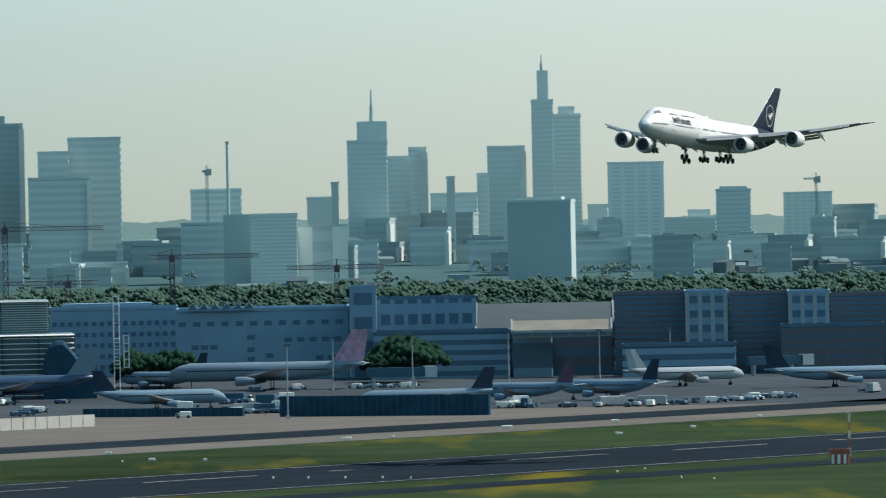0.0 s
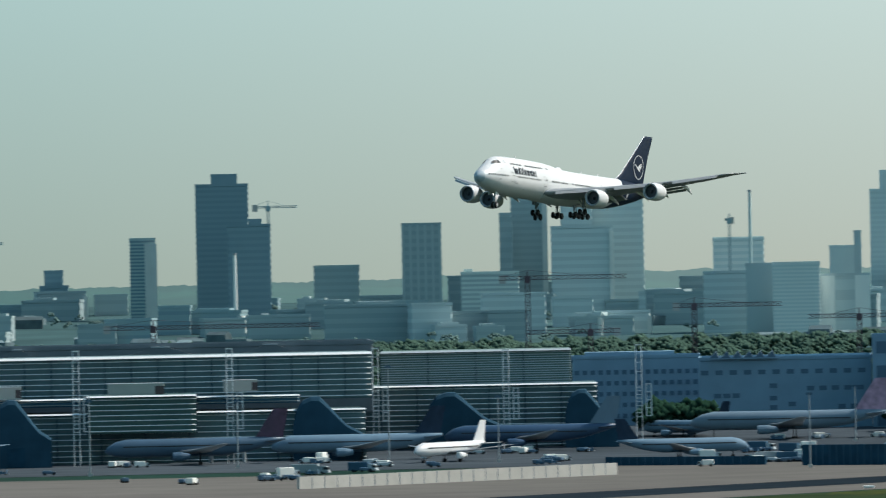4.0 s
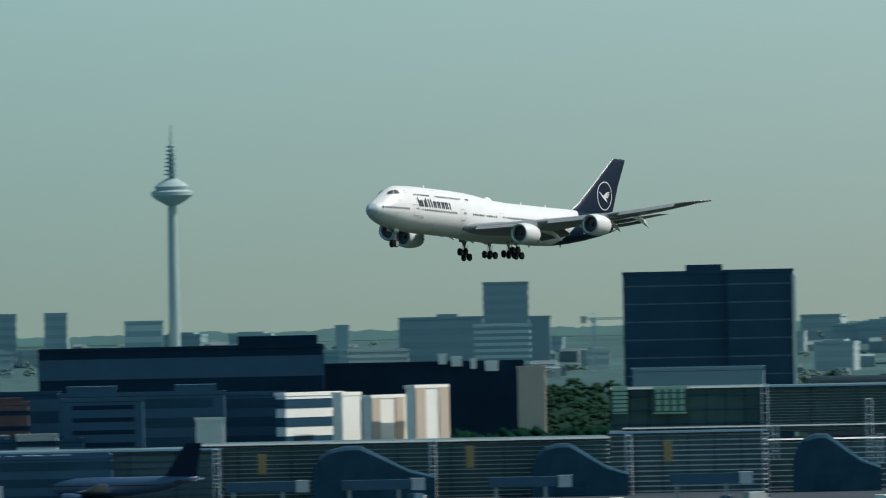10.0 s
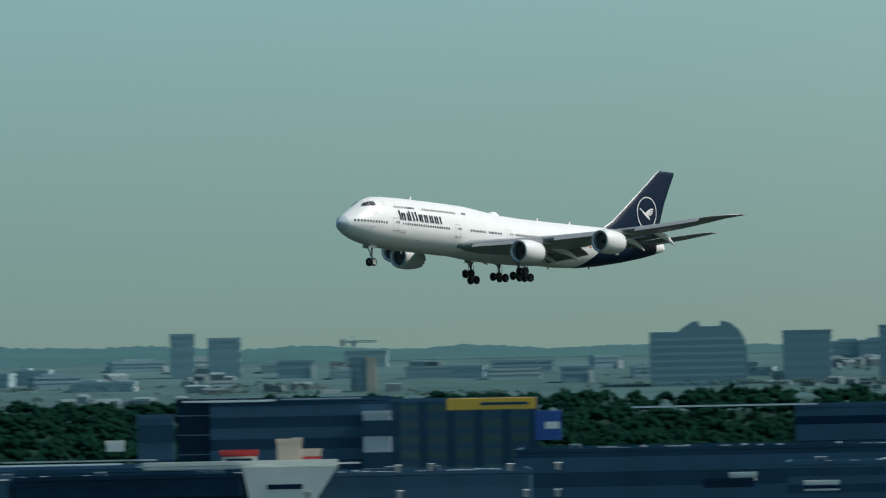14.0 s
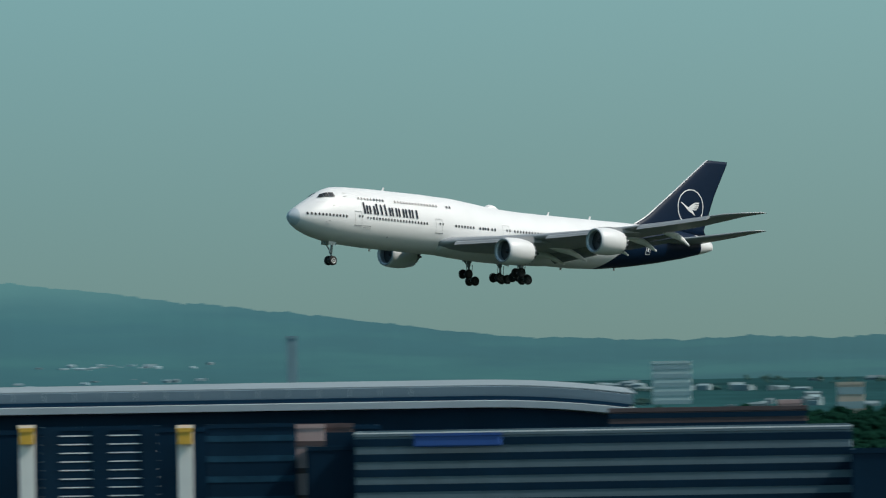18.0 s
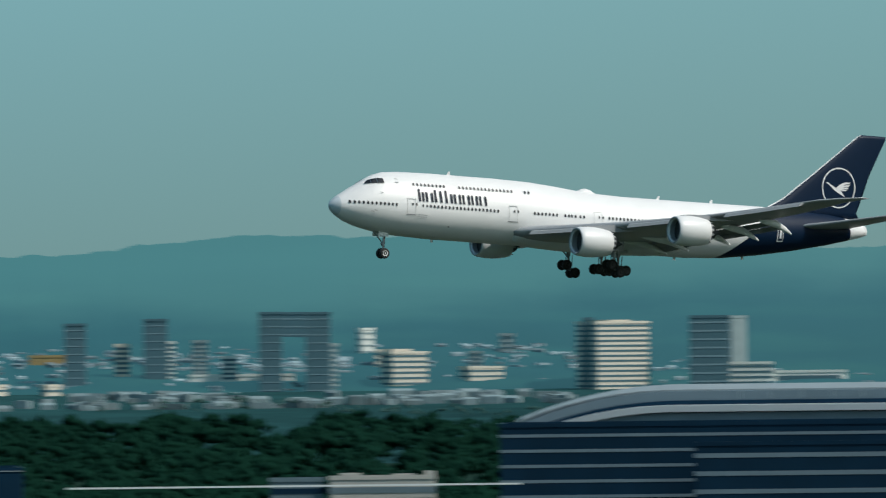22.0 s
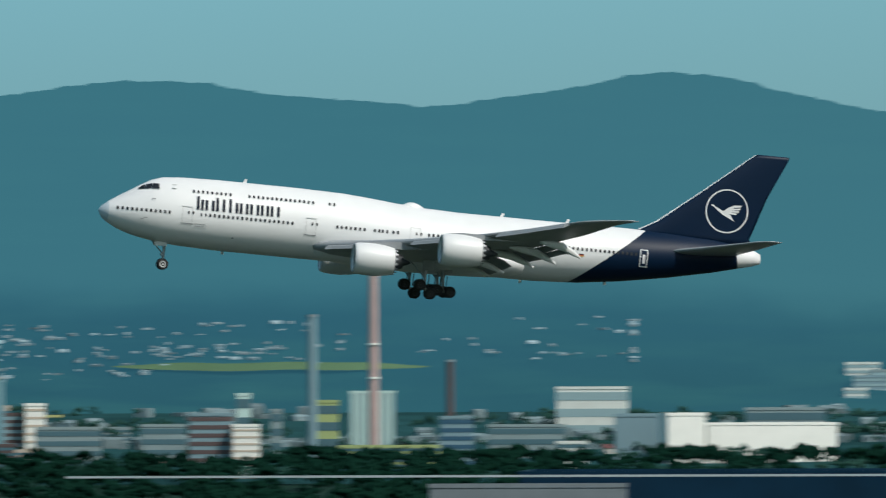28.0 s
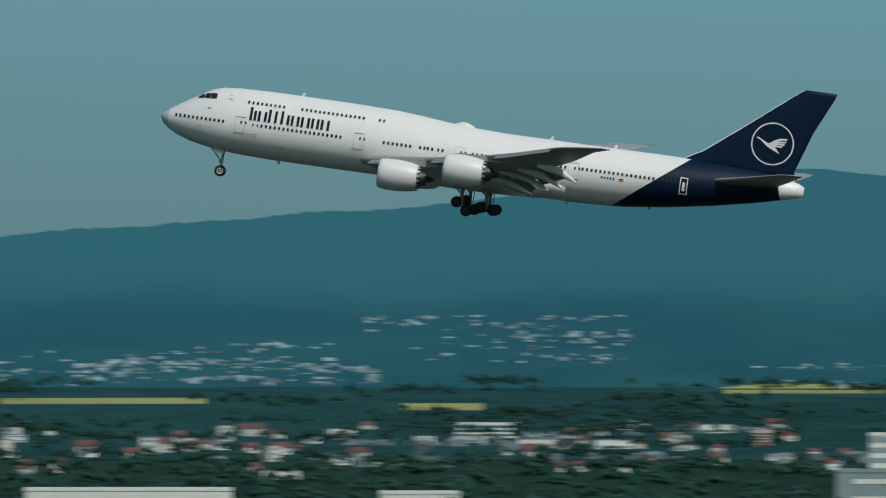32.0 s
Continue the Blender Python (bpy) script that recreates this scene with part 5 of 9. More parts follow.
# haze colours that glow on the hills, by their place across the view
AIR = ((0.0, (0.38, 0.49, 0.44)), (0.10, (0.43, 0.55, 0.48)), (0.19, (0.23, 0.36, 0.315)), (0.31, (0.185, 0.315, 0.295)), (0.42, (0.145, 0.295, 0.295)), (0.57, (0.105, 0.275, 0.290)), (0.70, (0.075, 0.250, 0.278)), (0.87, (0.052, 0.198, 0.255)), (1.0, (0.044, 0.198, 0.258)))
M["hill"] = hill_material("hillside_with_haze_glow", (0.016, 0.062, 0.068), AIR, 0.85)
# the plain's base colour itself carries the haze
M["plain"] = mat("hazed_far_plain", (0.064, 0.118, 0.122), 0.95, vary=0.4, scale=0.03, spec=0.0)
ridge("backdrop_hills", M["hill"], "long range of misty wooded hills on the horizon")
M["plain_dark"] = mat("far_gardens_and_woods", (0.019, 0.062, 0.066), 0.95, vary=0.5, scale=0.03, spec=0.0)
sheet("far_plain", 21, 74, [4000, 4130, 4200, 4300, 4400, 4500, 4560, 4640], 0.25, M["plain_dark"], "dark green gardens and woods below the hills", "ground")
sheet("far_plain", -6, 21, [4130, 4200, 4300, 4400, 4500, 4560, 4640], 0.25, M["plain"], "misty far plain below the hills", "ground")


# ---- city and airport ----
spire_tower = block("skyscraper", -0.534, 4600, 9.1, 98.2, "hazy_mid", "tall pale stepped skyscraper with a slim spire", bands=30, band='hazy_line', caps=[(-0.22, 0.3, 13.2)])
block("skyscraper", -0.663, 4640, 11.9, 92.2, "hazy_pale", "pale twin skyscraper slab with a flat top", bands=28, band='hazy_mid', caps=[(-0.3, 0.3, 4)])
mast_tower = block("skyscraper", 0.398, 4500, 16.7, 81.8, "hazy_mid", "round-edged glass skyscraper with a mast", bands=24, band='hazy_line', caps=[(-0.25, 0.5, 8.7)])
block("office_tower", 0.235, 4560, 9.3, 75.2, "hazy_pale", "slender office tower with a white sunlit edge", bands=18, band='hazy_mid', bright=1.6)
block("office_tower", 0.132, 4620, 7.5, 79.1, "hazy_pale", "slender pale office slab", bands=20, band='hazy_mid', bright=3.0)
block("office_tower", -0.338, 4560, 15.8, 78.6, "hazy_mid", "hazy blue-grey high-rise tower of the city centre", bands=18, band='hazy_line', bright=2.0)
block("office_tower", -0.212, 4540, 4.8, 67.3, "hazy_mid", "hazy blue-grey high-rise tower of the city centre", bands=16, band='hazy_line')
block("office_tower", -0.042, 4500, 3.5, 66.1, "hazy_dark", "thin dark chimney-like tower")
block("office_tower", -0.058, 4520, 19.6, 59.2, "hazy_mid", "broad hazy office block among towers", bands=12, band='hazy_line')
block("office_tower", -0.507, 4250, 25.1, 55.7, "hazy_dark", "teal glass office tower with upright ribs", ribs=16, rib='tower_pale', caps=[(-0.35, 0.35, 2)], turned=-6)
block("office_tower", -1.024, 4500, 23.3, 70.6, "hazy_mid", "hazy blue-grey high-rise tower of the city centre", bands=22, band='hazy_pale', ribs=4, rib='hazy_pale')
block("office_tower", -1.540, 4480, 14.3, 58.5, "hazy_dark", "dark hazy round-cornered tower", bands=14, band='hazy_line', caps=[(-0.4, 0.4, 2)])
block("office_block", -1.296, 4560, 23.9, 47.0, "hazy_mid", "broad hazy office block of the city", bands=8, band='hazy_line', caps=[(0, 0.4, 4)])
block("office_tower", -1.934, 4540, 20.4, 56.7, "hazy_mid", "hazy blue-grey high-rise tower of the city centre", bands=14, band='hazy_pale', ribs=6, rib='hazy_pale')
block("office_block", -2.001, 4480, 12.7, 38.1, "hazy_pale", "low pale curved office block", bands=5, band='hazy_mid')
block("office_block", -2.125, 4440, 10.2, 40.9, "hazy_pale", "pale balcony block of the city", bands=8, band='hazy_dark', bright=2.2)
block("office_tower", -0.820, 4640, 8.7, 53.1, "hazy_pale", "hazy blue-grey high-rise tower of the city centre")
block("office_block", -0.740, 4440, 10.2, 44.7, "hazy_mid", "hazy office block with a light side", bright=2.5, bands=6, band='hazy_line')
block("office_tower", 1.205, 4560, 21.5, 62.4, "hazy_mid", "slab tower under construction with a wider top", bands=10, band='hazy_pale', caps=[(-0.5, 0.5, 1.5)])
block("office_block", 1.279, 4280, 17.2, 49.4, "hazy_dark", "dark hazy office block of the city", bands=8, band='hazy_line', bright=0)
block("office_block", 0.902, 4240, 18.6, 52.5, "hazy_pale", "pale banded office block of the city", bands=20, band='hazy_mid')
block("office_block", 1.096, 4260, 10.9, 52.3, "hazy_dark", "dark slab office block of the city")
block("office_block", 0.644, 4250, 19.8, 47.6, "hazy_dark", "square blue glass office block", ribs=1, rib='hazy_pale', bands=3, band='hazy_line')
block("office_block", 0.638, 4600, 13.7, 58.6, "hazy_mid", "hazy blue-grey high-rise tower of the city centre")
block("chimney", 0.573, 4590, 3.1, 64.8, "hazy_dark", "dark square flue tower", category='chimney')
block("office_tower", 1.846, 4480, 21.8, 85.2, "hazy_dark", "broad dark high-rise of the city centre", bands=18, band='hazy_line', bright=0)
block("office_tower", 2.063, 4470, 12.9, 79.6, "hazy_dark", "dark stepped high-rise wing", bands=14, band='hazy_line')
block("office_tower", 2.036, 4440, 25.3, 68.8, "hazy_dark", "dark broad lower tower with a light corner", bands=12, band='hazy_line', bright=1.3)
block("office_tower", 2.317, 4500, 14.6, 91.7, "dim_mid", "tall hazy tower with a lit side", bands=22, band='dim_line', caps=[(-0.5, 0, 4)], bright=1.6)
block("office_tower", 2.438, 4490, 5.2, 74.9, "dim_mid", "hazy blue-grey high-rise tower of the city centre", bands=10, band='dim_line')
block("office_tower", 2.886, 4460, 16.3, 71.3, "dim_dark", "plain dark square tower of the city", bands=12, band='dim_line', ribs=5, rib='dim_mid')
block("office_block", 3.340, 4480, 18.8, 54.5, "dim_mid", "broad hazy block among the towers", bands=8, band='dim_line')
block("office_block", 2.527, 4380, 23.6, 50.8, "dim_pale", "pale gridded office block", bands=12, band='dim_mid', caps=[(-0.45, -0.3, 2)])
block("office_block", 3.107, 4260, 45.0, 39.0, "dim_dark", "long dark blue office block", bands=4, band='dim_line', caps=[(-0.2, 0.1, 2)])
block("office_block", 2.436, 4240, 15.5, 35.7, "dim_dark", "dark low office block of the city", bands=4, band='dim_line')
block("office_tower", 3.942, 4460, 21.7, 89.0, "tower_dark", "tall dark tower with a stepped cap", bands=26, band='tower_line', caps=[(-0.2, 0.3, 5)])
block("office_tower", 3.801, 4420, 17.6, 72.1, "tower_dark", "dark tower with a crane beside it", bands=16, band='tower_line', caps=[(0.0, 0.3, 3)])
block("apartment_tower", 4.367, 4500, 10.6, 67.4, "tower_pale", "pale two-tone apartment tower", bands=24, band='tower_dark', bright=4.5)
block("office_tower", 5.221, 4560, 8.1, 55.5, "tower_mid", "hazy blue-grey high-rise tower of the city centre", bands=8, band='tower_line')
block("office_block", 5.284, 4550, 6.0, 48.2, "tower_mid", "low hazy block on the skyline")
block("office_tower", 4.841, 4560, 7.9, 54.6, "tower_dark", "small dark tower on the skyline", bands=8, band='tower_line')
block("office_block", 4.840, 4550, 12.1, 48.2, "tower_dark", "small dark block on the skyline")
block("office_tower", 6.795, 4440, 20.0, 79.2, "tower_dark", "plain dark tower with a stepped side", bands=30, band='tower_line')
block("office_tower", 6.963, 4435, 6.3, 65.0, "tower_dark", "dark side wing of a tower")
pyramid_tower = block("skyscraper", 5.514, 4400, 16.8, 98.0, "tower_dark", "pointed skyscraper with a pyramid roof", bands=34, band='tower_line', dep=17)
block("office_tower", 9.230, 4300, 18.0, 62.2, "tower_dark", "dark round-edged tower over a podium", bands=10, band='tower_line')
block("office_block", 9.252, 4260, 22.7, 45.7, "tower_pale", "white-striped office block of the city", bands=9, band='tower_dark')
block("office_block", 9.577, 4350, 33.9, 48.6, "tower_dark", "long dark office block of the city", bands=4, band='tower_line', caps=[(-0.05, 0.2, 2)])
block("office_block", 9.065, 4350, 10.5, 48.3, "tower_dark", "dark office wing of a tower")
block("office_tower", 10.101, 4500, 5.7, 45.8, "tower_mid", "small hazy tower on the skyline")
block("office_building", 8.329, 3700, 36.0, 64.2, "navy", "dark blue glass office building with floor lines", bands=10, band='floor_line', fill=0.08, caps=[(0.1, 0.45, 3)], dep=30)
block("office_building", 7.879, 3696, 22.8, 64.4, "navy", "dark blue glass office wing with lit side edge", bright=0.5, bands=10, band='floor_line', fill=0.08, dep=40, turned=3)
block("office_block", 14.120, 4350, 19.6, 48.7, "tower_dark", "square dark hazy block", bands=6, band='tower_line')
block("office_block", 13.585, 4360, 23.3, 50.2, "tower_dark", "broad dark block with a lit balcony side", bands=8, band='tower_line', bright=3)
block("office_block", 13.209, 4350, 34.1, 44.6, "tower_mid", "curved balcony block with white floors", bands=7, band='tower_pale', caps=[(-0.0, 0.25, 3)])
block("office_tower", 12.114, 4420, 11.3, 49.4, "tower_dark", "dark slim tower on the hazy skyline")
block("office_building", 10.959, 3640, 96.2, 42.0, "deep_navy", "long dark blue slab building behind the terminal", dep=30, bands=3, band='navy_grey', caps=[(0.2, 0.48, 4)])
block("office_building", 9.672, 3700, 68.7, 34.8, "deep_navy", "low dark slab building", dep=30)
block("apartment_block", 23.240, 4400, 15.9, 46.9, "tower_pale", "white banded apartment block", bands=5, band='tower_mid')
block("apartment_block", 22.292, 4200, 10.3, 38.2, "beige", "pale block behind trees", bands=3, band='tower_mid')
block("chimney", 25.252, 4550, 4.3, 59.7, "tower_dark", "dark far chimney tower", category='chimney')
block("chimney", 22.059, 4400, 3.7, 64.3, "tower_dark", "tall thin hazy chimney", category='chimney')


def town_tower(name, az, lo, hi, wide, wall, label, **more):
    """A building on the foot of the hills: its base and its top on two slopes of sight, its width as an angle."""
    d, z = slope_spot(az, lo)
    d -= 4
    return block(name, az, d, wide * d, EYE + hi * d, wall, label, base=z - 1.5, **more)


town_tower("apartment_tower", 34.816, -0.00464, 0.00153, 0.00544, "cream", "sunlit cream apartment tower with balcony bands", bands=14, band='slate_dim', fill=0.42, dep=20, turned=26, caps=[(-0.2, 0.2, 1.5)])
# stands for the cream tower's left side; the slate colour is its shade
town_tower("apartment_tower", 34.999, -0.00461, 0.00190, 0.00094, "slate_dim", "apartment tower side with its shade painted slate", dep=14)
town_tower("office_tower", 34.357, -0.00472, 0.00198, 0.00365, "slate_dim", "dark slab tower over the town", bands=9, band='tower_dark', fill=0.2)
# the slab's sunlit end, its light put into a paler block
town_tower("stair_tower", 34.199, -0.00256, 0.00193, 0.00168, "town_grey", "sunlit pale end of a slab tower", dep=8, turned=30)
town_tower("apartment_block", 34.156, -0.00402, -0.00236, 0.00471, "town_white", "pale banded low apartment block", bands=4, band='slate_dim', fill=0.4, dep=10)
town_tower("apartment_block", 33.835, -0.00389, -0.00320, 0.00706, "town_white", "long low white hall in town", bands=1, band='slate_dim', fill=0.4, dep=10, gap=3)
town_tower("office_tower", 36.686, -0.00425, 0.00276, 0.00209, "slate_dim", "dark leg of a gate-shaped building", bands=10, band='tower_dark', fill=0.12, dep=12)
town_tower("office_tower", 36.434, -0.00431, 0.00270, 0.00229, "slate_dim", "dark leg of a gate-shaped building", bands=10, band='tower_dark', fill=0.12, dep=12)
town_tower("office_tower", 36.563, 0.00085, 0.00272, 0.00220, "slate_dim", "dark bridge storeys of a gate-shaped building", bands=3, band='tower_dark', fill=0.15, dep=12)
town_tower("apartment_tower", 36.169, -0.00079, 0.00118, 0.00136, "town_white", "white apartment tower over the town", bands=4, band='town_grey', fill=0.3, turned=30)
town_tower("apartment_block", 36.081, -0.00202, -0.00082, 0.00184, "cream", "cream apartment block over the town", bands=3, band='slate_dim', fill=0.35)
town_tower("apartment_block", 35.948, -0.00377, -0.00105, 0.00365, "cream", "cream stepped apartment block in town", bands=6, band='slate_dim', fill=0.4, turned=24, caps=[(-0.45, 0.1, 2.0)])
town_tower("apartment_block", 35.541, -0.00364, -0.00249, 0.00345, "cream", "cream low apartment block in town", bands=3, band='slate_dim', fill=0.35, turned=24)
town_tower("apartment_tower", 35.598, -0.00263, -0.00107, 0.00126, "town_grey", "slim pale apartment tower in town", bands=5, band='slate_dim', fill=0.4)
town_tower("apartment_tower", 35.432, -0.00095, 0.00052, 0.00136, "town_grey", "pale apartment tower on the slope", bands=4, band='slate_dim', fill=0.3)
town_tower("apartment_tower", 37.474, -0.00294, -0.00011, 0.00136, "cream", "white-topped banded apartment tower", bands=7, band='slate_dim', fill=0.5, caps=[(-0.5, 0.5, 1.2)])
town_tower("apartment_tower", 37.235, -0.00310, 0.00014, 0.00142, "town_white", "banded pale apartment tower over the town", bands=9, band='slate_dim', fill=0.5)
town_tower("apartment_tower", 37.061, -0.00304, 0.00021, 0.00142, "town_grey", "grey apartment tower over the town", bands=9, band='slate_dim', fill=0.4)
town_tower("apartment_tower", 36.906, -0.00349, -0.00128, 0.00142, "town_white", "banded pale apartment tower over the town", bands=6, band='slate_dim', fill=0.5)
town_tower("apartment_block", 36.840, -0.00340, -0.00298, 0.00963, "town_white", "long low white flat-roofed hall in town", dep=8)
town_tower("apartment_tower", 36.381, -0.00400, -0.00023, 0.00205, "town_grey", "grey banded apartment tower over the town", bands=9, band='slate_dim', fill=0.45, turned=26)
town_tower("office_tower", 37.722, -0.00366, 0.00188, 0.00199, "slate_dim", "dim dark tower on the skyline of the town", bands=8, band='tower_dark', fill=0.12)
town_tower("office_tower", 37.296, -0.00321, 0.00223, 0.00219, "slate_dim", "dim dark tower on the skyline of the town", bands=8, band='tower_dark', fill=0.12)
town_tower("apartment_block", 39.007, -0.00397, -0.00167, 0.00178, "cream", "bright cream block in town", dep=10, turned=25)
town_tower("apartment_tower", 38.904, -0.00365, -0.00021, 0.00157, "cream", "cream banded apartment tower in town", bands=8, band='slate_dim', fill=0.4, dep=9)
town_tower("apartment_block", 39.097, -0.00258, -0.00206, 0.00178, "town_white", "low white flat-roofed wing in town", dep=8)
town_tower("apartment_block", 38.124, -0.00474, -0.00369, 0.00157, "cream", "small cream block in town", bands=2, band='slate_dim', fill=0.3, turned=30)
town_tower("apartment_block", 37.839, -0.00490, -0.00374, 0.00157, "cream", "small cream block in town", bands=2, band='slate_dim', fill=0.3, turned=30)
town_tower("apartment_block", 37.867, -0.00154, -0.00102, 0.00346, "ochre", "low ochre hall on the slope", dep=8)
town_tower("water_tower", 40.680, -0.00564, -0.00148, 0.00126, "town_grey", "pale banded tower under a long flat roof", bands=9, band='tower_mid', fill=0.3, dep=6)
town_tower("flat_roof", 40.781, -0.00155, -0.00114, 0.00765, "town_white", "long white flat roof carried by a tower", dep=8)
town_tower("apartment_block", 42.357, -0.00087, 0.00029, 0.00433, "cream", "bright cream block on the lower slope", bands=3, band='slate_dim', fill=0.35, turned=30)
town_tower("apartment_block", 42.078, -0.00131, -0.00060, 0.00283, "town_white", "low white block on the lower slope", bands=1, band='slate_dim', fill=0.35)
town_tower("apartment_block", 41.676, -0.00127, 0.00009, 0.00219, "town_grey", "banded pale block on the lower slope", bands=4, band='slate_dim', fill=0.4)
town_tower("apartment_block", 41.472, -0.00152, 0.00027, 0.00367, "cream", "banded cream block on the lower slope", bands=5, band='slate_dim', fill=0.45)
block("warehouse", 51.358, 4150, 52.6, 37.3, "white_wall", "large windowless white hall", dep=12, turned=16)
block("warehouse", 54.081, 4150, 15.2, 39.5, "white_wall", "tall white hall end", dep=12, turned=16)
block("warehouse", 53.624, 4160, 52.0, 35.7, "white_wall", "long windowless white hall", dep=12, turned=16)
# the white hall's side, shade given by a dark blue wall
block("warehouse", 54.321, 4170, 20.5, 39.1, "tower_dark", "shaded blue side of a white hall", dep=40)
# dark face of the next, cream tower: shade put into the wall colour
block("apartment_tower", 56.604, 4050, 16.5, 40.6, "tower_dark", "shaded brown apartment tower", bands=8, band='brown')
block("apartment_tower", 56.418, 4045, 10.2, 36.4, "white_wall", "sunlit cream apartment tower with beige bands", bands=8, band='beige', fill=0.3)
block("office_block", 54.580, 4400, 29.3, 49.2, "town_white", "white long office block", bands=3, band='tower_mid')
block("office_tower", 55.299, 4150, 12.6, 38.7, "tower_dark", "dark blue office tower", bands=6, band='navy_grey')
block("silo", 55.811, 4200, 7.9, 48.3, "stack_blue", "pale green industrial silo tower", ribs=3, rib='tower_mid', category='industrial tower')
block("silo", 55.680, 4200, 7.9, 48.3, "stack_blue", "pale green industrial silo tower", ribs=3, rib='tower_mid', category='industrial tower')
block("factory_hall", 58.217, 4119, 57.8, 28.8, "ochre", "ochre clad lower factory hall", dep=38)
block("factory_hall", 58.217, 4124, 57.9, 33.7, "green_roof", "lime green clad factory hall with a tower", base=30, dep=30, caps=[(-0.06, 0.1, 5.2)])
block("apartment_tower", 57.536, 4150, 7.8, 44.1, "white_wall", "sunlit cream apartment tower in town", bands=8, band='beige', fill=0.3)
# dark face of the cream tower above, its shade painted brown
block("apartment_tower", 57.677, 4155, 13.5, 40.4, "brown", "shaded brown apartment tower in town", bands=8, band='tower_dark')
block("office_building", 67.409, 3565, 110.5, 16.1, "town_grey", "long grey concrete office slab with white balcony rows", dep=24, bands=3, band='town_white', fill=0.28, gap=6)
block("office_building", 66.421, 3560, 19.2, 16.1, "white_wall", "white banded end block", bands=3, band='brown')
block("apartment_tower", 67.538, 4200, 9.2, 29.6, "beige", "beige apartment tower over the town", bands=5, band='town_white')
block("apartment_tower", 68.696, 4100, 6.4, 24.4, "beige", "slim grey-beige residential tower in town", bands=6, band='brown')
mast(spire_tower, 0, 8, spire_tower.dimensions.z + 12, spire_tower.dimensions.z + 20, 0.7)
mast(mast_tower, 2, 8, mast_tower.dimensions.z + 8, mast_tower.dimensions.z + 22, 0.9)
pyramid = bmesh.new()
add_loft(pyramid, [[(-8.2, .2, 0), (8.2, .2, 0), (8.2, 16.8, 0), (-8.2, 16.8, 0)], [(-6.3, 2, 1), (6.3, 2, 1), (6.3, 15, 1), (-6.3, 15, 1)], [(-.2, 8.3, 16), (.2, 8.3, 16), (.2, 8.7, 16), (-.2, 8.7, 16)]])
roof = part("pyramid_roof", pyramid, M["tower_mid"], pyramid_tower)
roof.matrix_basis = pose(0, 0, 69.0)
arched_hall(6.015, 4300, 63.0, 8.0, 28.5)
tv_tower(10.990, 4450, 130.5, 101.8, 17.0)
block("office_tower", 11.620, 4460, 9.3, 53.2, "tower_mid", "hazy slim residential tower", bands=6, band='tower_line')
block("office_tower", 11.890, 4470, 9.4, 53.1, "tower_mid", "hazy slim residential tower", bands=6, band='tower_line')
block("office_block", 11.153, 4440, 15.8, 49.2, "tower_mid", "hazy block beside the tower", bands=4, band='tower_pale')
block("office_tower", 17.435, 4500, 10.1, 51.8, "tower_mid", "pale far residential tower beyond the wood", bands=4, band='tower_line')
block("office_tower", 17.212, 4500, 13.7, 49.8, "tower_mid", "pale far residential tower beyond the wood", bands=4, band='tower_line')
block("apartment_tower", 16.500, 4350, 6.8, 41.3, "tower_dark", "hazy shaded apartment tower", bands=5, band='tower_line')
# beige block that paints the sunlit end of the dark tower above
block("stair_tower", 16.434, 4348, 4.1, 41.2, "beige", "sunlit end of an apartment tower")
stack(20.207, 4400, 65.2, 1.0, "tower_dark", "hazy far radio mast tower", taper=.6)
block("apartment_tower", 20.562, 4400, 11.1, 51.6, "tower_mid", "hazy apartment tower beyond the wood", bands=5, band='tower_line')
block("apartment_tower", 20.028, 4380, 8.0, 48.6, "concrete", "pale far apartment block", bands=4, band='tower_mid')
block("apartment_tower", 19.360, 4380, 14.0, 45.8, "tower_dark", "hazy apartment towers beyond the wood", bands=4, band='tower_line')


def city_blocks(az0, az1, d0, d1, count, seed, walls, low, high):
    """The lower city between the towers: flat-roofed blocks of three to nine storeys."""
    rng = random.Random(seed)
    for k in range(count):
        az, d = az0 + (az1 - az0) * (k + rng.random()) / count, rng.uniform(d0, d1)
        h = rng.uniform(low, high)
        wall = rng.choice(walls)
        line = wall.split("_")[0] + "_line"
        block("city_block", az, d, rng.uniform(9, 26), ground_z(d) + h, wall, "flat-roofed city block of offices in the mist", bands=max(2, int(h / 3.2)), band=line, fill=0.35,
              turned=rng.uniform(-14, 14), dep=rng.uniform(8, 16), group="lower city blocks", bright=rng.choice((0, 0, 0, 1.2)),
              caps=[(-0.3, rng.uniform(-0.1, 0.35), 1.8)] if rng.random() < 0.5 else [])


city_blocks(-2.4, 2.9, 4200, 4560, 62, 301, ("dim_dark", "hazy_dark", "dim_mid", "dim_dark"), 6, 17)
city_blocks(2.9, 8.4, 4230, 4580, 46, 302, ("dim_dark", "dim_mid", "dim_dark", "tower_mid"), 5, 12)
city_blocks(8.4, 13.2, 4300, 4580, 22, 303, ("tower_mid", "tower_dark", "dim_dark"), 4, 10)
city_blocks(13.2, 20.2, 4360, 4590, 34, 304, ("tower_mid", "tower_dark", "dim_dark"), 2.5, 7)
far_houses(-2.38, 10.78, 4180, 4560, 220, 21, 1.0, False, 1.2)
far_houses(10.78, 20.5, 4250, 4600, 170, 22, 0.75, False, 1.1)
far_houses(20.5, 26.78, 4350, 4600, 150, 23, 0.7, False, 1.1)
strip("grass_field", 1854, 2666, 0.020, M["grass"], "green and yellow airfield grass beside the runway", "grass")
strip("runway", 2265, 2449, 0.060, M["asphalt"], "long dark asphalt runway with white markings", "runway")
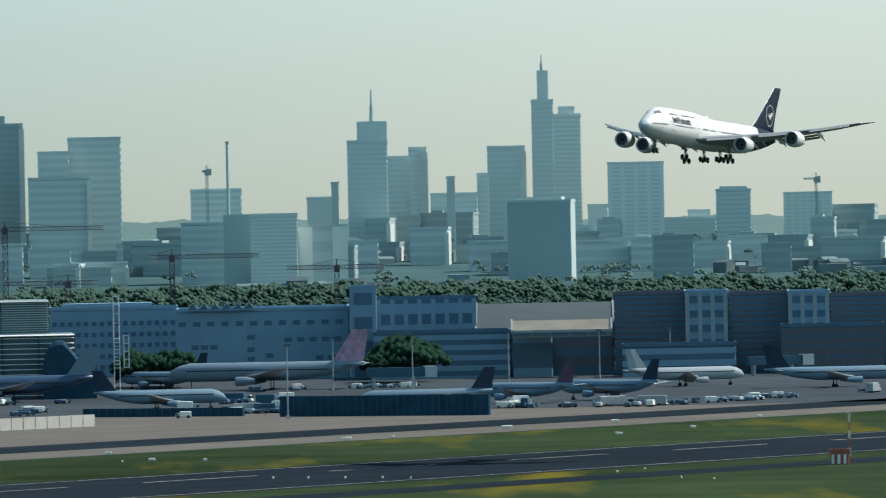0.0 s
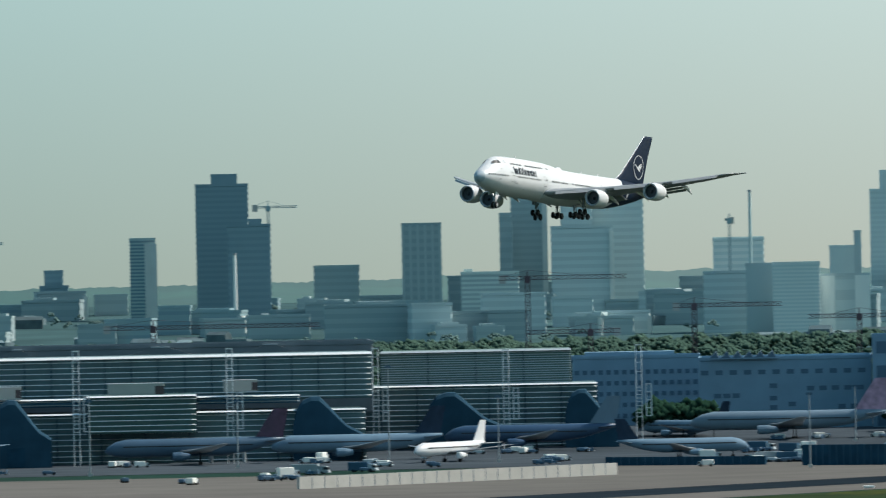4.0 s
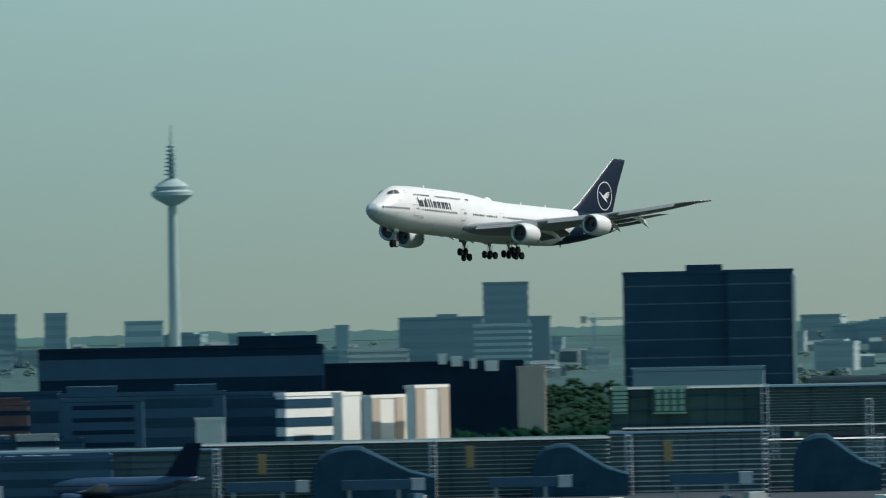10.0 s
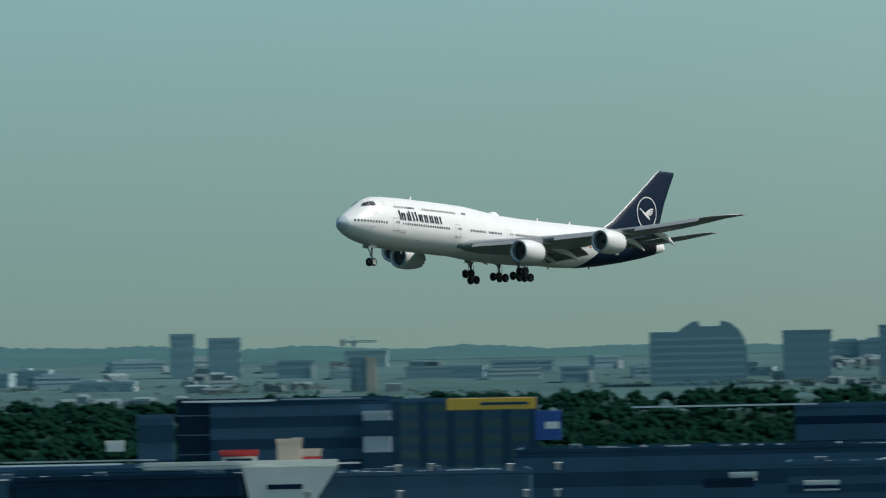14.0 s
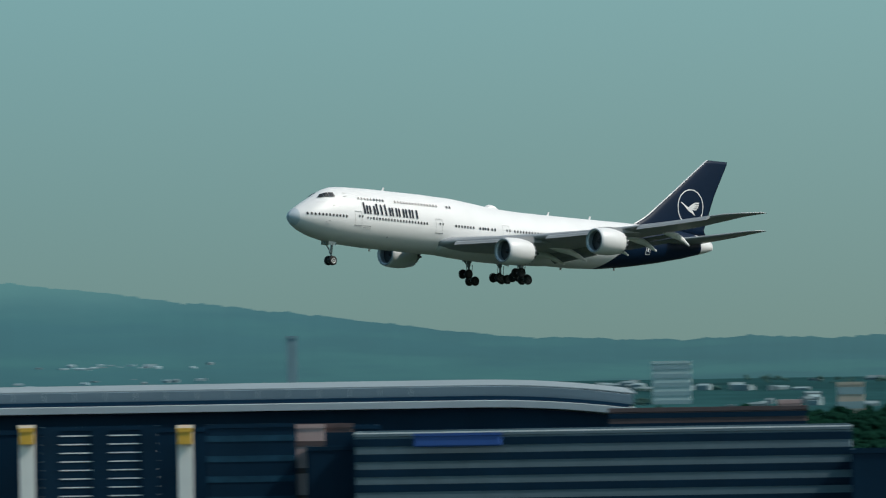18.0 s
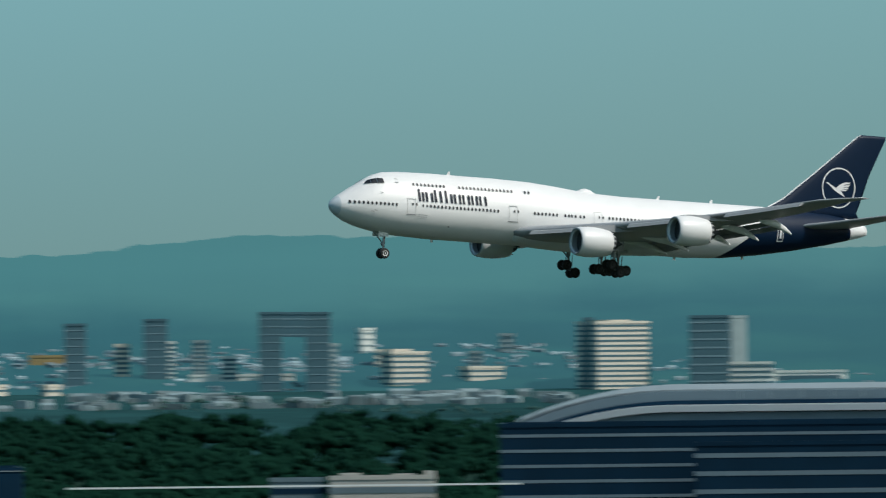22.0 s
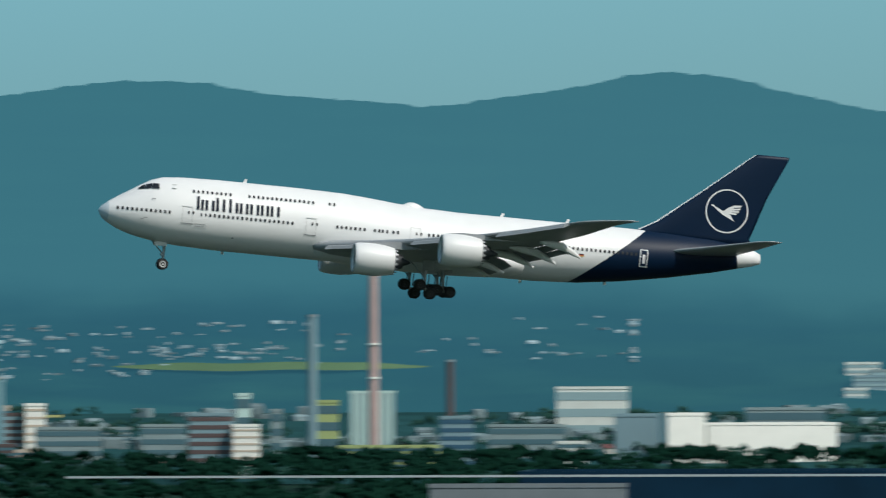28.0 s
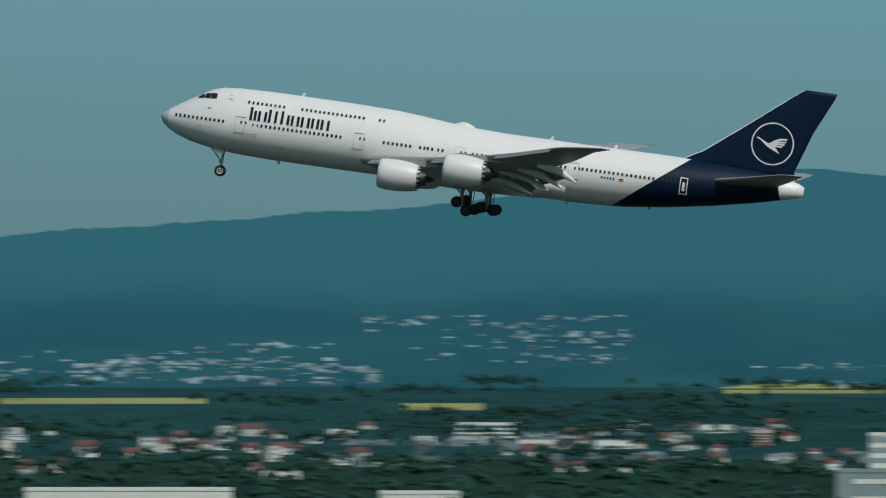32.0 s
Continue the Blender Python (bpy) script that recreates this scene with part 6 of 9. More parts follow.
strip("taxiway", 2179, 2217, 0.060, M["asphalt"], "narrow dark asphalt taxiway in the grass", "taxiway")
strip("apron", 2672, 3202, 0.050, M["apron"], "wide pale concrete apron", "apron")
strip("taxiway", 2742, 2816, 0.090, M["asphalt"], "dark asphalt taxi lane on the apron", "taxiway")
sheet("apron_ground", 3.2, 33.0, [2720, 2800, 2930], 0.07, M["apron"], "grey concrete apron ground before the terminals", "apron")
# darker sheet in place of the shade between jets and terminals
sheet("apron_ground", -3.5, 33.0, [2985, 3050, 3300, 3650], 0.09, M["stand"], "apron ground among the terminals, darkened for shade", "apron")
dashes("centre_line", 2388, 1.2, 45, 75, -2600, 2300, 0.10)
dashes("edge_line", 2439, 0.9, 400, 401, -2600, 2300, 0.10)
dashes("edge_line", 2274, 0.9, 400, 401, -2600, 2300, 0.10)
wall_run("blast_fence", (3.565, 2760), (1.878, 2862), 3.2, 0.8, "concrete", "long white concrete jet blast fence", "fence", 26)
for az, d, w in ((1.573, 2471, 1.6), (1.290, 2458, 0.8), (0.538, 2646, 2.6), (0.291, 2655, 0.9), (-0.314, 2740, 2.8), (-0.890, 2786, 2.2), (-1.302, 2698, 1.4), (-0.908, 2640, 1.8), (-1.655, 2806, 1.2), (1.803, 2541, 1.6)):
    sign_board(az, d, w, 0.65, 0.1, "white_wall", "small white taxiway guidance sign in the grass", dep=0.5)
for az, d in ((0.932, 2290), (0.745, 2284), (0.548, 2281), (0.351, 2275), (0.201, 2268), (1.730, 2461), (-0.894, 2285), (-1.041, 2304), (-1.409, 2215), (-1.234, 2231)):
    runway_light(az, d)
hut = block("equipment_hut", -2.076, 2320, 4.0, 2.4, "hut_red", "small red and white equipment hut on the grass", dep=3, base=0)
for x in (-1.45, -0.15, 1.15):
    bm = bmesh.new()
    add_box(bm, x - .3, x + .3, -.08, .02, .15, 2.2)
    part("white_panel", bm, M["white_wall"], hut)
approach_mast(-2.131, 2322, 11)
light_mast(0.846, 2906, 20.1)
light_mast(0.603, 3284, 17.0)
light_mast(0.180, 3285, 17.2)
light_mast(-0.330, 3329, 17.3)
light_mast(-0.813, 3376, 16.4)
light_mast(-1.189, 3421, 15.9)
light_mast(-1.657, 3482, 15.5)
light_mast(-2.098, 3504, 13.8)
light_mast(3.883, 3056, 19.2)
light_mast(2.497, 3062, 18.9)
light_mast(3.079, 3061, 28.0)
light_mast(5.219, 2976, 17.9)
light_mast(4.667, 2978, 21.0)
light_mast(6.085, 3054, 17.6)
office = block("office_building", 1.761, 3560, 42.1, 23.8, "shade_blue", "long blue-grey airport office block with window rows", dep=30, caps=[(-0.4, 0.3, 2)])
pane = box_mesh("window", M["shade_navy"], -.75, .75, -.14, .1, 0, 1.5)
for row in range(5):
    for col in range(16):
        shared("window", pane, office, pose(-19.5 + 2.6 * col, 0, 5.0 + 3.6 * row))
block("cargo_building", 0.969, 3480, 55.7, 23.3, "shade_blue", "large blue-grey cargo hall with small windows", dep=60)
hall = bpy.data.objects["cargo_building"]
win = box_mesh("window", M["shade_navy"], -1.2, 1.2, -.12, .1, 0, 1.5)
for k in range(12):
    shared("window", win, hall, pose(-26 + k * 4.6, 0, 19.5))
for k, (x, z) in enumerate(((-22, 12), (-19, 12), (-16, 12), (-4, 15), (-4, 11), (-4, 8), (2, 9), (8, 14), (12, 14), (16, 14), (20, 14), (24, 14), (18, 8), (22, 8))):
    shared("window", win, hall, pose(x, 0, z))
for az in (1.345, 1.285, 1.225, 1.165, 1.105, 1.045):
    bm = bmesh.new()
    add_loft(bm, [[(-1.75, y, 0), (1.75, y, 0), (0.5, y, 2.5)] for y in (0, 18)])
    light = thing("roof_light", bm, M["shade_navy"], spot(az, 3478, 23.7), "dark saw-tooth roof light on a cargo hall", "roof light", "saw-tooth roof lights")
    bm = bmesh.new()
    add_box(bm, -1.9, 1.9, -.12, .1, -.1, .25)
    part("sill", bm, M["shade_blue"], light)
block("stair_tower", 0.436, 3470, 8.7, 30.0, "shade_blue", "blue-grey stair tower with dark windows", dep=20, bands=4, band='shade_navy', gap=1.5)
block("office_building", 0.101, 3480, 32.1, 25.9, "shade_navy", "dark glazed office block with a grid frame", bands=4, band='shade_blue', ribs=7, rib='shade_blue', dep=30)
block("office_building", 0.021, 3440, 43.2, 15.4, "shade_navy", "low dark glazed office front", bands=5, band='shade_blue', dep=30)
block("hangar_annex", -0.459, 3440, 12.6, 14.8, "shade_blue", "annex with a pale flat roof", dep=18, bands=1, band='shade_navy')
block("hangar_annex", -0.723, 3455, 20.3, 16.6, "shade_brown", "brown clad hangar annex beside the apron", dep=40, bands=3, band='shade_navy')
block("office_building", -1.084, 3450, 22.7, 26.4, "shade_brown", "dark brown slatted office block", bands=15, band='shade_navy', dep=40)
block("office_building", -1.658, 3450, 19.3, 25.7, "shade_brown", "dark brown slatted office block", bands=15, band='shade_navy', dep=40)
block("office_building", -2.419, 3450, 46.0, 24.7, "shade_brown", "dark brown slatted office block", bands=15, band='shade_navy', dep=40)
block("office_building", -1.385, 3440, 13.5, 26.5, "shade_blue", "glass stair block with a light frame", bands=6, band='shade_navy', ribs=3, rib='steel', dep=40, gap=0.8)
block("office_building", -1.928, 3440, 13.1, 25.8, "shade_blue", "glass stair block with a light frame", bands=6, band='shade_navy', ribs=3, rib='steel', dep=40, gap=0.8)
block("office_building", -2.049, 3420, 32.2, 15.5, "shade_navy", "lower dark gridded office block", bands=5, band='shade_brown', ribs=12, rib='shade_brown', dep=20)
block("office_building", -1.237, 3410, 35.7, 10.3, "shade_navy", "low dark office front behind the parked jets", bands=3, band='shade_blue', dep=20)
forest("tree_group", 0.08, 0.38, 3390, 3415, 26, "green trees beside the apron offices", 31, (8, 17), "leaf_shade", 22)
forest("tree_group", 1.40, 1.70, 3390, 3415, 26, "green trees beside the apron offices", 32, (6, 14), "leaf_shade", 22)
terminal(3.164, 6.564, 3190, 17.3, 30.9, 8, "long glazed terminal front with pale horizontal louvres", thick=0.2, bar='louvre', posts=24, wall='terminal_glass', eave=0.75)
terminal(2.105, 3.118, 3320, 18.3, 29.5, 15, "green glazed terminal wing with fine louvres", posts=4, eave=0.5, rim="silver", thick=0.2, wall="wing_glass", bar="silver", reach=0.3)
terminal(6.629, 7.867, 3190, 16.7, 30.0, 15, "green glazed terminal wing with fine louvres", posts=5, eave=0.5, rim="navy_grey", thick=0.16)
block("terminal_roof", 4.871, 3260, 195.3, 32.8, "roof_grey", "low grey terminal roof behind the eave", base=12, dep=60)
block("terminal_roof", 7.139, 3260, 57.2, 30.6, "roof_grey", "low grey terminal roof behind the eave", base=12, dep=60)
terminal(7.870, 8.686, 3195, 17.4, 30.1, 3, "dark glazed terminal hall with a clear corner", posts=8, wall="green_glass", bar="navy_grey", eave=0.5, rim="steel")
terminal(3.550, 6.560, 3165, 16.7, 19.0, 2, "long pale terminal canopy edge", thick=0.2, bar="silver", wall="navy_grey", dep=30, eave=0.35)
terminal(6.560, 8.623, 3165, 16.7, 18.6, 3, "long thin terminal canopy edge", thick=0.14, bar="steel", wall="green_glass", dep=30, eave=0.3, rim="steel")
terminal(3.200, 7.884, 3150, -1.7, 14.8, 10, "low louvred terminal concourse above the apron", thick=0.2, bar='louvre', wall='terminal_glass', posts=20, eave=0.35)
terminal(1.970, 3.500, 3290, 0.0, 19.3, 12, "low louvred terminal concourse above the apron", thick=0.22, bar='louvre', wall='terminal_glass', posts=8, eave=0.35)
terminal(7.857, 8.697, 3140, -0.3, 17.8, 12, "low louvred terminal concourse above the apron", eave=0.5, rim='navy_grey', thick=0.3, bar='silver', wall='terminal_glass', posts=6)
terminal(8.692, 10.947, 3130, -1.3, 16.7, 14, "low louvred terminal concourse above the apron", eave=0.5, rim='steel', thick=0.22, bar='steel', posts=8)
terminal(10.750, 12.714, 3125, -0.6, 15.7, 8, "low louvred terminal concourse above the apron", eave=0.5, rim='navy_grey', thick=0.3, bar='navy_grey', wall='terminal_glass', posts=8)
terminal(4.097, 4.679, 3135, 9.0, 20.0, 7, "green glazed gate block with a white frame", thick=0.2, bar='louvre', posts=1, eave=0.4)
gate_hall(6.789, 3105, 18.1, 17.3, base=0.0)
gate_hall(5.829, 3112, 18.1, 18.0)
gate_hall(5.058, 3112, 13.2, 19.6)
gate_hall(3.444, 3140, 15.8, 18.5, dep=16)
gate_hall(2.724, 3262, 17.7, 17.3, dep=24)
gate_hall(2.031, 3262, 12.7, 17.5, dep=24)
gate_hall(7.542, 3105, 19.8, 16.5, base=0.0)
gate_hall(10.018, 3105, 27.7, 15.6, base=0.0)
gate_hall(8.908, 3105, 21.7, 15.2, base=0.0)
roof_box(6.460, 3160, 10.3, 3.3, 19.2)
roof_box(5.775, 3160, 10.8, 3.3, 19.4)
roof_box(5.119, 3160, 10.3, 3.6, 19.3)
roof_box(4.417, 3160, 16.5, 3.6, 19.6)
roof_box(3.862, 3160, 9.9, 3.3, 20.3)
roof_box(3.262, 3294, 10.3, 3.6, 18.9)
roof_box(5.504, 3160, 9.1, 3.6, 12.0)
lattice_tower(6.414, 3120, 33.5)
lattice_tower(5.529, 3120, 33.7)
lattice_tower(4.734, 3120, 33.3)
lattice_tower(3.919, 3120, 33.2)
lattice_tower(3.145, 3256, 31.2)
lattice_tower(2.452, 3256, 30.0)
lattice_tower(1.747, 3256, 30.8)
lattice_tower(7.867, 3120, 31.0)
lattice_tower(7.314, 3120, 26.3)
lattice_tower(8.592, 3120, 17.1)
lattice_tower(9.633, 3120, 16.6)
lattice_tower(10.783, 3120, 15.4)
block("office_podium", 8.215, 3420, 41.7, 33.3, "tower_dark", "blue podium of a glass office building", base=10, dep=30)
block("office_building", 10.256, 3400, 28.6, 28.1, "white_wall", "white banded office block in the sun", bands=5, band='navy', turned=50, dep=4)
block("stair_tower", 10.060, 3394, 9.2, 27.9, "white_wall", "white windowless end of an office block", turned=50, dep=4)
# left side of the white office block, its shade painted blue-grey
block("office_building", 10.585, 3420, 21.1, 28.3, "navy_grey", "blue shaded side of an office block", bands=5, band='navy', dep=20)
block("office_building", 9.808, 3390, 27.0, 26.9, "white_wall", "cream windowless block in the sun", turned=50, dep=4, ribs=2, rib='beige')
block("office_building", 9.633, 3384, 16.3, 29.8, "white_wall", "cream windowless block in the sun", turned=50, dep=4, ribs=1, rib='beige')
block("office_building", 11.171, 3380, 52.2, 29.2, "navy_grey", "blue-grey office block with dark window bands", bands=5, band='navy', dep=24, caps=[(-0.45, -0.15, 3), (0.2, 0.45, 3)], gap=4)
block("office_building", 11.883, 3440, 34.2, 29.5, "navy", "dark blue office block behind a concourse", bands=4, band='navy_grey', dep=24)
block("plant_room", 11.731, 3300, 13.0, 16.7, "white_wall", "low white plant room on a roof", base=10, bands=2, band='navy', dep=10)
block("stair_tower", 9.101, 3580, 9.4, 33.6, "beige", "grey-beige stair tower with small windows", dep=12)
forest("tree_group", 8.56, 9.52, 3480, 3600, 60, "green trees between airport offices", 33, (10, 16))
block("cargo_building", 13.696, 3300, 57.0, 28.5, "navy_grey", "long blue cargo building with dark window bands", bands=2, band='deep_navy', fill=0.33, base=13.6, dep=40)
block("office_building", 13.091, 3294, 12.2, 28.5, "town_white", "white banded end of a cargo building", bands=2, band='deep_navy', fill=0.42, base=15.0, dep=30)
block("stair_tower", 12.864, 3290, 12.4, 26.6, "deep_navy", "dark glass stair block of a cargo building", dep=30)
block("office_building", 12.572, 3300, 20.6, 28.3, "navy_grey", "blue office wing of a cargo building", bands=1, band='deep_navy', fill=0.3, base=17.6, dep=30)
block("office_building", 12.206, 3320, 21.9, 24.0, "brown", "brown-grey low annex on a roof", bands=2, band='navy_grey', dep=20)
block("office_building", 15.944, 3350, 45.6, 32.0, "navy_grey", "grey-green glass office building under a yellow sign", bands=7, band='green_glass', ribs=5, rib='navy', dep=30)
block("office_building", 16.811, 3350, 56.5, 33.0, "navy", "dark glass office building with pale corner", bands=5, band='navy_grey', dep=30)
block("office_building", 16.410, 3340, 8.7, 28.6, "silver", "pale glass corner of an office building", bands=3, band='navy', dep=10)
sign_board(15.803, 3330, 27.4, 3.6, 29.4, "yellow", "long yellow sign board on an office roof")
sign_board(15.501, 3335, 8.0, 9.1, 19.6, "blue_sign", "square blue sign board beside an office roof")
block("cargo_building", 17.437, 3040, 195.7, 14.2, "navy_grey", "long low cargo hall with a pale roof edge", base=0, dep=60)
block("cargo_building", 13.580, 3200, 234.5, 17.6, "navy", "long dark blue cargo hall front", base=0, dep=60, bands=2, band='navy_grey')
block("cargo_building", 12.787, 3080, 156.4, 14.3, "navy_grey", "low blue-grey cargo hall", base=0, dep=40, bands=3, band='navy')
bm = bmesh.new()
add_loft(bm, [[(-11.5, y, 0), (7.5, y, 0), (13.5, y, 9.2), (-13.5, y, 9.2)] for y in (0, 16)])
ramp = thing("loading_ramp", bm, M["town_white"], spot(16.877, 3030, 8.1), "white concrete loading ramp with a slanted end", "building")
bm = bmesh.new()
add_box(bm, -6.5, 3.5, -.1, .2, 2.8, 4.2)
part("loading_slot", bm, M["deep_navy"], ramp)
block("kiosk", 17.144, 3045, 9.7, 20.5, "town_white", "small white kiosk with a red roof edge", base=17.3, dep=8, bands=1, band='deep_navy', fill=0.4, gap=1.2)
block("kiosk", 16.877, 3046, 7.0, 23.9, "beige", "cream plant house among cargo sheds", base=17.3, dep=8, caps=[(0.1, 0.5, 1.2)])
block("office_building", 17.584, 3200, 10.9, 30.0, "navy_grey", "small frame office with pale sill", bands=3, band='navy', dep=14)
block("cargo_building", 18.497, 3080, 88.7, 16.8, "navy_grey", "low cargo shed with bright roof edge", base=0, dep=40, bands=1, band='silver')
block("office_building", 21.564, 3250, 17.9, 31.4, "navy_grey", "blue-grey block at the edge of a wood", dep=20)
block("office_building", 21.211, 3255, 23.2, 33.4, "navy", "dark block at the edge of a wood", dep=20, bands=3, band='navy_grey')
block("office_building", 20.835, 3230, 20.3, 26.9, "concrete", "grey banded office block beside a wood", dep=20, bands=4, band='navy')
block("cargo_building", 19.703, 3060, 46.4, 16.3, "white_wall", "white patched low sheds", base=0, dep=14, bands=1, band='navy')
block("cargo_building", 20.333, 3062, 20.8, 15.8, "concrete", "low pale shed with parked trailers", base=0, dep=14)
block("plant_room", 19.919, 3070, 8.8, 19.4, "white_wall", "small white roof plant room", base=0, dep=8)
block("cargo_building", 18.158, 3080, 112.8, 16.1, "navy", "dark blue low shed with light roof edge", base=0, dep=20, bands=1, band='blue_sign')
long_roof(23.428, 35.393, 3150, 45.2, 28.854)
block("glazed_hall", 27.687, 3040, 34.2, 36.0, "deep_navy", "dark glazed station front with white louvre lines", base=14.2, bands=9, band='louvre', fill=0.14, ribs=2, rib='deep_navy', dep=30)
block("glazed_hall", 26.278, 3040, 32.6, 34.8, "deep_navy", "dark glazed station front with white louvre lines", base=13.0, bands=9, band='louvre', fill=0.14, ribs=2, rib='deep_navy', dep=30)
block("glazed_hall", 29.659, 3040, 39.8, 37.6, "deep_navy", "dark glazed station front with white louvre lines", base=15.8, bands=9, band='louvre', fill=0.14, ribs=2, rib='deep_navy', dep=30)
block("glazed_hall", 27.012, 3040, 13.5, 35.4, "deep_navy", "dark glazed station front with white louvre lines", base=13.6, bands=9, band='louvre', fill=0.14, ribs=2, rib='deep_navy', dep=30)
block("station_pylon", 28.084, 3030, 4.4, 36.8, "white_wall", "white entrance pylon with a yellow head", base=14.6, dep=6, group='station pylons')
block("station_pylon", 27.224, 3030, 4.4, 36.1, "white_wall", "white entrance pylon with a yellow head", base=13.9, dep=6, group='station pylons')
block("station_pylon", 26.666, 3030, 4.4, 35.7, "white_wall", "white entrance pylon with a yellow head", base=13.5, dep=6, group='station pylons')
block("station_pylon", 25.826, 3030, 4.4, 35.0, "white_wall", "white entrance pylon with a yellow head", base=12.8, dep=6, group='station pylons')
block("sign_box", 28.085, 3028, 4.1, 36.1, "yellow", "yellow box head of an entrance pylon", base=32.4, dep=8, group='station pylons')
block("sign_box", 27.224, 3028, 4.1, 35.4, "yellow", "yellow box head of an entrance pylon", base=31.7, dep=8, group='station pylons')
block("sign_box", 26.666, 3028, 4.1, 34.9, "yellow", "yellow box head of an entrance pylon", base=31.2, dep=8, group='station pylons')
block("sign_box", 25.827, 3028, 4.1, 34.2, "yellow", "yellow box head of an entrance pylon", base=30.5, dep=8, group='station pylons')
block("station_hall", 27.635, 3090, 307.3, 33.6, "deep_navy", "long dark recessed base of the station", base=13.4, dep=30)
block("station_block", 28.813, 3035, 26.2, 33.4, "deep_navy", "dark glass block with a pale lower corner", base=15.2, bands=4, band='navy_grey', dep=20)
block("office_building", 25.086, 3050, 16.0, 34.5, "brown", "rosy brown office block", base=11.8, dep=20, bands=3, band='deep_navy')
block("car_park", 25.027, 3010, 15.8, 28.5, "deep_navy", "dark end of a car park", base=12.4, dep=40)
block("car_park", 23.608, 2990, 137.7, 32.3, "car_grey", "long car park with grey concrete bands", base=11.2, bands=5, band='deep_navy', dep=60)
block("sign", 24.380, 2985, 24.2, 32.3, "blue_sign", "dark blue sign band on the car park", base=29.1, dep=1)
block("hangar", 21.663, 2960, 65.1, 25.8, "deep_navy", "dark round-roofed shed beside the car park", base=10.3, dep=40)
block("office_building", 21.113, 3060, 34.4, 33.4, "deep_navy", "dark glass office building", base=8.1, dep=40, bands=4, band='navy_grey')
block("hotel_wing", 30.627, 3030, 11.9, 33.9, "brown", "brown upright hotel wing in half shade", base=15.9, dep=24, bands=0, ribs=0, turned=12, group='brown hotel wings')
block("hotel_wing", 30.282, 3030, 13.5, 34.1, "brown", "brown upright hotel wing in half shade", base=15.7, dep=24, bands=0, ribs=0, turned=12, group='brown hotel wings')
block("hotel_wing", 29.982, 3030, 10.3, 33.4, "brown", "brown upright hotel wing in half shade", base=15.4, dep=24, bands=0, ribs=0, turned=12, group='brown hotel wings')
block("hotel_wing", 29.689, 3030, 9.5, 33.6, "brown", "brown upright hotel wing in half shade", base=15.2, dep=24, bands=0, ribs=0, turned=12, group='brown hotel wings')
block("hotel_wing", 29.390, 3030, 9.5, 32.9, "brown", "brown upright hotel wing in half shade", base=15.0, dep=24, bands=0, ribs=0, turned=12, group='brown hotel wings')
block("hotel_wing", 29.090, 3030, 11.1, 33.2, "brown", "brown upright hotel wing in half shade", base=14.8, dep=24, bands=0, ribs=0, turned=12, group='brown hotel wings')
slot = box_mesh("window", M["navy"], -1.6, 1.6, -.12, .1, 0, .7)
for ob in [o for o in bpy.data.objects if o.name.startswith("hotel_wing")]:
    for z in range(5):
        shared("window", slot, ob, pose(1.5, 0, 22 - 3.4 * z))
block("stair_tower", 30.970, 3025, 9.0, 30.2, "beige", "sunlit rounded beige stair tower", base=16.3, dep=10)
block("office_building", 31.338, 3020, 22.4, 28.3, "white_wall", "white banded office front in the sun", base=16.6, dep=20, bands=2, band='deep_navy')
block("office_building", 31.700, 3024, 15.8, 30.8, "brown", "brown and beige office wing", base=16.8, dep=20)
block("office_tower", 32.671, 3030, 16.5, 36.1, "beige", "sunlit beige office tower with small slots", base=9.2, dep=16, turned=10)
# left side of the beige tower, with brown for its shade
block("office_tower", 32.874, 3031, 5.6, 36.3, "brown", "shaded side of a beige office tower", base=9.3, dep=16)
block("office_building", 32.178, 3040, 36.6, 29.4, "deep_navy", "dark office front with white patches", base=8.7, dep=20, bands=3, band='navy_grey')
block("office_building", 32.170, 3020, 8.9, 25.6, "white_wall", "white banded office end", base=9.0, dep=10, bands=2, band='deep_navy')
block("glass_building", 34.193, 3070, 137.4, 35.5, "deep_navy", "rounded dark glass station end with floor bands", base=9.5, bands=6, band='roof_blue', fill=0.2, dep=60)
block("glass_building", 33.685, 3050, 80.6, 29.9, "deep_navy", "dark glazed front of the station", base=9.5, bands=4, band='roof_blue', fill=0.25, dep=10)
block("shed", 36.554, 2962, 14.7, 22.2, "car_grey", "low grey concrete shed beside the wood", base=17.2, dep=12, bands=1, band='deep_navy', fill=0.3)
block("shed", 36.101, 2960, 29.0, 22.6, "concrete", "low beige concrete sheds beside the wood", base=17.0, dep=10, bands=1, band='car_grey', fill=0.3, caps=[(-0.4, -0.2, 1.6), (0.1, 0.3, 1.3), (0.4, 0.5, 2.0)])
wall_run("railing", (37.776, 2955), (35.362, 2955), 0.5, 0.3, "louvre", "long pale metal railing along a roof edge", "railing", 0, 20.7)
block("cargo_hall", 39.783, 2950, 182.8, 26.0, "deep_navy", "long dark flat-roofed hall with a pale edge", base=11.1, dep=60)
wall_run("roof_edge", (41.558, 2948), (38.008, 2948), 0.25, 0.3, "steel", "thin pale metal roof edge on a hall", "roof edge", 0, 25.9)
block("cargo_hall", 51.627, 2940, 343.2, 29.4, "deep_navy", "long dark flat roof with a bright edge", base=16.3, dep=60)
wall_run("roof_edge", (48.283, 2938), (57.370, 2938), 0.6, 0.4, "silver", "thin bright metal roof edge on a hall", "roof edge", 0, 28.9)
dome(48.133, 2915, 17, 3.4, "shade_blue", "dull blue rounded roof of a hall", "domed_roof", base=20.1, drum=.1)
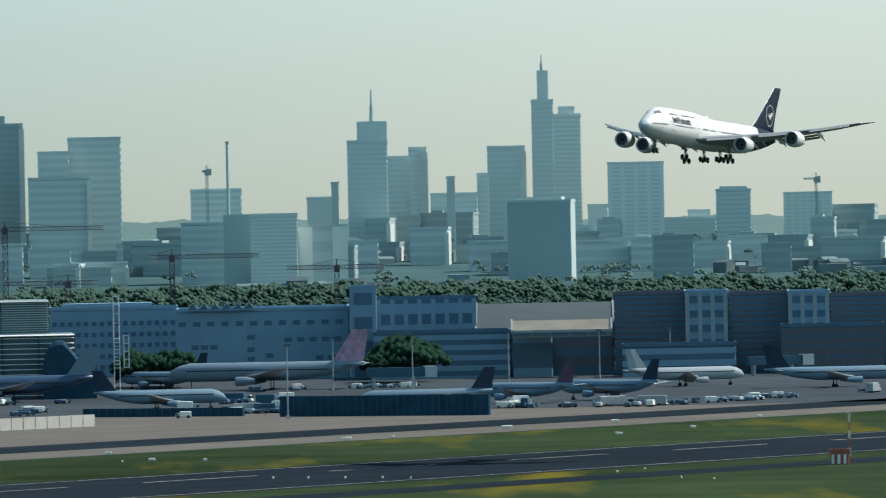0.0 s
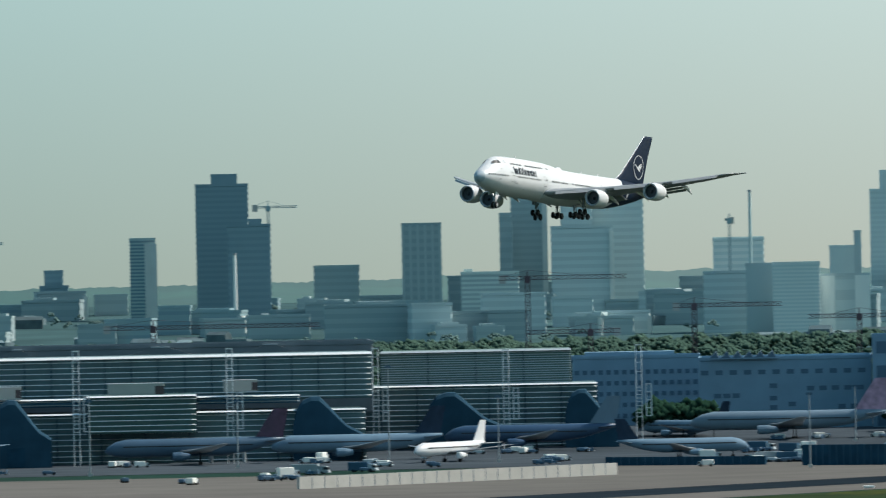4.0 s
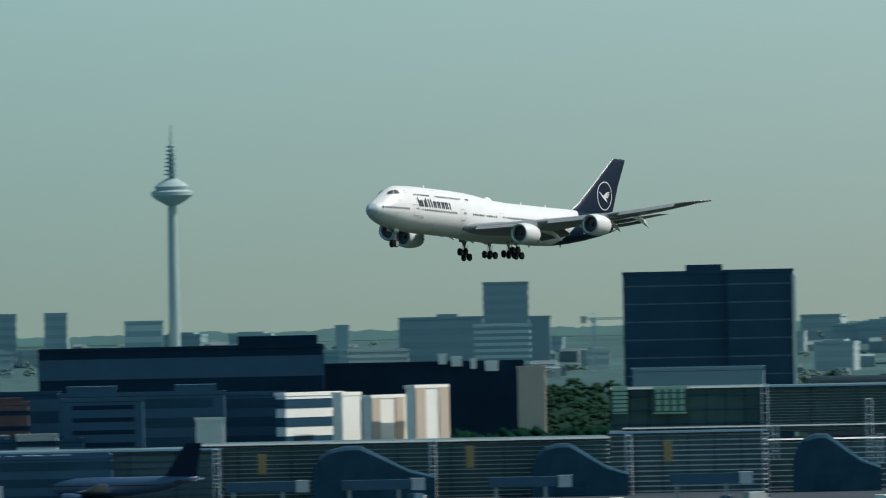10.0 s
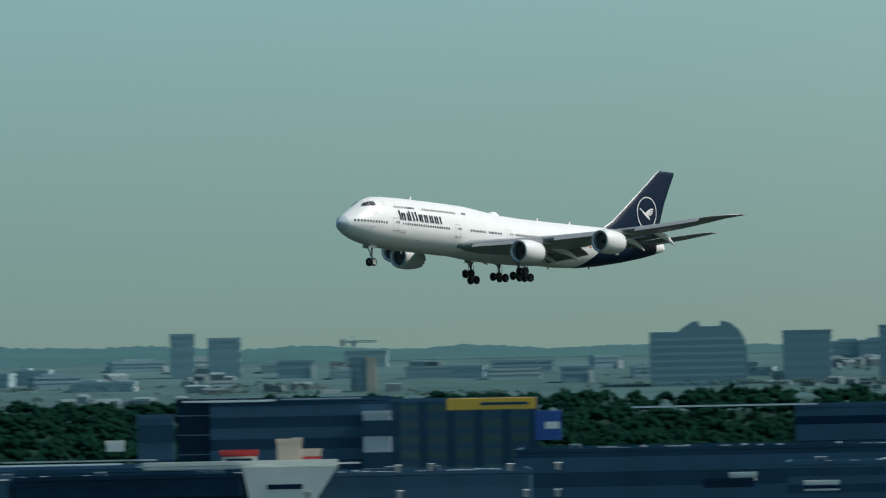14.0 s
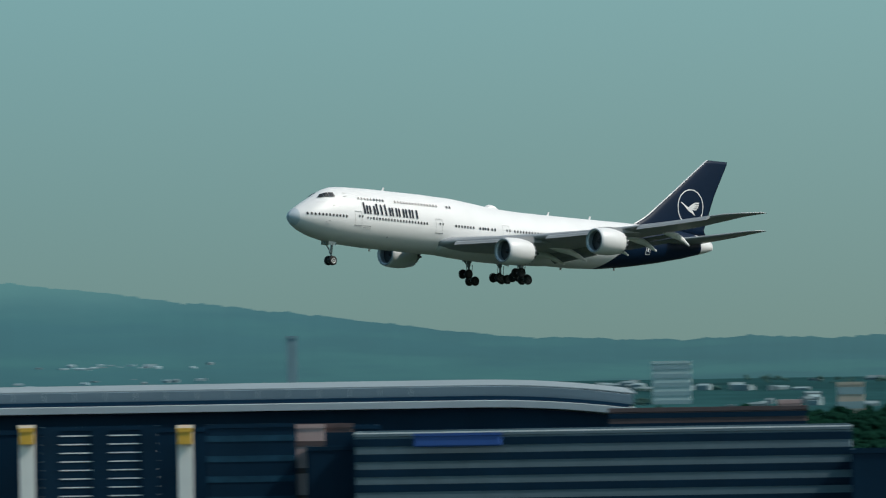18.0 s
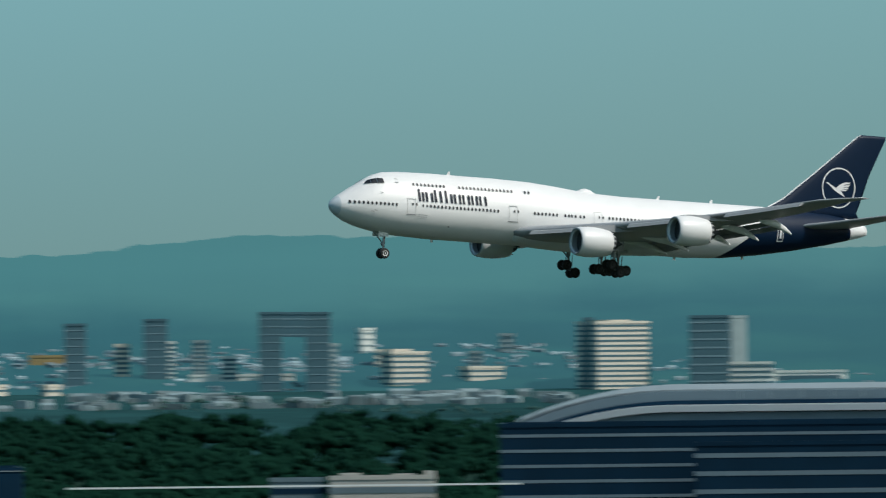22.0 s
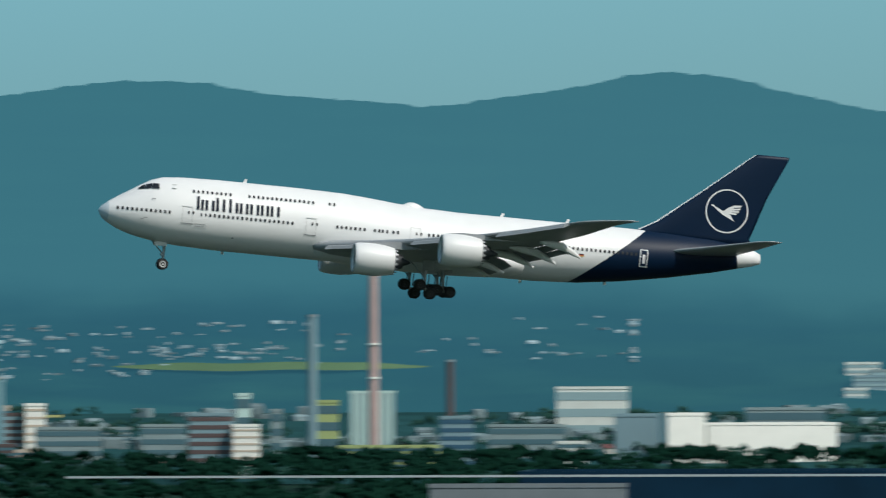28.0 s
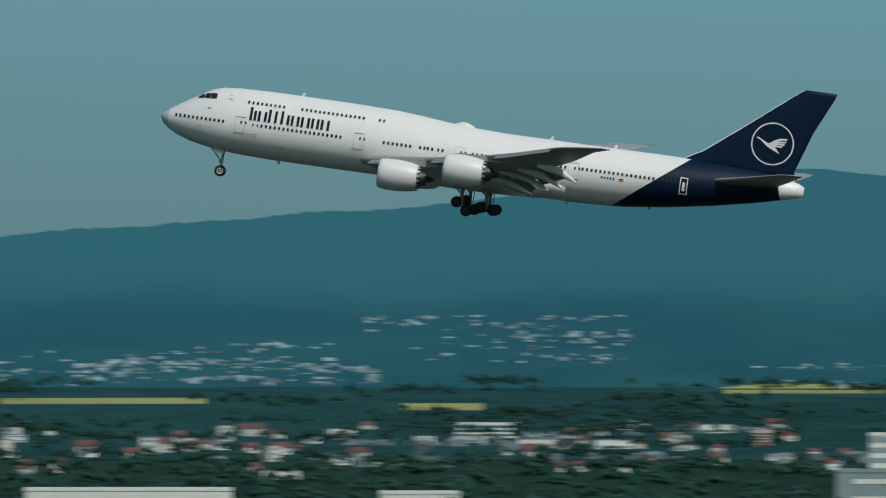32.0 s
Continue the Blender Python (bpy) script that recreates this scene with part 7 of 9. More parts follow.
dome(48.478, 2915, 17, 3.4, "shade_blue", "dull blue rounded roof of a hall", "domed_roof", base=20.1, drum=.1)
dome(48.823, 2915, 17, 3.4, "shade_blue", "dull blue rounded roof of a hall", "domed_roof", base=20.1, drum=.1)
dome(49.168, 2915, 17, 3.4, "shade_blue", "dull blue rounded roof of a hall", "domed_roof", base=20.1, drum=.1)
dome(49.513, 2915, 17, 3.4, "shade_blue", "dull blue rounded roof of a hall", "domed_roof", base=20.1, drum=.1)
dome(49.858, 2915, 17, 3.4, "shade_blue", "dull blue rounded roof of a hall", "domed_roof", base=20.1, drum=.1)
dome(50.203, 2915, 17, 3.4, "shade_blue", "dull blue rounded roof of a hall", "domed_roof", base=20.1, drum=.1)
dome(50.547, 2915, 17, 3.4, "shade_blue", "dull blue rounded roof of a hall", "domed_roof", base=20.1, drum=.1)
dome(50.892, 2915, 17, 3.4, "shade_blue", "dull blue rounded roof of a hall", "domed_roof", base=20.1, drum=.1)
dome(51.237, 2915, 17, 3.4, "shade_blue", "dull blue rounded roof of a hall", "domed_roof", base=20.1, drum=.1)
dome(51.582, 2915, 17, 3.4, "shade_blue", "dull blue rounded roof of a hall", "domed_roof", base=20.1, drum=.1)
dome(51.927, 2915, 17, 3.4, "shade_blue", "dull blue rounded roof of a hall", "domed_roof", base=20.1, drum=.1)
block("shed", 54.922, 2930, 53.7, 26.2, "roof_grey", "pale shed under a flat roof", base=15.8, dep=10)
block("roof_unit", 38.765, 2946, 13.7, 27.4, "town_white", "small white plant box on a hall roof", base=25.4, dep=4)
stack(55.740, 4150, 95.8, 2.0, "pink", "tall pale pink concrete chimney", taper=.85, rings=2)
stack(56.065, 4160, 78.5, 1.9, "tower_dark", "tall dark steel chimney", taper=.9)
stack(55.334, 4180, 60.9, 1.5, "brown", "slim brown brick chimney", taper=.9)
stack(57.954, 4160, 87.7, 1.3, "brick_red", "tall dark red brick chimney", taper=.8)
stack(61.671, 4160, 68.3, 1.1, "brick_red", "tall dark red brick chimney", taper=.8)
stack(58.867, 4110, 58.9, 2.6, "stack_mist", "misty blue steel exhaust stack", taper=1)
stack(58.681, 4110, 58.9, 2.6, "stack_mist", "misty blue steel exhaust stack", taper=1)
stack(58.495, 4110, 58.8, 2.6, "stack_mist", "misty blue steel exhaust stack", taper=1)
stack(58.099, 4110, 55.1, 2.6, "stack_mist", "misty blue steel exhaust stack", taper=1)
stack(57.736, 4110, 55.0, 2.6, "stack_mist", "misty blue steel exhaust stack", taper=1)
dome(59.426, 4120, 26.3, 5.8, "town_white", "white shallow industrial dome on a drum", drum=.1, base=29.9)
block("tank", 59.327, 4112, 12.9, 29.9, "blue_sign", "blue drum of an industrial tank", base=20.5, dep=10)
dome(63.762, 4060, 14.0, 11.9, "tank", "pale blue round digester tank", drum=.45)
dome(63.570, 4060, 14.0, 11.9, "tank", "pale blue round digester tank", drum=.45)
dome(64.746, 4050, 11.9, 10.6, "white_wall", "white spherical gas tank", drum=.4)
block("silo", 64.449, 4080, 5.6, 32.1, "town_grey", "pale concrete silo pair", base=17.6, dep=6)
block("silo", 64.365, 4080, 5.6, 28.9, "town_grey", "pale concrete silo pair", base=17.6, dep=6)
block("factory", 61.867, 4140, 56.3, 34.4, "town_grey", "long grey factory with window rows", base=21.0, bands=6, band='slate_dim', dep=20)
block("town_building", 57.360, 4090, 24.8, 35.3, "town_grey", "industrial or residential block in the town", base=20.3, bands=4, band='slate_dim', dep=10)
block("town_building", 56.256, 4200, 4.4, 41.4, "town_grey", "industrial or residential block in the town", base=18.9, bands=4, band='slate_dim', dep=10)
block("town_building", 56.856, 4200, 17.6, 35.6, "town_grey", "industrial or residential block in the town", base=19.1, bands=4, band='slate_dim', dep=10)
block("town_building", 56.429, 4200, 5.3, 47.6, "stack_blue", "industrial or residential block in the town", base=19.0, bands=4, band='slate_dim', dep=10)
block("town_building", 55.986, 4200, 8.8, 44.8, "lime", "industrial or residential block in the town", base=18.9, bands=4, band='slate_dim', dep=10)
block("town_building", 54.929, 4200, 29.7, 35.1, "town_grey", "industrial or residential block in the town", base=18.6, bands=4, band='slate_dim', dep=10)
block("town_building", 54.689, 4090, 11.8, 29.3, "town_white", "industrial or residential block in the town", base=19.6, bands=4, band='slate_dim', dep=10)
block("town_building", 55.657, 4090, 38.5, 28.0, "lime", "industrial or residential block in the town", base=19.9, bands=4, band='slate_dim', dep=10)
block("town_building", 57.698, 4200, 4.0, 43.1, "beige", "industrial or residential block in the town", base=19.3, bands=4, band='slate_dim', dep=10)
block("town_building", 57.585, 4090, 8.1, 26.8, "beige", "industrial or residential block in the town", base=20.4, bands=4, band='slate_dim', dep=10)
block("town_building", 57.696, 4090, 8.6, 28.9, "brown", "industrial or residential block in the town", base=20.4, bands=4, band='slate_dim', dep=10)
block("town_building", 53.556, 4200, 30.8, 41.3, "town_grey", "industrial or residential block in the town", base=18.3, bands=4, band='slate_dim', dep=10)
block("town_building", 61.495, 4366, 9.1, 34.4, "town_grey", "pale town block among trees and houses", bands=4, band='slate_dim', dep=10)
block("town_building", 61.180, 4390, 23.0, 35.4, "town_grey", "pale town block among trees and houses", bands=4, band='slate_dim', dep=10)
block("town_building", 60.761, 4167, 15.3, 26.7, "lime", "pale town block among trees and houses", bands=4, band='slate_dim', dep=10)
block("town_building", 60.521, 4237, 20.0, 29.5, "beige", "pale town block among trees and houses", bands=4, band='slate_dim', dep=10)
block("town_building", 59.748, 4186, 34.0, 27.5, "town_grey", "pale town block among trees and houses", bands=4, band='slate_dim', dep=10)
block("town_building", 58.571, 4067, 17.0, 22.9, "town_white", "pale town block among trees and houses", bands=4, band='slate_dim', dep=10)
block("town_building", 57.390, 4153, 8.3, 26.2, "beige", "pale town block among trees and houses", bands=4, band='slate_dim', dep=10)
block("town_building", 57.169, 4346, 21.6, 33.7, "town_grey", "pale town block among trees and houses", bands=4, band='slate_dim', dep=10)
block("town_building", 61.267, 4409, 13.8, 36.1, "town_white", "pale town block among trees and houses", bands=4, band='slate_dim', dep=10)
block("town_building", 60.667, 4208, 35.2, 28.3, "beige", "pale town block among trees and houses", bands=4, band='slate_dim', dep=10)
block("town_building", 59.798, 4195, 30.7, 27.8, "town_grey", "pale town block among trees and houses", bands=4, band='slate_dim', dep=10)
block("town_building", 64.032, 4161, 28.3, 26.5, "town_white", "pale town block among trees and houses", bands=4, band='slate_dim', dep=10)
block("town_building", 64.722, 4186, 15.3, 27.5, "town_white", "pale town block among trees and houses", bands=4, band='slate_dim', dep=10)
block("town_building", 66.619, 4271, 7.8, 30.8, "town_grey", "pale town block among trees and houses", bands=4, band='slate_dim', dep=10)
block("town_building", 64.722, 4173, 13.1, 27.0, "town_white", "pale town block among trees and houses", bands=4, band='slate_dim', dep=10)
block("town_building", 64.410, 4268, 9.4, 30.7, "town_grey", "pale town block among trees and houses", bands=4, band='slate_dim', dep=10)
block("town_building", 70.154, 4170, 24.0, 26.8, "town_white", "pale town block among trees and houses", bands=4, band='slate_dim', dep=10)
block("town_building", 68.679, 4110, 5.8, 24.5, "beige", "pale town block among trees and houses", bands=4, band='slate_dim', dep=10)
block("town_building", 68.144, 4000, 20.9, 12.9, "town_grey", "pale town block among trees and houses", bands=4, band='slate_dim', dep=10)
block("town_building", 70.488, 4000, 5.7, 20.2, "brick_red", "pale town block among trees and houses", bands=4, band='slate_dim', dep=10)
hill_block(49.921, 0.00077, 8.6, 4.9, "town_white", "pale town block on the lower hillside")
hill_block(48.167, -0.00002, 8.6, 4.9, "beige", "pale town block on the lower hillside")
hill_block(49.404, -0.00043, 9.8, 4.9, "beige", "pale town block on the lower hillside")
hill_block(48.789, -0.00111, 24.5, 4.9, "town_grey", "pale town block on the lower hillside")
hill_block(47.860, -0.00152, 34.3, 4.9, "brick_red", "pale town block on the lower hillside")
block("town_building", 52.052, 4544, 34.5, 41.4, "town_grey", "pale town block among trees and houses", bands=4, band='slate_dim', dep=10)
block("town_building", 51.558, 4528, 22.5, 40.7, "town_grey", "pale town block among trees and houses", bands=4, band='slate_dim', dep=10)
block("town_building", 50.388, 4317, 28.2, 32.6, "town_grey", "pale town block among trees and houses", bands=4, band='slate_dim', dep=10)
hill_block(53.145, -0.00129, 14.7, 4.9, "town_white", "pale town block on the lower hillside")
hill_block(53.010, -0.00198, 14.7, 4.9, "town_grey", "pale town block on the lower hillside")
block("town_building", 54.076, 4463, 16.4, 38.2, "town_white", "pale town block among trees and houses", bands=4, band='slate_dim', dep=10)
hill_block(42.352, -0.00087, 18.9, 4.9, "town_grey", "pale town block on the lower hillside")
hill_block(41.564, -0.00110, 30.1, 4.9, "town_grey", "pale town block on the lower hillside")
hill_block(40.680, -0.00296, 5.6, 4.9, "town_grey", "pale town block on the lower hillside")
hill_block(42.952, 0.00173, 6.4, 4.9, "town_grey", "pale town block on the lower hillside")
hill_block(39.045, -0.00302, 15.9, 4.9, "town_white", "pale town block on the lower hillside")
hill_block(38.906, -0.00147, 6.6, 4.9, "town_grey", "pale town block on the lower hillside")
hill_block(37.470, -0.00136, 6.1, 4.9, "town_grey", "pale town block on the lower hillside")
hill_block(37.249, -0.00103, 5.4, 4.9, "town_grey", "pale town block on the lower hillside")
hill_block(40.681, -0.00210, 5.4, 4.9, "town_grey", "pale town block on the lower hillside")
hill_block(53.098, -0.00253, 15.9, 4.9, "tower_dark", "pale town block on the lower hillside")
hill_block(53.181, -0.00368, 9.8, 4.9, "town_white", "pale town block on the lower hillside")
field(60.43, 61.55, 4585, 4612, "rape", "narrow yellow rape field at the foot of the hills")
field(58.95, 60.76, 4585, 4612, "rape", "narrow yellow rape field at the foot of the hills")
field(68.04, 68.89, 4573, 4612, "rape", "narrow yellow rape field at the foot of the hills")
field(65.89, 67.72, 4571, 4612, "rape", "narrow yellow rape field at the foot of the hills")
field(70.17, 70.60, 4412, 4481, "rape", "narrow yellow rape field at the foot of the hills")
field(71.64, 72.73, 4476, 4530, "rape", "narrow yellow rape field at the foot of the hills")
field(57.39, 58.17, 4585, 4612, "rape", "narrow yellow rape field at the foot of the hills")
field(65.88, 66.81, 4585, 4612, "rape", "narrow yellow rape field at the foot of the hills")
field(50.53, 51.10, 4585, 4612, "rape", "narrow yellow rape field at the foot of the hills")
field(39.45, 40.26, 4585, 4612, "rape", "narrow yellow rape field at the foot of the hills")
far_houses(21.00, 25.71, 4501, 4610, 60, 41, 0.70, False, 1.0)
far_houses(35.13, 38.13, 4481, 4610, 110, 42, 0.80, False, 1.2)
far_houses(39.19, 43.89, 4580, 4610, 110, 43, 0.60, False, 1.0)
far_houses(41.50, 42.69, 4486, 4610, 60, 44, 0.60, False, 1.0)
far_houses(47.57, 53.17, 4579, 4610, 140, 45, 0.70, False, 1.0)
far_houses(53.02, 58.92, 4311, 4610, 120, 46, 0.80, False, 1.3)
far_houses(63.51, 67.41, 4580, 4610, 70, 48, 0.70, False, 1.0)
far_houses(58.86, 62.15, 4281, 4610, 110, 52, 0.70, False, 1.3)
far_houses(28.93, 33.63, 4580, 4610, 50, 53, 0.70, False, 1.0)
town(53.02, 58.92, 4120, 4311, 27, 46, size=0.61)
town(58.86, 62.15, 3962, 4232, 60, 47, size=0.65)
town(63.21, 67.11, 4071, 4357, 54, 49, size=0.61)
town(66.16, 71.76, 3911, 4254, 62, 50, size=0.61)
town(69.43, 73.33, 3855, 4203, 40, 51, size=0.65)
far_houses(50.89, 51.76, 0.0020, 0.0039, 41, 61, 0.36)
far_houses(56.04, 57.72, -0.0020, 0.0038, 83, 62, 0.36)
far_houses(54.36, 55.92, -0.0004, 0.0051, 48, 63, 0.36)
far_houses(58.85, 60.29, 0.0035, 0.0056, 48, 64, 0.36)
far_houses(56.85, 58.91, -0.0007, 0.0040, 102, 65, 0.36)
far_houses(58.91, 59.75, -0.0010, 0.0029, 37, 66, 0.36)
far_houses(65.89, 67.69, -0.0047, -0.0029, 63, 67, 0.36)
far_houses(64.37, 65.53, -0.0047, -0.0008, 63, 68, 0.36)
far_houses(69.42, 70.86, -0.0028, 0.0021, 75, 69, 0.36)
far_houses(70.81, 72.73, -0.0042, 0.0005, 102, 70, 0.36)
far_houses(69.43, 70.78, -0.0026, 0.0021, 56, 71, 0.36)
far_houses(65.05, 65.47, 0.0047, 0.0053, 7, 72, 0.36)
far_houses(62.05, 64.50, 0.0026, 0.0094, 18, 73, 0.36)
far_houses(42.21, 43.71, 0.0001, 0.0032, 37, 74, 0.36)
far_houses(50.68, 52.18, 0.0004, 0.0041, 48, 75, 0.36)
plume(63.222, 4110, 46.8, 70.0, 20.0, 81, 4.2)
plume(61.671, 4160, 69.1, 12.0, 17.0, 82, 1.3)
crane(2.328, 3620, 50.3, -9.5, 33.2, "crane_dark", thick=1.6)
crane(1.446, 3620, 40.0, -7.2, 29.4, "crane_dark", thick=1.6)
crane(0.572, 3640, 35.4, 15.8, -17.1, "crane_dark", thick=1.6)
crane(1.998, 3600, 32.2, 10.0, -21.1, "crane_dark", thick=1.6)
crane(4.318, 3660, 35.8, -16.9, 56.5, "crane_dark", thick=1.6)
crane(7.187, 3680, 41.1, -3.5, 12.5, "crane_dark", thick=1.6)
crane(12.675, 3660, 47.2, -7.7, 24.3, "red", thick=3.4)
crane(8.766, 4300, 47.3, -5.2, 11.7, "tower_pale", thick=1.0)
crane(3.697, 4450, 79.5, -6.5, 12.1, "tower_mid", thick=1.0)
crane(1.251, 4550, 70.8, 1.9, -1.9, "tower_mid", thick=1.0)
crane(16.526, 4350, 48.0, -5.5, 9.1, "tower_mid", thick=1.0)
crane(-1.980, 4540, 62.6, 1.9, -5.2, "tower_mid", thick=0.8)
crane(5.143, 4550, 66.8, -2.4, 2.9, "tower_pale", thick=1.2)
stack(3.879, 4380, 60.9, .9, "white_wall", "slim white mast in front of a tower", taper=.7)
stack(1.141, 4400, 82.5, .8, "tower_pale", "slim pale mast among the towers", taper=.7)
jet(JET_SHADE, 2.325, 3222, 178)
jet(JET_LONG, 3.251, 3130, 184)
jet(JET_CRIMSON, 4.110, 3110, 182)
jet_bridge(3.950, 3132, 14, 170)
jet(JET_SMALL, 2.756, 3080, 238)
jet(JET_MID, 1.520, 3060, 8)
jet(JET_MID, 1.500, 3380, 135)
jet(JET_MID, 0.115, 2985, 183)
jet(JET_TRI, -0.395, 3060, 142)
jet(JET_MID, -0.864, 3080, 137)
jet(JET_PALE, -1.270, 3270, 20)
jet(JET_NAVY, -2.083, 3210, 10)
jet(JET_PINK, 0.957, 3335, 170)
jet(JET_RED, 5.641, 3078, 150)
jet(JET_BIG, 11.42, 3080, 165)
jet_bridge(-1.743, 3394, 18, 20)
jet_bridge(0.267, 3310, 18, 10)
vehicle_line((-0.25, 3004), (-1.10, 2985), 14, 34, 91)
vehicle_line((-1.10, 2985), (-2.30, 3120), 14, 34, 94)
vehicle_line((1.43, 3000), (0.87, 2995), 12, 14, 95)
vehicle_line((1.24, 3320), (0.10, 3340), 14, 30, 96)
vehicle_line((3.40, 3020), (1.95, 3050), 30, 20, 97)
vehicle_line((2.70, 3200), (1.95, 3190), 18, 20, 98)
vehicle_line((1.35, 3150), (0.40, 3120), 20, 16, 99)
vehicle_line((1.15, 2992), (0.80, 2990), 8, 10, 90)
vehicle_line((-0.30, 2992), (-1.60, 3030), 10, 16, 89)
for az, d, turned in ((1.374, 3020, 4), (0.761, 3010, 185), (0.352, 2965, 178), (1.403, 2945, 185)):
    park(0 if d < 2950 else 2, az, d, turned)
WHITE_MIX = (7, 2, 1, .3, .3, 2, 3, 3)
vehicle_line((6.13, 3088), (5.58, 3080), 8, 12, 81, WHITE_MIX)
vehicle_line((5.43, 3090), (4.98, 3088), 8, 10, 82, WHITE_MIX)
vehicle_line((4.57, 3095), (4.38, 3090), 8, 5, 83, WHITE_MIX)
vehicle_line((4.20, 2850), (3.55, 2885), 16, 14, 84)
vehicle_line((3.60, 3095), (2.90, 3075), 12, 10, 85, WHITE_MIX)
vehicle_line((3.50, 2940), (3.15, 2958), 10, 7, 86)
scatter_vehicles(4.20, 10.78, 2880, 3060, 24, 92)
scatter_vehicles(10.78, 21.50, 2880, 3000, 16, 93)
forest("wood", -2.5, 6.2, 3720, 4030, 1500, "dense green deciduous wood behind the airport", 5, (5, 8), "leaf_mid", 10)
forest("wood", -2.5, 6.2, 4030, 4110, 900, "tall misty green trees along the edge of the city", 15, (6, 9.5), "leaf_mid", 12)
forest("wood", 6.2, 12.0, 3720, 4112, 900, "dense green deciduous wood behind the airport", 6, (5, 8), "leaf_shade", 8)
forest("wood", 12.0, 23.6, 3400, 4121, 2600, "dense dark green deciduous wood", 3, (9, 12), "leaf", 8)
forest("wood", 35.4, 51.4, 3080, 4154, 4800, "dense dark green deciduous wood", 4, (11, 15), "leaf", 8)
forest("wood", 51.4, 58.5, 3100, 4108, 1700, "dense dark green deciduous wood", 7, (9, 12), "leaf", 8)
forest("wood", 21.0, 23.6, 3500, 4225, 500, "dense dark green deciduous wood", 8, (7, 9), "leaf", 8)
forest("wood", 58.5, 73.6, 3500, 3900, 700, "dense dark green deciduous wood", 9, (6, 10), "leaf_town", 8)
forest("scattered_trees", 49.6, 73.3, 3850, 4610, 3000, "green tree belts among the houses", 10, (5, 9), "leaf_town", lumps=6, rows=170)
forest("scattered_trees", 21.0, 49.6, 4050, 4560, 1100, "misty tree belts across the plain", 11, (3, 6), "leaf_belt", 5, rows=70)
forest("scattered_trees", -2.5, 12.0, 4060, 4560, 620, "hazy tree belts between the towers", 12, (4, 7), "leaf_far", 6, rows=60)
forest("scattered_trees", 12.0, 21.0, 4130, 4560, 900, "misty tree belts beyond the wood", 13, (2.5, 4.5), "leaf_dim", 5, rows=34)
gable(6.248, 3255, 20.4, 2.4, 32.7)
gable(5.568, 3255, 18.7, 2.4, 31.6)
gable(4.284, 3255, 20.4, 2.4, 30.5)
gable(3.699, 3255, 15.3, 2.4, 30.7)
gable(5.043, 3255, 10.2, 2.4, 30.5)
roof_box(16.302, 3030, 1.7, 1.9, 15.0, "vent_box", "small white vent box on a cargo hall")
roof_box(16.128, 3030, 1.7, 1.9, 15.3, "vent_box", "small white vent box on a cargo hall")
roof_box(15.708, 3030, 1.7, 1.9, 14.8, "vent_box", "small white vent box on a cargo hall")
roof_box(15.453, 3030, 1.7, 1.9, 14.9, "vent_box", "small white vent box on a cargo hall")
roof_box(16.296, 3030, 1.7, 1.9, 7.8, "vent_box", "small white vent box on a cargo hall")
roof_box(15.624, 3030, 1.7, 1.9, 7.4, "vent_box", "small white vent box on a cargo hall")
roof_box(15.456, 3030, 1.7, 1.9, 7.4, "vent_box", "small white vent box on a cargo hall")
roof_box(18.064, 3030, 1.7, 1.9, 12.5, "vent_box", "small white vent box on a cargo hall")
roof_box(16.790, 3030, 1.7, 1.9, 8.3, "vent_box", "small white vent box on a cargo hall")
wall_run("roof_edge", (16.502, 3036), (17.687, 3036), 0.5, 0.4, "louvre", "thin bright metal roof edge on a hall", "roof edge", 0, 17.6)
wall_run("roof_edge", (16.970, 3345), (17.329, 3345), 0.5, 0.4, "louvre", "thin bright metal roof edge on a hall", "roof edge", 0, 33.0)
wall_run("roof_edge", (14.076, 3296), (15.051, 3296), 0.5, 0.4, "louvre", "thin bright metal roof edge on a hall", "roof edge", 0, 29.3)
wall_run("roof_edge", (17.768, 3076), (19.567, 3076), 0.5, 0.4, "louvre", "thin bright metal roof edge on a hall", "roof edge", 0, 18.0)
block("office_building", 17.204, 3352, 31.0, 33.1, "deep_navy", "dark glass office block at the edge of a wood", base=15.0, dep=20, bands=3, band='floor_line', fill=0.06)
wall_run("roof_edge", (17.440, 3349), (16.945, 3349), 0.6, 0.4, "louvre", "thin bright metal roof edge on an office", "roof edge", 0, 33.1)
wall_run("roof_edge", (16.915, 3339), (16.495, 3339), 0.4, 0.4, "silver", "thin metal roof edge on an office", "roof edge", 0, 33.5)
block("loading_ramp", 17.139, 3032, 54.7, 18.1, "town_white", "low white concrete ramp wall", base=16.7, dep=6)
block("roof_edge", 17.144, 3044, 10.4, 21.0, "flag_red", "red roof edge of a small kiosk", base=20.2, dep=9)
block("kiosk", 16.761, 3047, 5.4, 21.0, "beige", "low cream plant house among cargo sheds", base=18.2, dep=6, bands=1, band='flag_red', fill=0.25)
block("kiosk", 17.801, 3060, 5.1, 24.2, "town_white", "small white rooftop cabin on a shed", base=22.0, dep=4)
wall_run("roof_edge", (18.405, 3034), (17.581, 3034), 0.45, 0.3, "silver", "thin bright metal roof edge on a shed", "roof edge", 0, 19.6)
block("cargo_building", 17.740, 3028, 64.2, 14.7, "deep_navy", "dark flat-roofed shed with a pale roof edge", base=9.0, dep=8)
block("shed", 20.318, 3026, 15.8, 16.5, "town_white", "white patched loading shed beside the wood", base=11.4, dep=8, bands=1, band='car_grey', fill=0.3)
block("shed", 20.052, 3027, 10.6, 17.2, "deep_navy", "dark loading gate of a shed", base=11.1, dep=8)
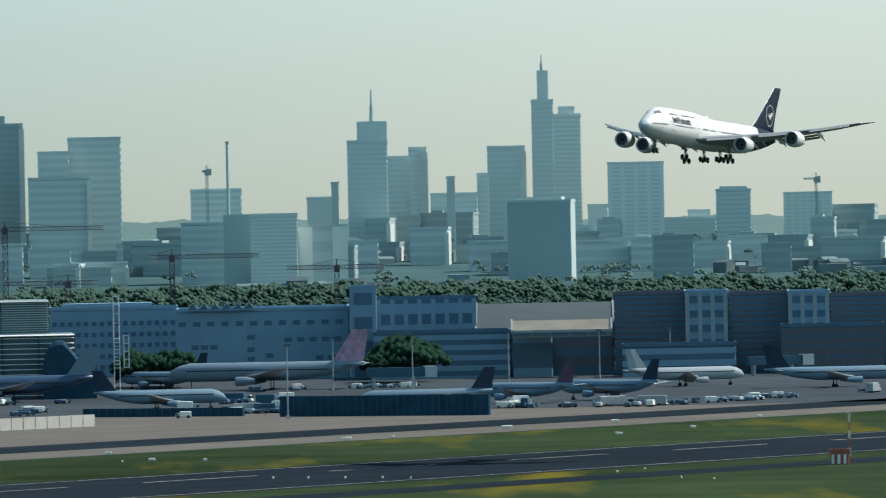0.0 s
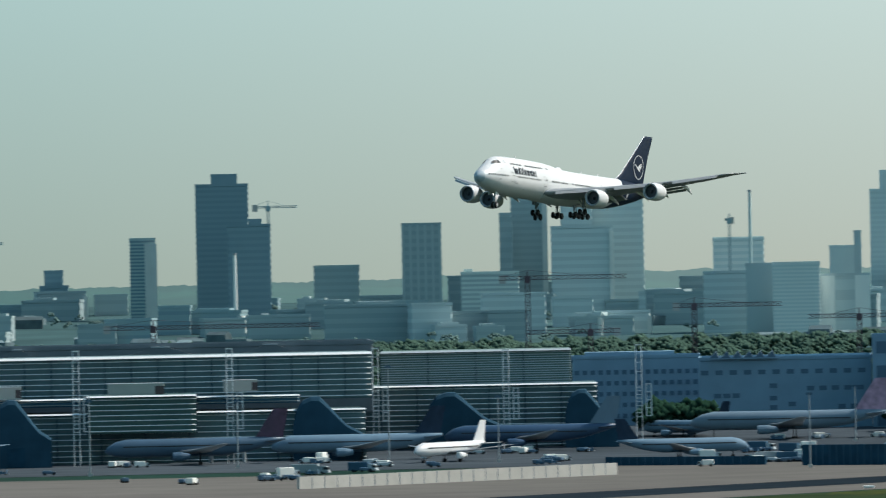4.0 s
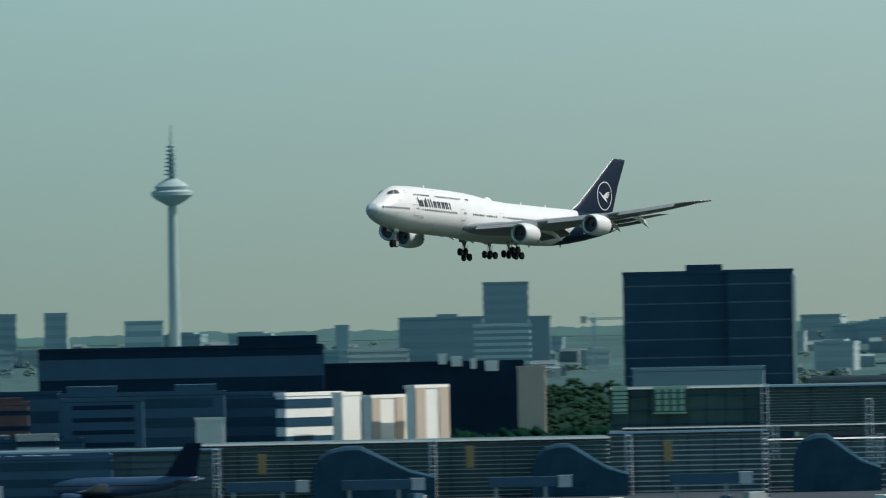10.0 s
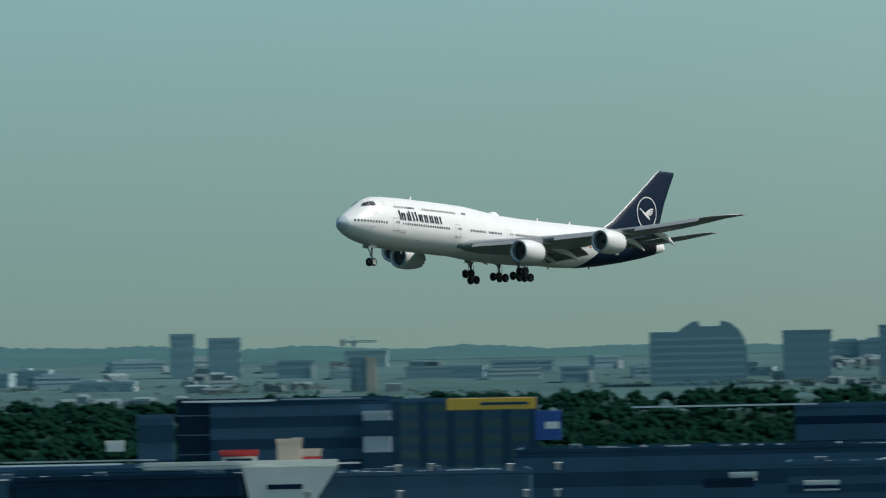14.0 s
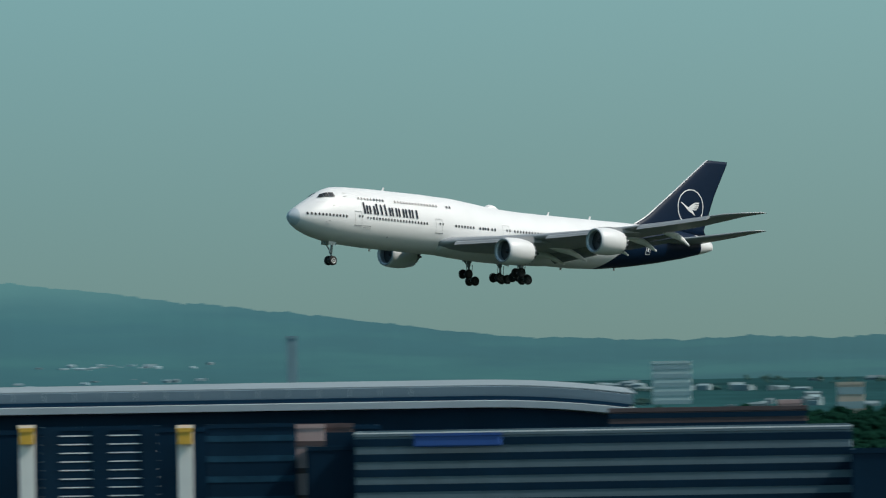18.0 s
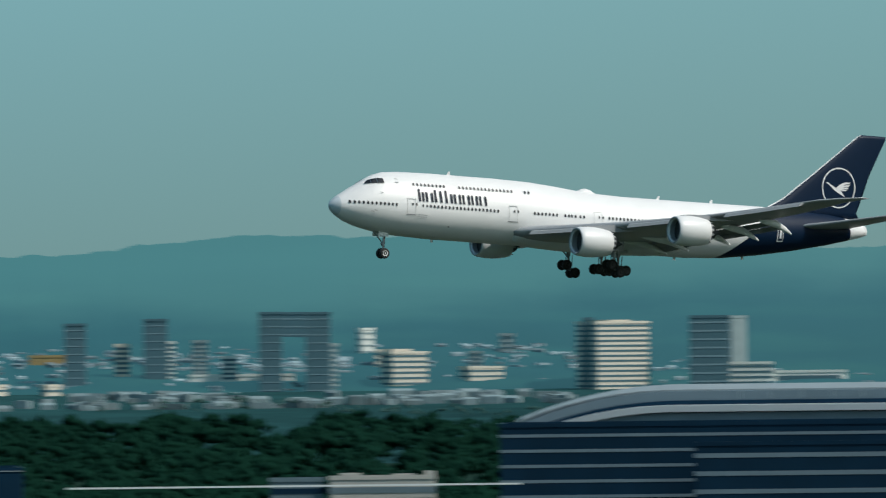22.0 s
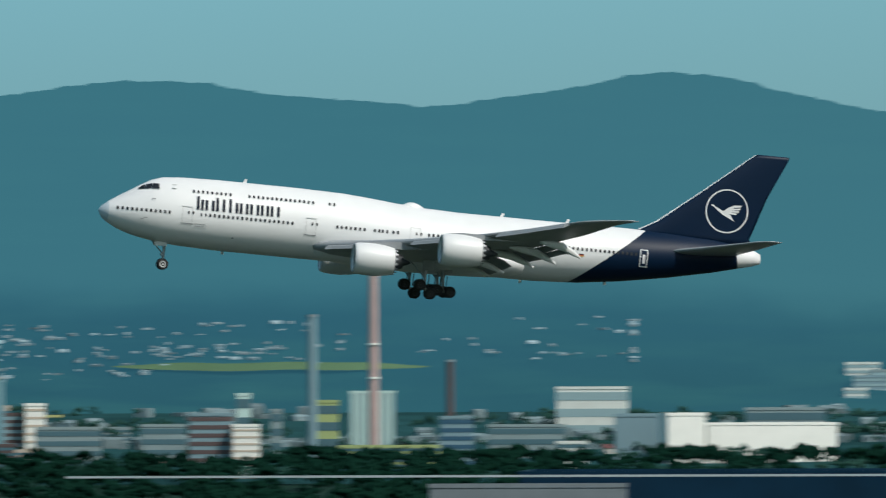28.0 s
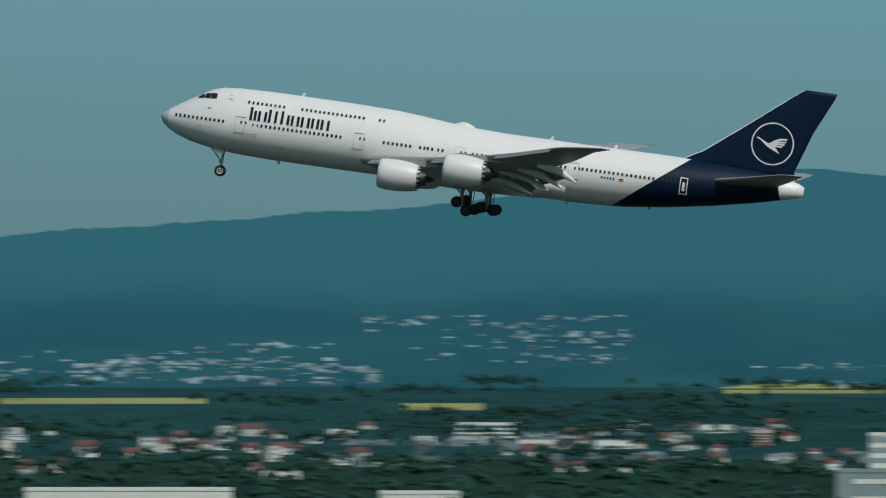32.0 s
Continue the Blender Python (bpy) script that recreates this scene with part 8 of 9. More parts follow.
block("shed", 19.921, 3050, 7.0, 19.6, "white_wall", "white rooftop cabin of a shed", base=16.7, dep=6, caps=[(-0.5, -0.1, 0.8)])
block("shed", 19.501, 3027, 24.5, 16.9, "town_white", "white loading shed with parked trailers", base=10.6, dep=8, bands=2, band='car_grey', fill=0.35, gap=2)
block("shed", 18.797, 3029, 45.2, 14.9, "navy_grey", "long blue shed with a pale roof edge", base=9.8, dep=8)
wall_run("roof_edge", (19.224, 3027), (18.369, 3027), 0.4, 0.3, "louvre", "thin bright metal roof edge on a shed", "roof edge", 0, 14.9)
block("office_building", 12.078, 3318, 35.6, 27.7, "brown", "brown-grey stepped office annex", base=13.5, dep=14, bands=3, band='deep_navy', fill=0.3, caps=[(0.1, 0.45, 2.0)])
block("plant_room", 10.813, 3200, 8.4, 22.9, "town_white", "white rounded plant house on a hall roof", base=13.7, dep=6)
block("plant_room", 11.729, 3200, 11.7, 19.1, "town_white", "low white banded roof plant room", base=15.6, dep=6, bands=1, band='deep_navy', fill=0.35)
block("roof_unit", 14.551, 3060, 14.4, 10.3, "deep_navy", "dark roof plant with a white top", base=8.5, dep=6)
block("roof_unit", 14.473, 3062, 7.4, 11.8, "town_white", "white roof plant on a cargo hall", base=10.2, dep=5)
block("roof_unit", 14.057, 3058, 9.6, 9.1, "town_white", "white roof plant on a cargo hall", base=7.1, dep=5, bands=1, band='deep_navy', fill=0.5)
block("stair_tower", 13.350, 3050, 3.4, 10.6, "brick_red", "small red-capped stair house on a hall roof", base=5.2, dep=4)
block("sign", 10.540, 3118, 2.3, 12.9, "ochre", "narrow orange advertising panel on a concourse", base=8.0, dep=1)
block("sign", 9.436, 3118, 2.3, 14.2, "ochre", "narrow orange advertising panel on a concourse", base=8.8, dep=1)
block("sign", 8.387, 3118, 2.3, 14.5, "ochre", "narrow orange advertising panel on a concourse", base=9.3, dep=1)


def roof_clutter(az0, az1, d0, d1, z, count, seed):
    """Vents, hatches, ducts and small cabins on the flat roofs of the halls."""
    rng = random.Random(seed)
    kinds = [("roof_vent", 1.6, 1.0, "town_white", "small pale vent box on a flat roof"), ("roof_hatch", 2.6, 0.6, "silver", "low metal roof hatch on a flat roof"), ("roof_duct", 5.5, 0.7, "steel", "long metal air duct on a flat roof"), ("roof_cabin", 3.2, 1.9, "car_grey", "grey plant cabin on a flat roof")]
    made = {}
    for k in range(count):
        name, w, h, wall, label = rng.choices(kinds, (5, 3, 3, 2))[0]
        m = spot(az0 + (az1 - az0) * (k + rng.random()) / count, rng.uniform(d0, d1), z, rng.uniform(-6, 6))
        if name in made:
            copy_thing(made[name], m)
            continue
        bm = bmesh.new()
        add_box(bm, -w / 2, w / 2, -.8, .8, 0, h)
        bmesh.ops.bevel(bm, geom=bm.edges[:], offset=.08, segments=1, affect="EDGES")
        made[name] = thing(name, bm, M[wall], m, label, "roof plant", "rooftop plant")
        bm = bmesh.new()
        add_box(bm, -w / 2 - .1, w / 2 + .1, -.9, .9, h, h + .12)
        part("lid", bm, M["louvre"], made[name])
        bm = bmesh.new()
        add_box(bm, -w * .3, w * .3, -.84, -.7, h * .3, h * .7)
        part("grille", bm, M["navy"], made[name])


roof_clutter(15.75, 18.9, 3044, 3075, 14.2, 46, 401)
roof_clutter(11.6, 14.1, 3084, 3110, 14.3, 34, 402)
roof_clutter(11.7, 15.4, 3204, 3240, 17.6, 30, 403)
drum_block(14.697, 4340, 39.1, 26.8, 27.4)
shed_roof(-0.615, 3425, 31.5, 15.6, 18.9, 12, 13.6, "annex_roof", "low annex with a pale sunlit roof")
shed_roof(-0.527, 3470, 44.3, 15.2, 23.5, 60, 0, "roof_slate", "grey aircraft hangar with a long sloping roof")
far_houses(40.6, 41.8, 4210, 4290, 46, 111, 0.62, False, 1.2)
far_houses(36.30, 41.00, -0.0046, -0.0003, 206, 101, 0.47)
far_houses(34.93, 38.13, -0.0043, 0.0004, 112, 102, 0.47)
far_houses(41.19, 43.89, -0.0036, 0.0011, 131, 103, 0.47)
far_houses(30.38, 35.08, -0.0041, -0.0017, 75, 104, 0.41)
far_houses(24.58, 29.28, -0.0043, -0.0019, 48, 105, 0.41)
far_houses(64.37, 69.07, -0.0047, -0.0021, 112, 106, 0.41)
far_houses(47.57, 52.27, -0.0025, 0.0022, 112, 107, 0.41)
hill_patch(60.46, 61.66, -0.00285, -0.00222, "rape", "long yellow rape field on the lower hillside")
hill_patch(59.89, 60.79, -0.00109, -0.00041, "rape", "long yellow rape field on the lower hillside")
hill_patch(68.03, 68.91, -0.00514, -0.00409, "rape", "long yellow rape field on the lower hillside")
hill_patch(65.77, 67.69, -0.00515, -0.00453, "rape", "long yellow rape field on the lower hillside")
hill_patch(70.16, 70.61, -0.00680, -0.00607, "rape", "long yellow rape field on the lower hillside")
hill_patch(39.45, 40.26, -0.00021, 0.00016, "rape", "long yellow rape field on the lower hillside")
hill_patch(38.51, 39.32, -0.00116, -0.00074, "hay", "pale green meadow strip on the lower hillside")
hill_patch(39.32, 40.28, -0.00069, -0.00027, "hay", "pale green meadow strip on the lower hillside")
hill_patch(40.55, 41.00, -0.00156, -0.00104, "hay", "pale green meadow strip on the lower hillside")
hill_patch(49.87, 51.37, -0.00293, -0.00241, "hay", "pale green meadow strip on the lower hillside")
hill_patch(41.19, 42.99, -0.00102, -0.00039, "hay", "pale green meadow strip on the lower hillside")
hill_patch(50.15, 51.14, -0.00281, -0.00208, "hay", "pale green meadow strip on the lower hillside")
hill_patch(50.39, 52.19, -0.00511, -0.00422, "hay", "pale green meadow strip on the lower hillside")
hill_patch(55.45, 57.12, -0.00087, 0.00017, "hay", "pale green meadow strip on the lower hillside")
hill_patch(63.55, 64.81, -0.00595, -0.00464, "hay", "pale green meadow strip on the lower hillside")
hill_patch(70.03, 71.83, -0.00554, -0.00471, "hay", "pale green meadow strip on the lower hillside")
hill_patch(28.38, 29.10, -0.00197, -0.00144, "hay", "pale green meadow strip on the lower hillside")
hill_patch(27.64, 29.14, -0.00212, -0.00149, "hay", "pale green meadow strip on the lower hillside")
block("tank", 59.511, 4113, 13.6, 30.0, "town_grey", "grey round drum of an industrial tank", base=20.5, dep=10)
far_houses(70.75, 72.64, -0.0042, -0.0016, 112, 131, 0.41)
hill_patch(58.86, 60.76, -0.00159, -0.00091, "rape", "long yellow rape field on the lower hillside")
scatter_vehicles(8.08, 20.42, 2880, 3000, 14, 192)
wall_run("hoarding", (-0.225, 2905), (0.884, 2938), 5.6, 1.0, "gate_blue", "long dark blue hoarding wall on the apron", "wall", 30)
wall_run("hoarding", (1.082, 2955), (1.928, 2983), 2.4, 1.0, "gate_blue", "low dark blue hoarding wall on the apron", "wall", 20)
block("office_building", 23.051, 3062, 56.1, 37.4, "brown", "low brown buildings behind the car park", base=31.7, dep=14, bands=2, band='deep_navy')
block("stair_tower", 22.616, 3066, 6.4, 39.1, "pink", "rosy brown stair tower behind the car park", base=31.2, dep=8)
block("office_building", 25.162, 3045, 8.1, 34.5, "pink", "rosy pink office end beside the station", base=11.7, dep=8, bands=3, band='brown', fill=0.2)
block("office_building", 25.477, 3043, 25.0, 34.9, "deep_navy", "dark glass block beside the station", base=12.0, dep=10, bands=4, band='gate_blue', fill=0.3)
block("stair_tower", 25.058, 3012, 12.9, 28.0, "deep_navy", "dark stair end of the car park", base=12.1, dep=20)
wall_run("roof_edge", (22.288, 2984), (24.927, 2984), 0.4, 0.3, "louvre", "thin bright metal edge on the car park", "roof edge", 0, 32.9)
block("roof_unit", 9.573, 3698, 2.7, 37.6, "white_wall", "small white plant unit on a dark roof", base=34.8, dep=3)
block("roof_unit", 9.498, 3698, 3.5, 36.7, "white_wall", "small white plant unit on a dark roof", base=34.0, dep=3)
block("roof_unit", 9.313, 3698, 4.3, 34.9, "white_wall", "small white plant unit on a dark roof", base=32.2, dep=3)
block("roof_unit", 9.409, 3698, 1.9, 35.8, "white_wall", "small white plant unit on a dark roof", base=33.1, dep=3)
block("glazed_bay", 8.368, 3190, 10.0, 29.6, "pale_green", "pale green lit glass bay of the terminal", base=22.3, dep=2, ribs=4, rib='green_glass', bands=4, band='green_glass', fill=0.2)
block("glazed_bay", 8.635, 3189, 4.3, 29.9, "pale_green", "pale green lit glass bay of the terminal", base=22.6, dep=2, bands=6, band='green_glass', fill=0.3)
block("office_building", 12.487, 3283, 12.1, 28.3, "town_white", "white panelled office end of the cargo area", base=18.2, dep=6, bands=1, band='deep_navy', fill=0.18)
block("plant_room", 11.729, 3200, 12.1, 19.0, "louvre", "white double-banded roof plant room", base=15.0, dep=5, bands=1, band='navy', fill=0.3)
block("office_building", 11.377, 3230, 24.3, 29.1, "navy_grey", "blue-grey office block with four dark window bands", base=14.2, dep=12, bands=4, band='deep_navy', gap=3, fill=0.35)
jet_bridge(9.931, 3060, 20, 4)
jet_bridge(9.152, 3060, 20, 4)
jet_bridge(10.546, 3060, 20, 4)
jet_bridge(13.190, 3060, 20, 4)
jet_bridge(12.171, 3060, 20, 4)
jet_bridge(8.192, 3060, 20, 4)
block("penthouse", 67.414, 3580, 15.9, 23.4, "white_wall", "white stepped penthouse block on a slab roof", base=14.6, bands=3, band='navy_grey', dep=10)
block("penthouse", 67.030, 3580, 15.9, 23.3, "white_wall", "white stepped penthouse block on a slab roof", base=14.5, bands=3, band='navy_grey', dep=10)
block("penthouse", 66.634, 3580, 15.9, 23.3, "white_wall", "white stepped penthouse block on a slab roof", base=14.5, bands=3, band='navy_grey', dep=10)
block("lift_tower", 68.005, 3585, 14.1, 28.0, "town_white", "white windowed lift tower on a slab roof", base=14.5, bands=4, band='town_grey', dep=8)
block("stair_tower", 67.639, 3559, 8.4, 16.1, "town_grey", "grey stair core of a concrete slab block", base=4.0, dep=4)
block("office_building", 72.051, 3500, 66.9, 10.9, "town_white", "low white flat-roofed block in town", base=5.0, dep=12)
block("office_building", 70.505, 3520, 25.8, 9.5, "town_white", "low white flat-roofed block in town", base=2.2, dep=12, bands=1, band='brown', fill=0.2)
far_houses(60.10, 65.11, 4067, 4483, 200, 201, 0.75, False, 1.4)
far_houses(58.86, 61.85, 4185, 4570, 110, 202, 0.75, False, 1.5)
far_houses(66.16, 71.16, 3939, 4230, 90, 203, 0.70, False, 1.0)
far_houses(53.02, 57.72, 4262, 4548, 110, 204, 0.70, False, 1.5)
town(60.10, 64.81, 4067, 4302, 35, 205, size=0.53)
block("process_building", 63.447, 4105, 7.3, 40.4, "stack_blue", "pale industrial process building of the works", base=17.2, bands=6, band='slate_dim', fill=0.3, ribs=2, rib='town_grey', dep=6)
block("process_building", 63.270, 4105, 5.2, 46.0, "stack_blue", "pale industrial process building of the works", base=17.2, bands=6, band='slate_dim', fill=0.3, ribs=2, rib='town_grey', dep=6)
block("process_building", 63.066, 4105, 8.6, 41.2, "stack_blue", "pale industrial process building of the works", base=17.2, bands=6, band='slate_dim', fill=0.3, ribs=2, rib='town_grey', dep=6)
block("process_building", 62.946, 4105, 8.6, 36.5, "town_white", "pale industrial process building of the works", base=17.2, bands=6, band='slate_dim', fill=0.3, ribs=2, rib='town_grey', dep=6)
block("process_building", 61.267, 4105, 10.7, 38.9, "pale_green", "pale industrial process building of the works", base=17.0, bands=6, band='slate_dim', fill=0.3, ribs=2, rib='town_grey', dep=6)
block("process_building", 61.124, 4105, 7.5, 34.6, "town_white", "pale industrial process building of the works", base=16.9, bands=6, band='slate_dim', fill=0.3, ribs=2, rib='town_grey', dep=6)
block("process_building", 60.862, 4105, 10.7, 29.8, "pale_green", "pale industrial process building of the works", base=16.9, bands=6, band='slate_dim', fill=0.3, ribs=2, rib='town_grey', dep=6)
block("process_building", 60.547, 4105, 17.2, 33.0, "town_white", "pale industrial process building of the works", base=16.9, bands=6, band='slate_dim', fill=0.3, ribs=2, rib='town_grey', dep=6)
block("process_building", 61.896, 4105, 6.4, 54.4, "town_white", "pale industrial process building of the works", base=17.0, bands=11, band='slate_dim', fill=0.5, dep=6)
block("process_building", 61.761, 4105, 10.7, 51.4, "town_white", "pale industrial process building of the works", base=17.0, bands=11, band='slate_dim', fill=0.5, dep=6)
block("process_building", 64.041, 4105, 23.6, 27.0, "town_white", "pale industrial process building of the works", base=17.3, bands=6, band='slate_dim', fill=0.3, ribs=2, rib='town_grey', dep=6)
block("process_building", 63.783, 4105, 4.7, 37.0, "town_grey", "pale industrial process building of the works", base=17.3, bands=6, band='slate_dim', fill=0.3, ribs=2, rib='town_grey', dep=6)


# ---- the four-engined airliner; nose tip at its origin, x ahead, y to port, z up ----
def lerp_row(rows, s):
    for a, b in zip(rows, rows[1:]):
        if s <= b[0]:
            f = (s - a[0]) / (b[0] - a[0])
            return [p + (q - p) * f for p, q in zip(a, b)]
    return list(rows[-1])


# station, underside, crown, half width
HULL = [(0.0, -0.08, 0.04, 0.06), (0.35, -0.74, 0.56, 0.70), (1.0, -1.24, 1.08, 1.26), (2.2, -1.86, 1.86, 1.9), (3.6, -2.33, 2.7, 2.35), (4.6, -2.55, 3.32, 2.58),
        (5.6, -2.73, 3.86, 2.76), (6.8, -2.92, 4.24, 2.92), (9, -3.12, 4.42, 3.1), (13, -3.27, 4.5, 3.23), (22, -3.3, 4.46, 3.25), (27, -3.3, 4.33, 3.25),
        (30, -3.3, 4.09, 3.25), (33, -3.3, 3.79, 3.25), (36, -3.3, 3.55, 3.25), (40, -3.32, 3.42, 3.25), (49, -3.34, 3.42, 3.25), (54, -3.08, 3.44, 3.12),
        (59, -2.46, 3.47, 2.8), (64, -1.62, 3.38, 2.3), (69, -0.6, 3.1, 1.6), (72, 0.15, 2.7, 1.1), (73.6, 0.55, 2.3, 0.72), (74.4, 0.85, 1.95, 0.42)]


def hull_ring(s, n=40):
    _, zb, zt, w = lerp_row(HULL, s)
    main = min((zt - zb) / 2, w * 1.03)          # lower lobe
    cz = zb + main
    up = min(main, 2.55 * w / 3.25)              # upper lobe
    uz = zt - up
    ring = []
    for k in range(n):
        a = math.tau * k / n
        cx, sx = math.cos(a), math.sin(a)
        if sx <= 0:
            ring.append((-s, w * cx, cz + main * sx))
        else:
            # blend from the lower lobe to the narrower upper one
            r = w + (up - w) * sx ** 1.4 if uz > cz + 0.2 else w
            top = zt - cz
            ring.append((-s, r * cx * (1 - 0.0 * sx), cz + top * sx))
    return ring


def half_width(s, z):
    """Half the hull's width at a station and a height."""
    ring = hull_ring(s, 160)
    return max(p[1] for p in ring if abs(p[2] - z) < 0.16)


airliner = tagged(new("airliner"), "white four-engined double-deck airliner with dark blue tail, wheels down", "airplane")

stations = [0, 0.1, 0.35, 0.7, 1.0, 1.6, 2.2, 2.9, 3.6, 4.6, 5.6, 6.8, 8, 9, 11, 13, 16, 19, 22, 25, 27, 28.5, 30, 31.5, 33, 34.5, 36, 38, 40, 43, 46, 49, 51.5, 54, 56.5, 59, 61.5, 64, 66.5, 69, 70.5, 72, 72.8, 73.6, 74.4]
hb = bmesh.new()
add_loft(hb, [hull_ring(s) for s in stations])
# slanted edge of the dark tail, and the pale tail cone
slant = Vector((-1, 0, -1.28)).normalized()
bmesh.ops.bisect_plane(hb, geom=hb.verts[:] + hb.edges[:] + hb.faces[:], plane_co=(-53.0, 0, -3.0), plane_no=slant)
bmesh.ops.bisect_plane(hb, geom=hb.verts[:] + hb.edges[:] + hb.faces[:], plane_co=(-71.9, 0, 0), plane_no=(-1, 0, 0.25))
for f in hb.faces:
    c = f.calc_center_median()
    f.material_index = 1 if (c - Vector((-53.0, 0, -3.0))).dot(slant) > 0 and (c - Vector((-71.9, 0, 0))).dot(Vector((-1, 0, 0.25))) < 0 else 2 if c.x > -1.15 else 0
hull = part("fuselage", hb, (M["plane_white"], M["plane_navy"], M["radome"]), airliner, smooth=True)


def on_hull(name, s0, s1, z0, z1, material, parent=hull, out=0.03, n=1, label=""):
    """A plate that lies on the port and the starboard side of the hull."""
    for side in (1, -1):
        bm = bmesh.new()
        rings = []
        for k in range(n + 1):
            s = s0 + (s1 - s0) * k / n
            rings.append([(-s, side * (half_width(s, z) + out), z) for z in (z0, (z0 * 3 + z1) / 4, (z0 + z1) / 2, (z0 + z1 * 3) / 4, z1)])
        add_loft(bm, rings, closed=False, caps=False)
        part(name, bm, material, parent, label)


def window_row(s0, s1, z, pitch=0.51, size=(0.25, 0.36), name="cabin_glazing"):
    for side in (1, -1):
        bm = bmesh.new()
        for k in range(max(1, round((s1 - s0) / pitch)) + 1):
            s = s0 + k * pitch
            w, h = size[0] / 2, size[1] / 2
            pts = [(s - w, z - h * .6), (s - w * .5, z - h), (s + w * .5, z - h), (s + w, z - h * .6), (s + w, z + h * .6), (s + w * .5, z + h), (s - w * .5, z + h), (s - w, z + h * .6)]
            bm.faces.new([bm.verts.new((-a, side * (half_width(a, b) + 0.04), b)) for a, b in pts])
        tagged(part(name, bm, M["black_glass"], hull, "row of small dark cabin windows"), kind="stuff")


for s0, s1, z in ((1.9, 7.6, 0.45), (12.0, 21.3, 0.5), (26.2, 29.3, 0.55), (30.4, 30.41, 0.55), (31.3, 31.31, 0.55), (32.5, 32.51, 0.55), (36.5, 47.0, 0.6), (49.2, 57.8, 0.65), (58.4, 60.0, 0.65)):
    window_row(s0, s1, z)
for s0, s1 in ((10.1, 14.4), (16.3, 23.5), (25.3, 25.8)):
    window_row(s0, s1, 3.0, size=(0.24, 0.32))
# flight deck glazing in six panes
for side in (1, -1):
    for pts in (((3.98, 2.72), (4.75, 2.82), (4.85, 3.28), (4.48, 3.14)), ((4.80, 2.83), (5.52, 2.90), (5.52, 3.46), (4.92, 3.31)), ((5.57, 2.91), (6.30, 2.96), (6.30, 3.50), (5.57, 3.48))):
        bm = bmesh.new()
        bm.faces.new([bm.verts.new((-a, side * (half_width(a, b) + 0.03), b)) for a, b in pts])
        part("cockpit_pane", bm, M["black_glass"], hull)
# doors: faint outlines, a dark sill and a small pane
for s in (8.9, 22.7, 34.4, 47.6):
    on_hull("cabin_door", s, s + 0.05, -0.55, 1.25, M["panel_line"], n=1)
    on_hull("cabin_door", s + 1.1, s + 1.15, -0.55, 1.25, M["panel_line"], n=1)
    on_hull("cabin_door", s, s + 1.15, 1.22, 1.27, M["panel_line"], n=2)
    on_hull("door_sill", s - 0.1, s + 1.25, -0.68, -0.58, M["flap_grey"], n=2)
    window_row(s + 0.72, s + 0.73, 0.62, size=(0.2, 0.32), name="door_window")
# hatches, probes and vents along the nose and the belly
for s0, s1, z0, z1 in ((10.3, 11.6, -0.62, -0.56), (10.3, 11.6, -0.86, -0.80), (14.6, 14.85, -1.85, -1.68), (26.5, 28.6, -1.05, -1.0)):
    on_hull("service_hatch", s0, s1, z0, z1, M["flap_grey"], n=2)
on_hull("service_hatch", 7.7, 8.2, 3.1, 3.15, M["panel_line"], n=1)
on_hull("service_hatch", 7.7, 8.2, 3.5, 3.55, M["panel_line"], n=1)
for s0, z0 in ((5.5, 1.75), (4.3, -0.55), (4.7, -0.4)):
    on_hull("probe", s0, s0 + 0.42, z0, z0 + 0.07, M["flap_grey"], out=0.12, n=1)
window_row(11.0, 11.01, 0.5, size=(0.18, 0.3), name="door_window")
# airline title: upright dark bars of letter height, two to a broad letter
at = 10.4
for w, hi in ((0.95, 2.5), (1.2, 2.15), (0.72, 2.5), (0.72, 2.4), (1.2, 2.5), (1.15, 2.15), (1.2, 2.15), (1.1, 2.15), (1.2, 2.15)):
    bars = 2 if w > 0.9 else 1
    for k in range(bars):
        lo = at + 0.06 + k * (w - 0.48)
        on_hull("title_bar", lo, lo + 0.3, 1.02, hi if k == 0 else min(hi, 2.15), M["title_ink"], out=0.05, n=1)
    at += w
# registration bars and flag
for k in range(5):
    on_hull("registration_bar", 51.4 + k * 0.34, 51.58 + k * 0.34, -0.1, 0.14, M["plane_navy"], n=1)
for k, m in enumerate((M["black_glass"], M["flag_red"], M["flag_gold"])):
    on_hull("flag_stripe", 53.45, 54.0, 0.04 - 0.1 * k, 0.13 - 0.1 * k, m, n=1)
# small badge plate on the dark tail
on_hull("badge_plate", 60.4, 61.3, -0.7, 1.25, M["plane_white"], out=0.015, n=2)
on_hull("badge_plate", 60.5, 61.2, -0.6, 1.15, M["plane_navy"], out=0.03, n=2)
on_hull("badge_plate", 60.7, 61.0, -0.3, 0.7, M["plane_white"], out=0.045, n=1)
# dome and blade antennas on the crown
for s, l, h in ((34.8, 2.6, 0.42),):
    bm = bmesh.new()
    zt = lerp_row(HULL, s)[2]
    add_loft(bm, [[(-s - l * (u - .5), math.cos(a) * 0.6 * math.sin(math.pi * min(max(u, .04), .96)) ** .6, zt - .25 + (0.25 + h) * max(0, math.sin(a)) * math.sin(math.pi * min(max(u, .04), .96)) ** .6) for a in [math.pi * q / 8 for q in range(9)]] for u in [i / 8 for i in range(9)]], closed=False, caps=False)
    part("antenna_dome", bm, M["plane_white"], hull, smooth=True)
for s in (15.6, 44.6, 52.0):
    bm = bmesh.new()
    zt = lerp_row(HULL, s)[2]
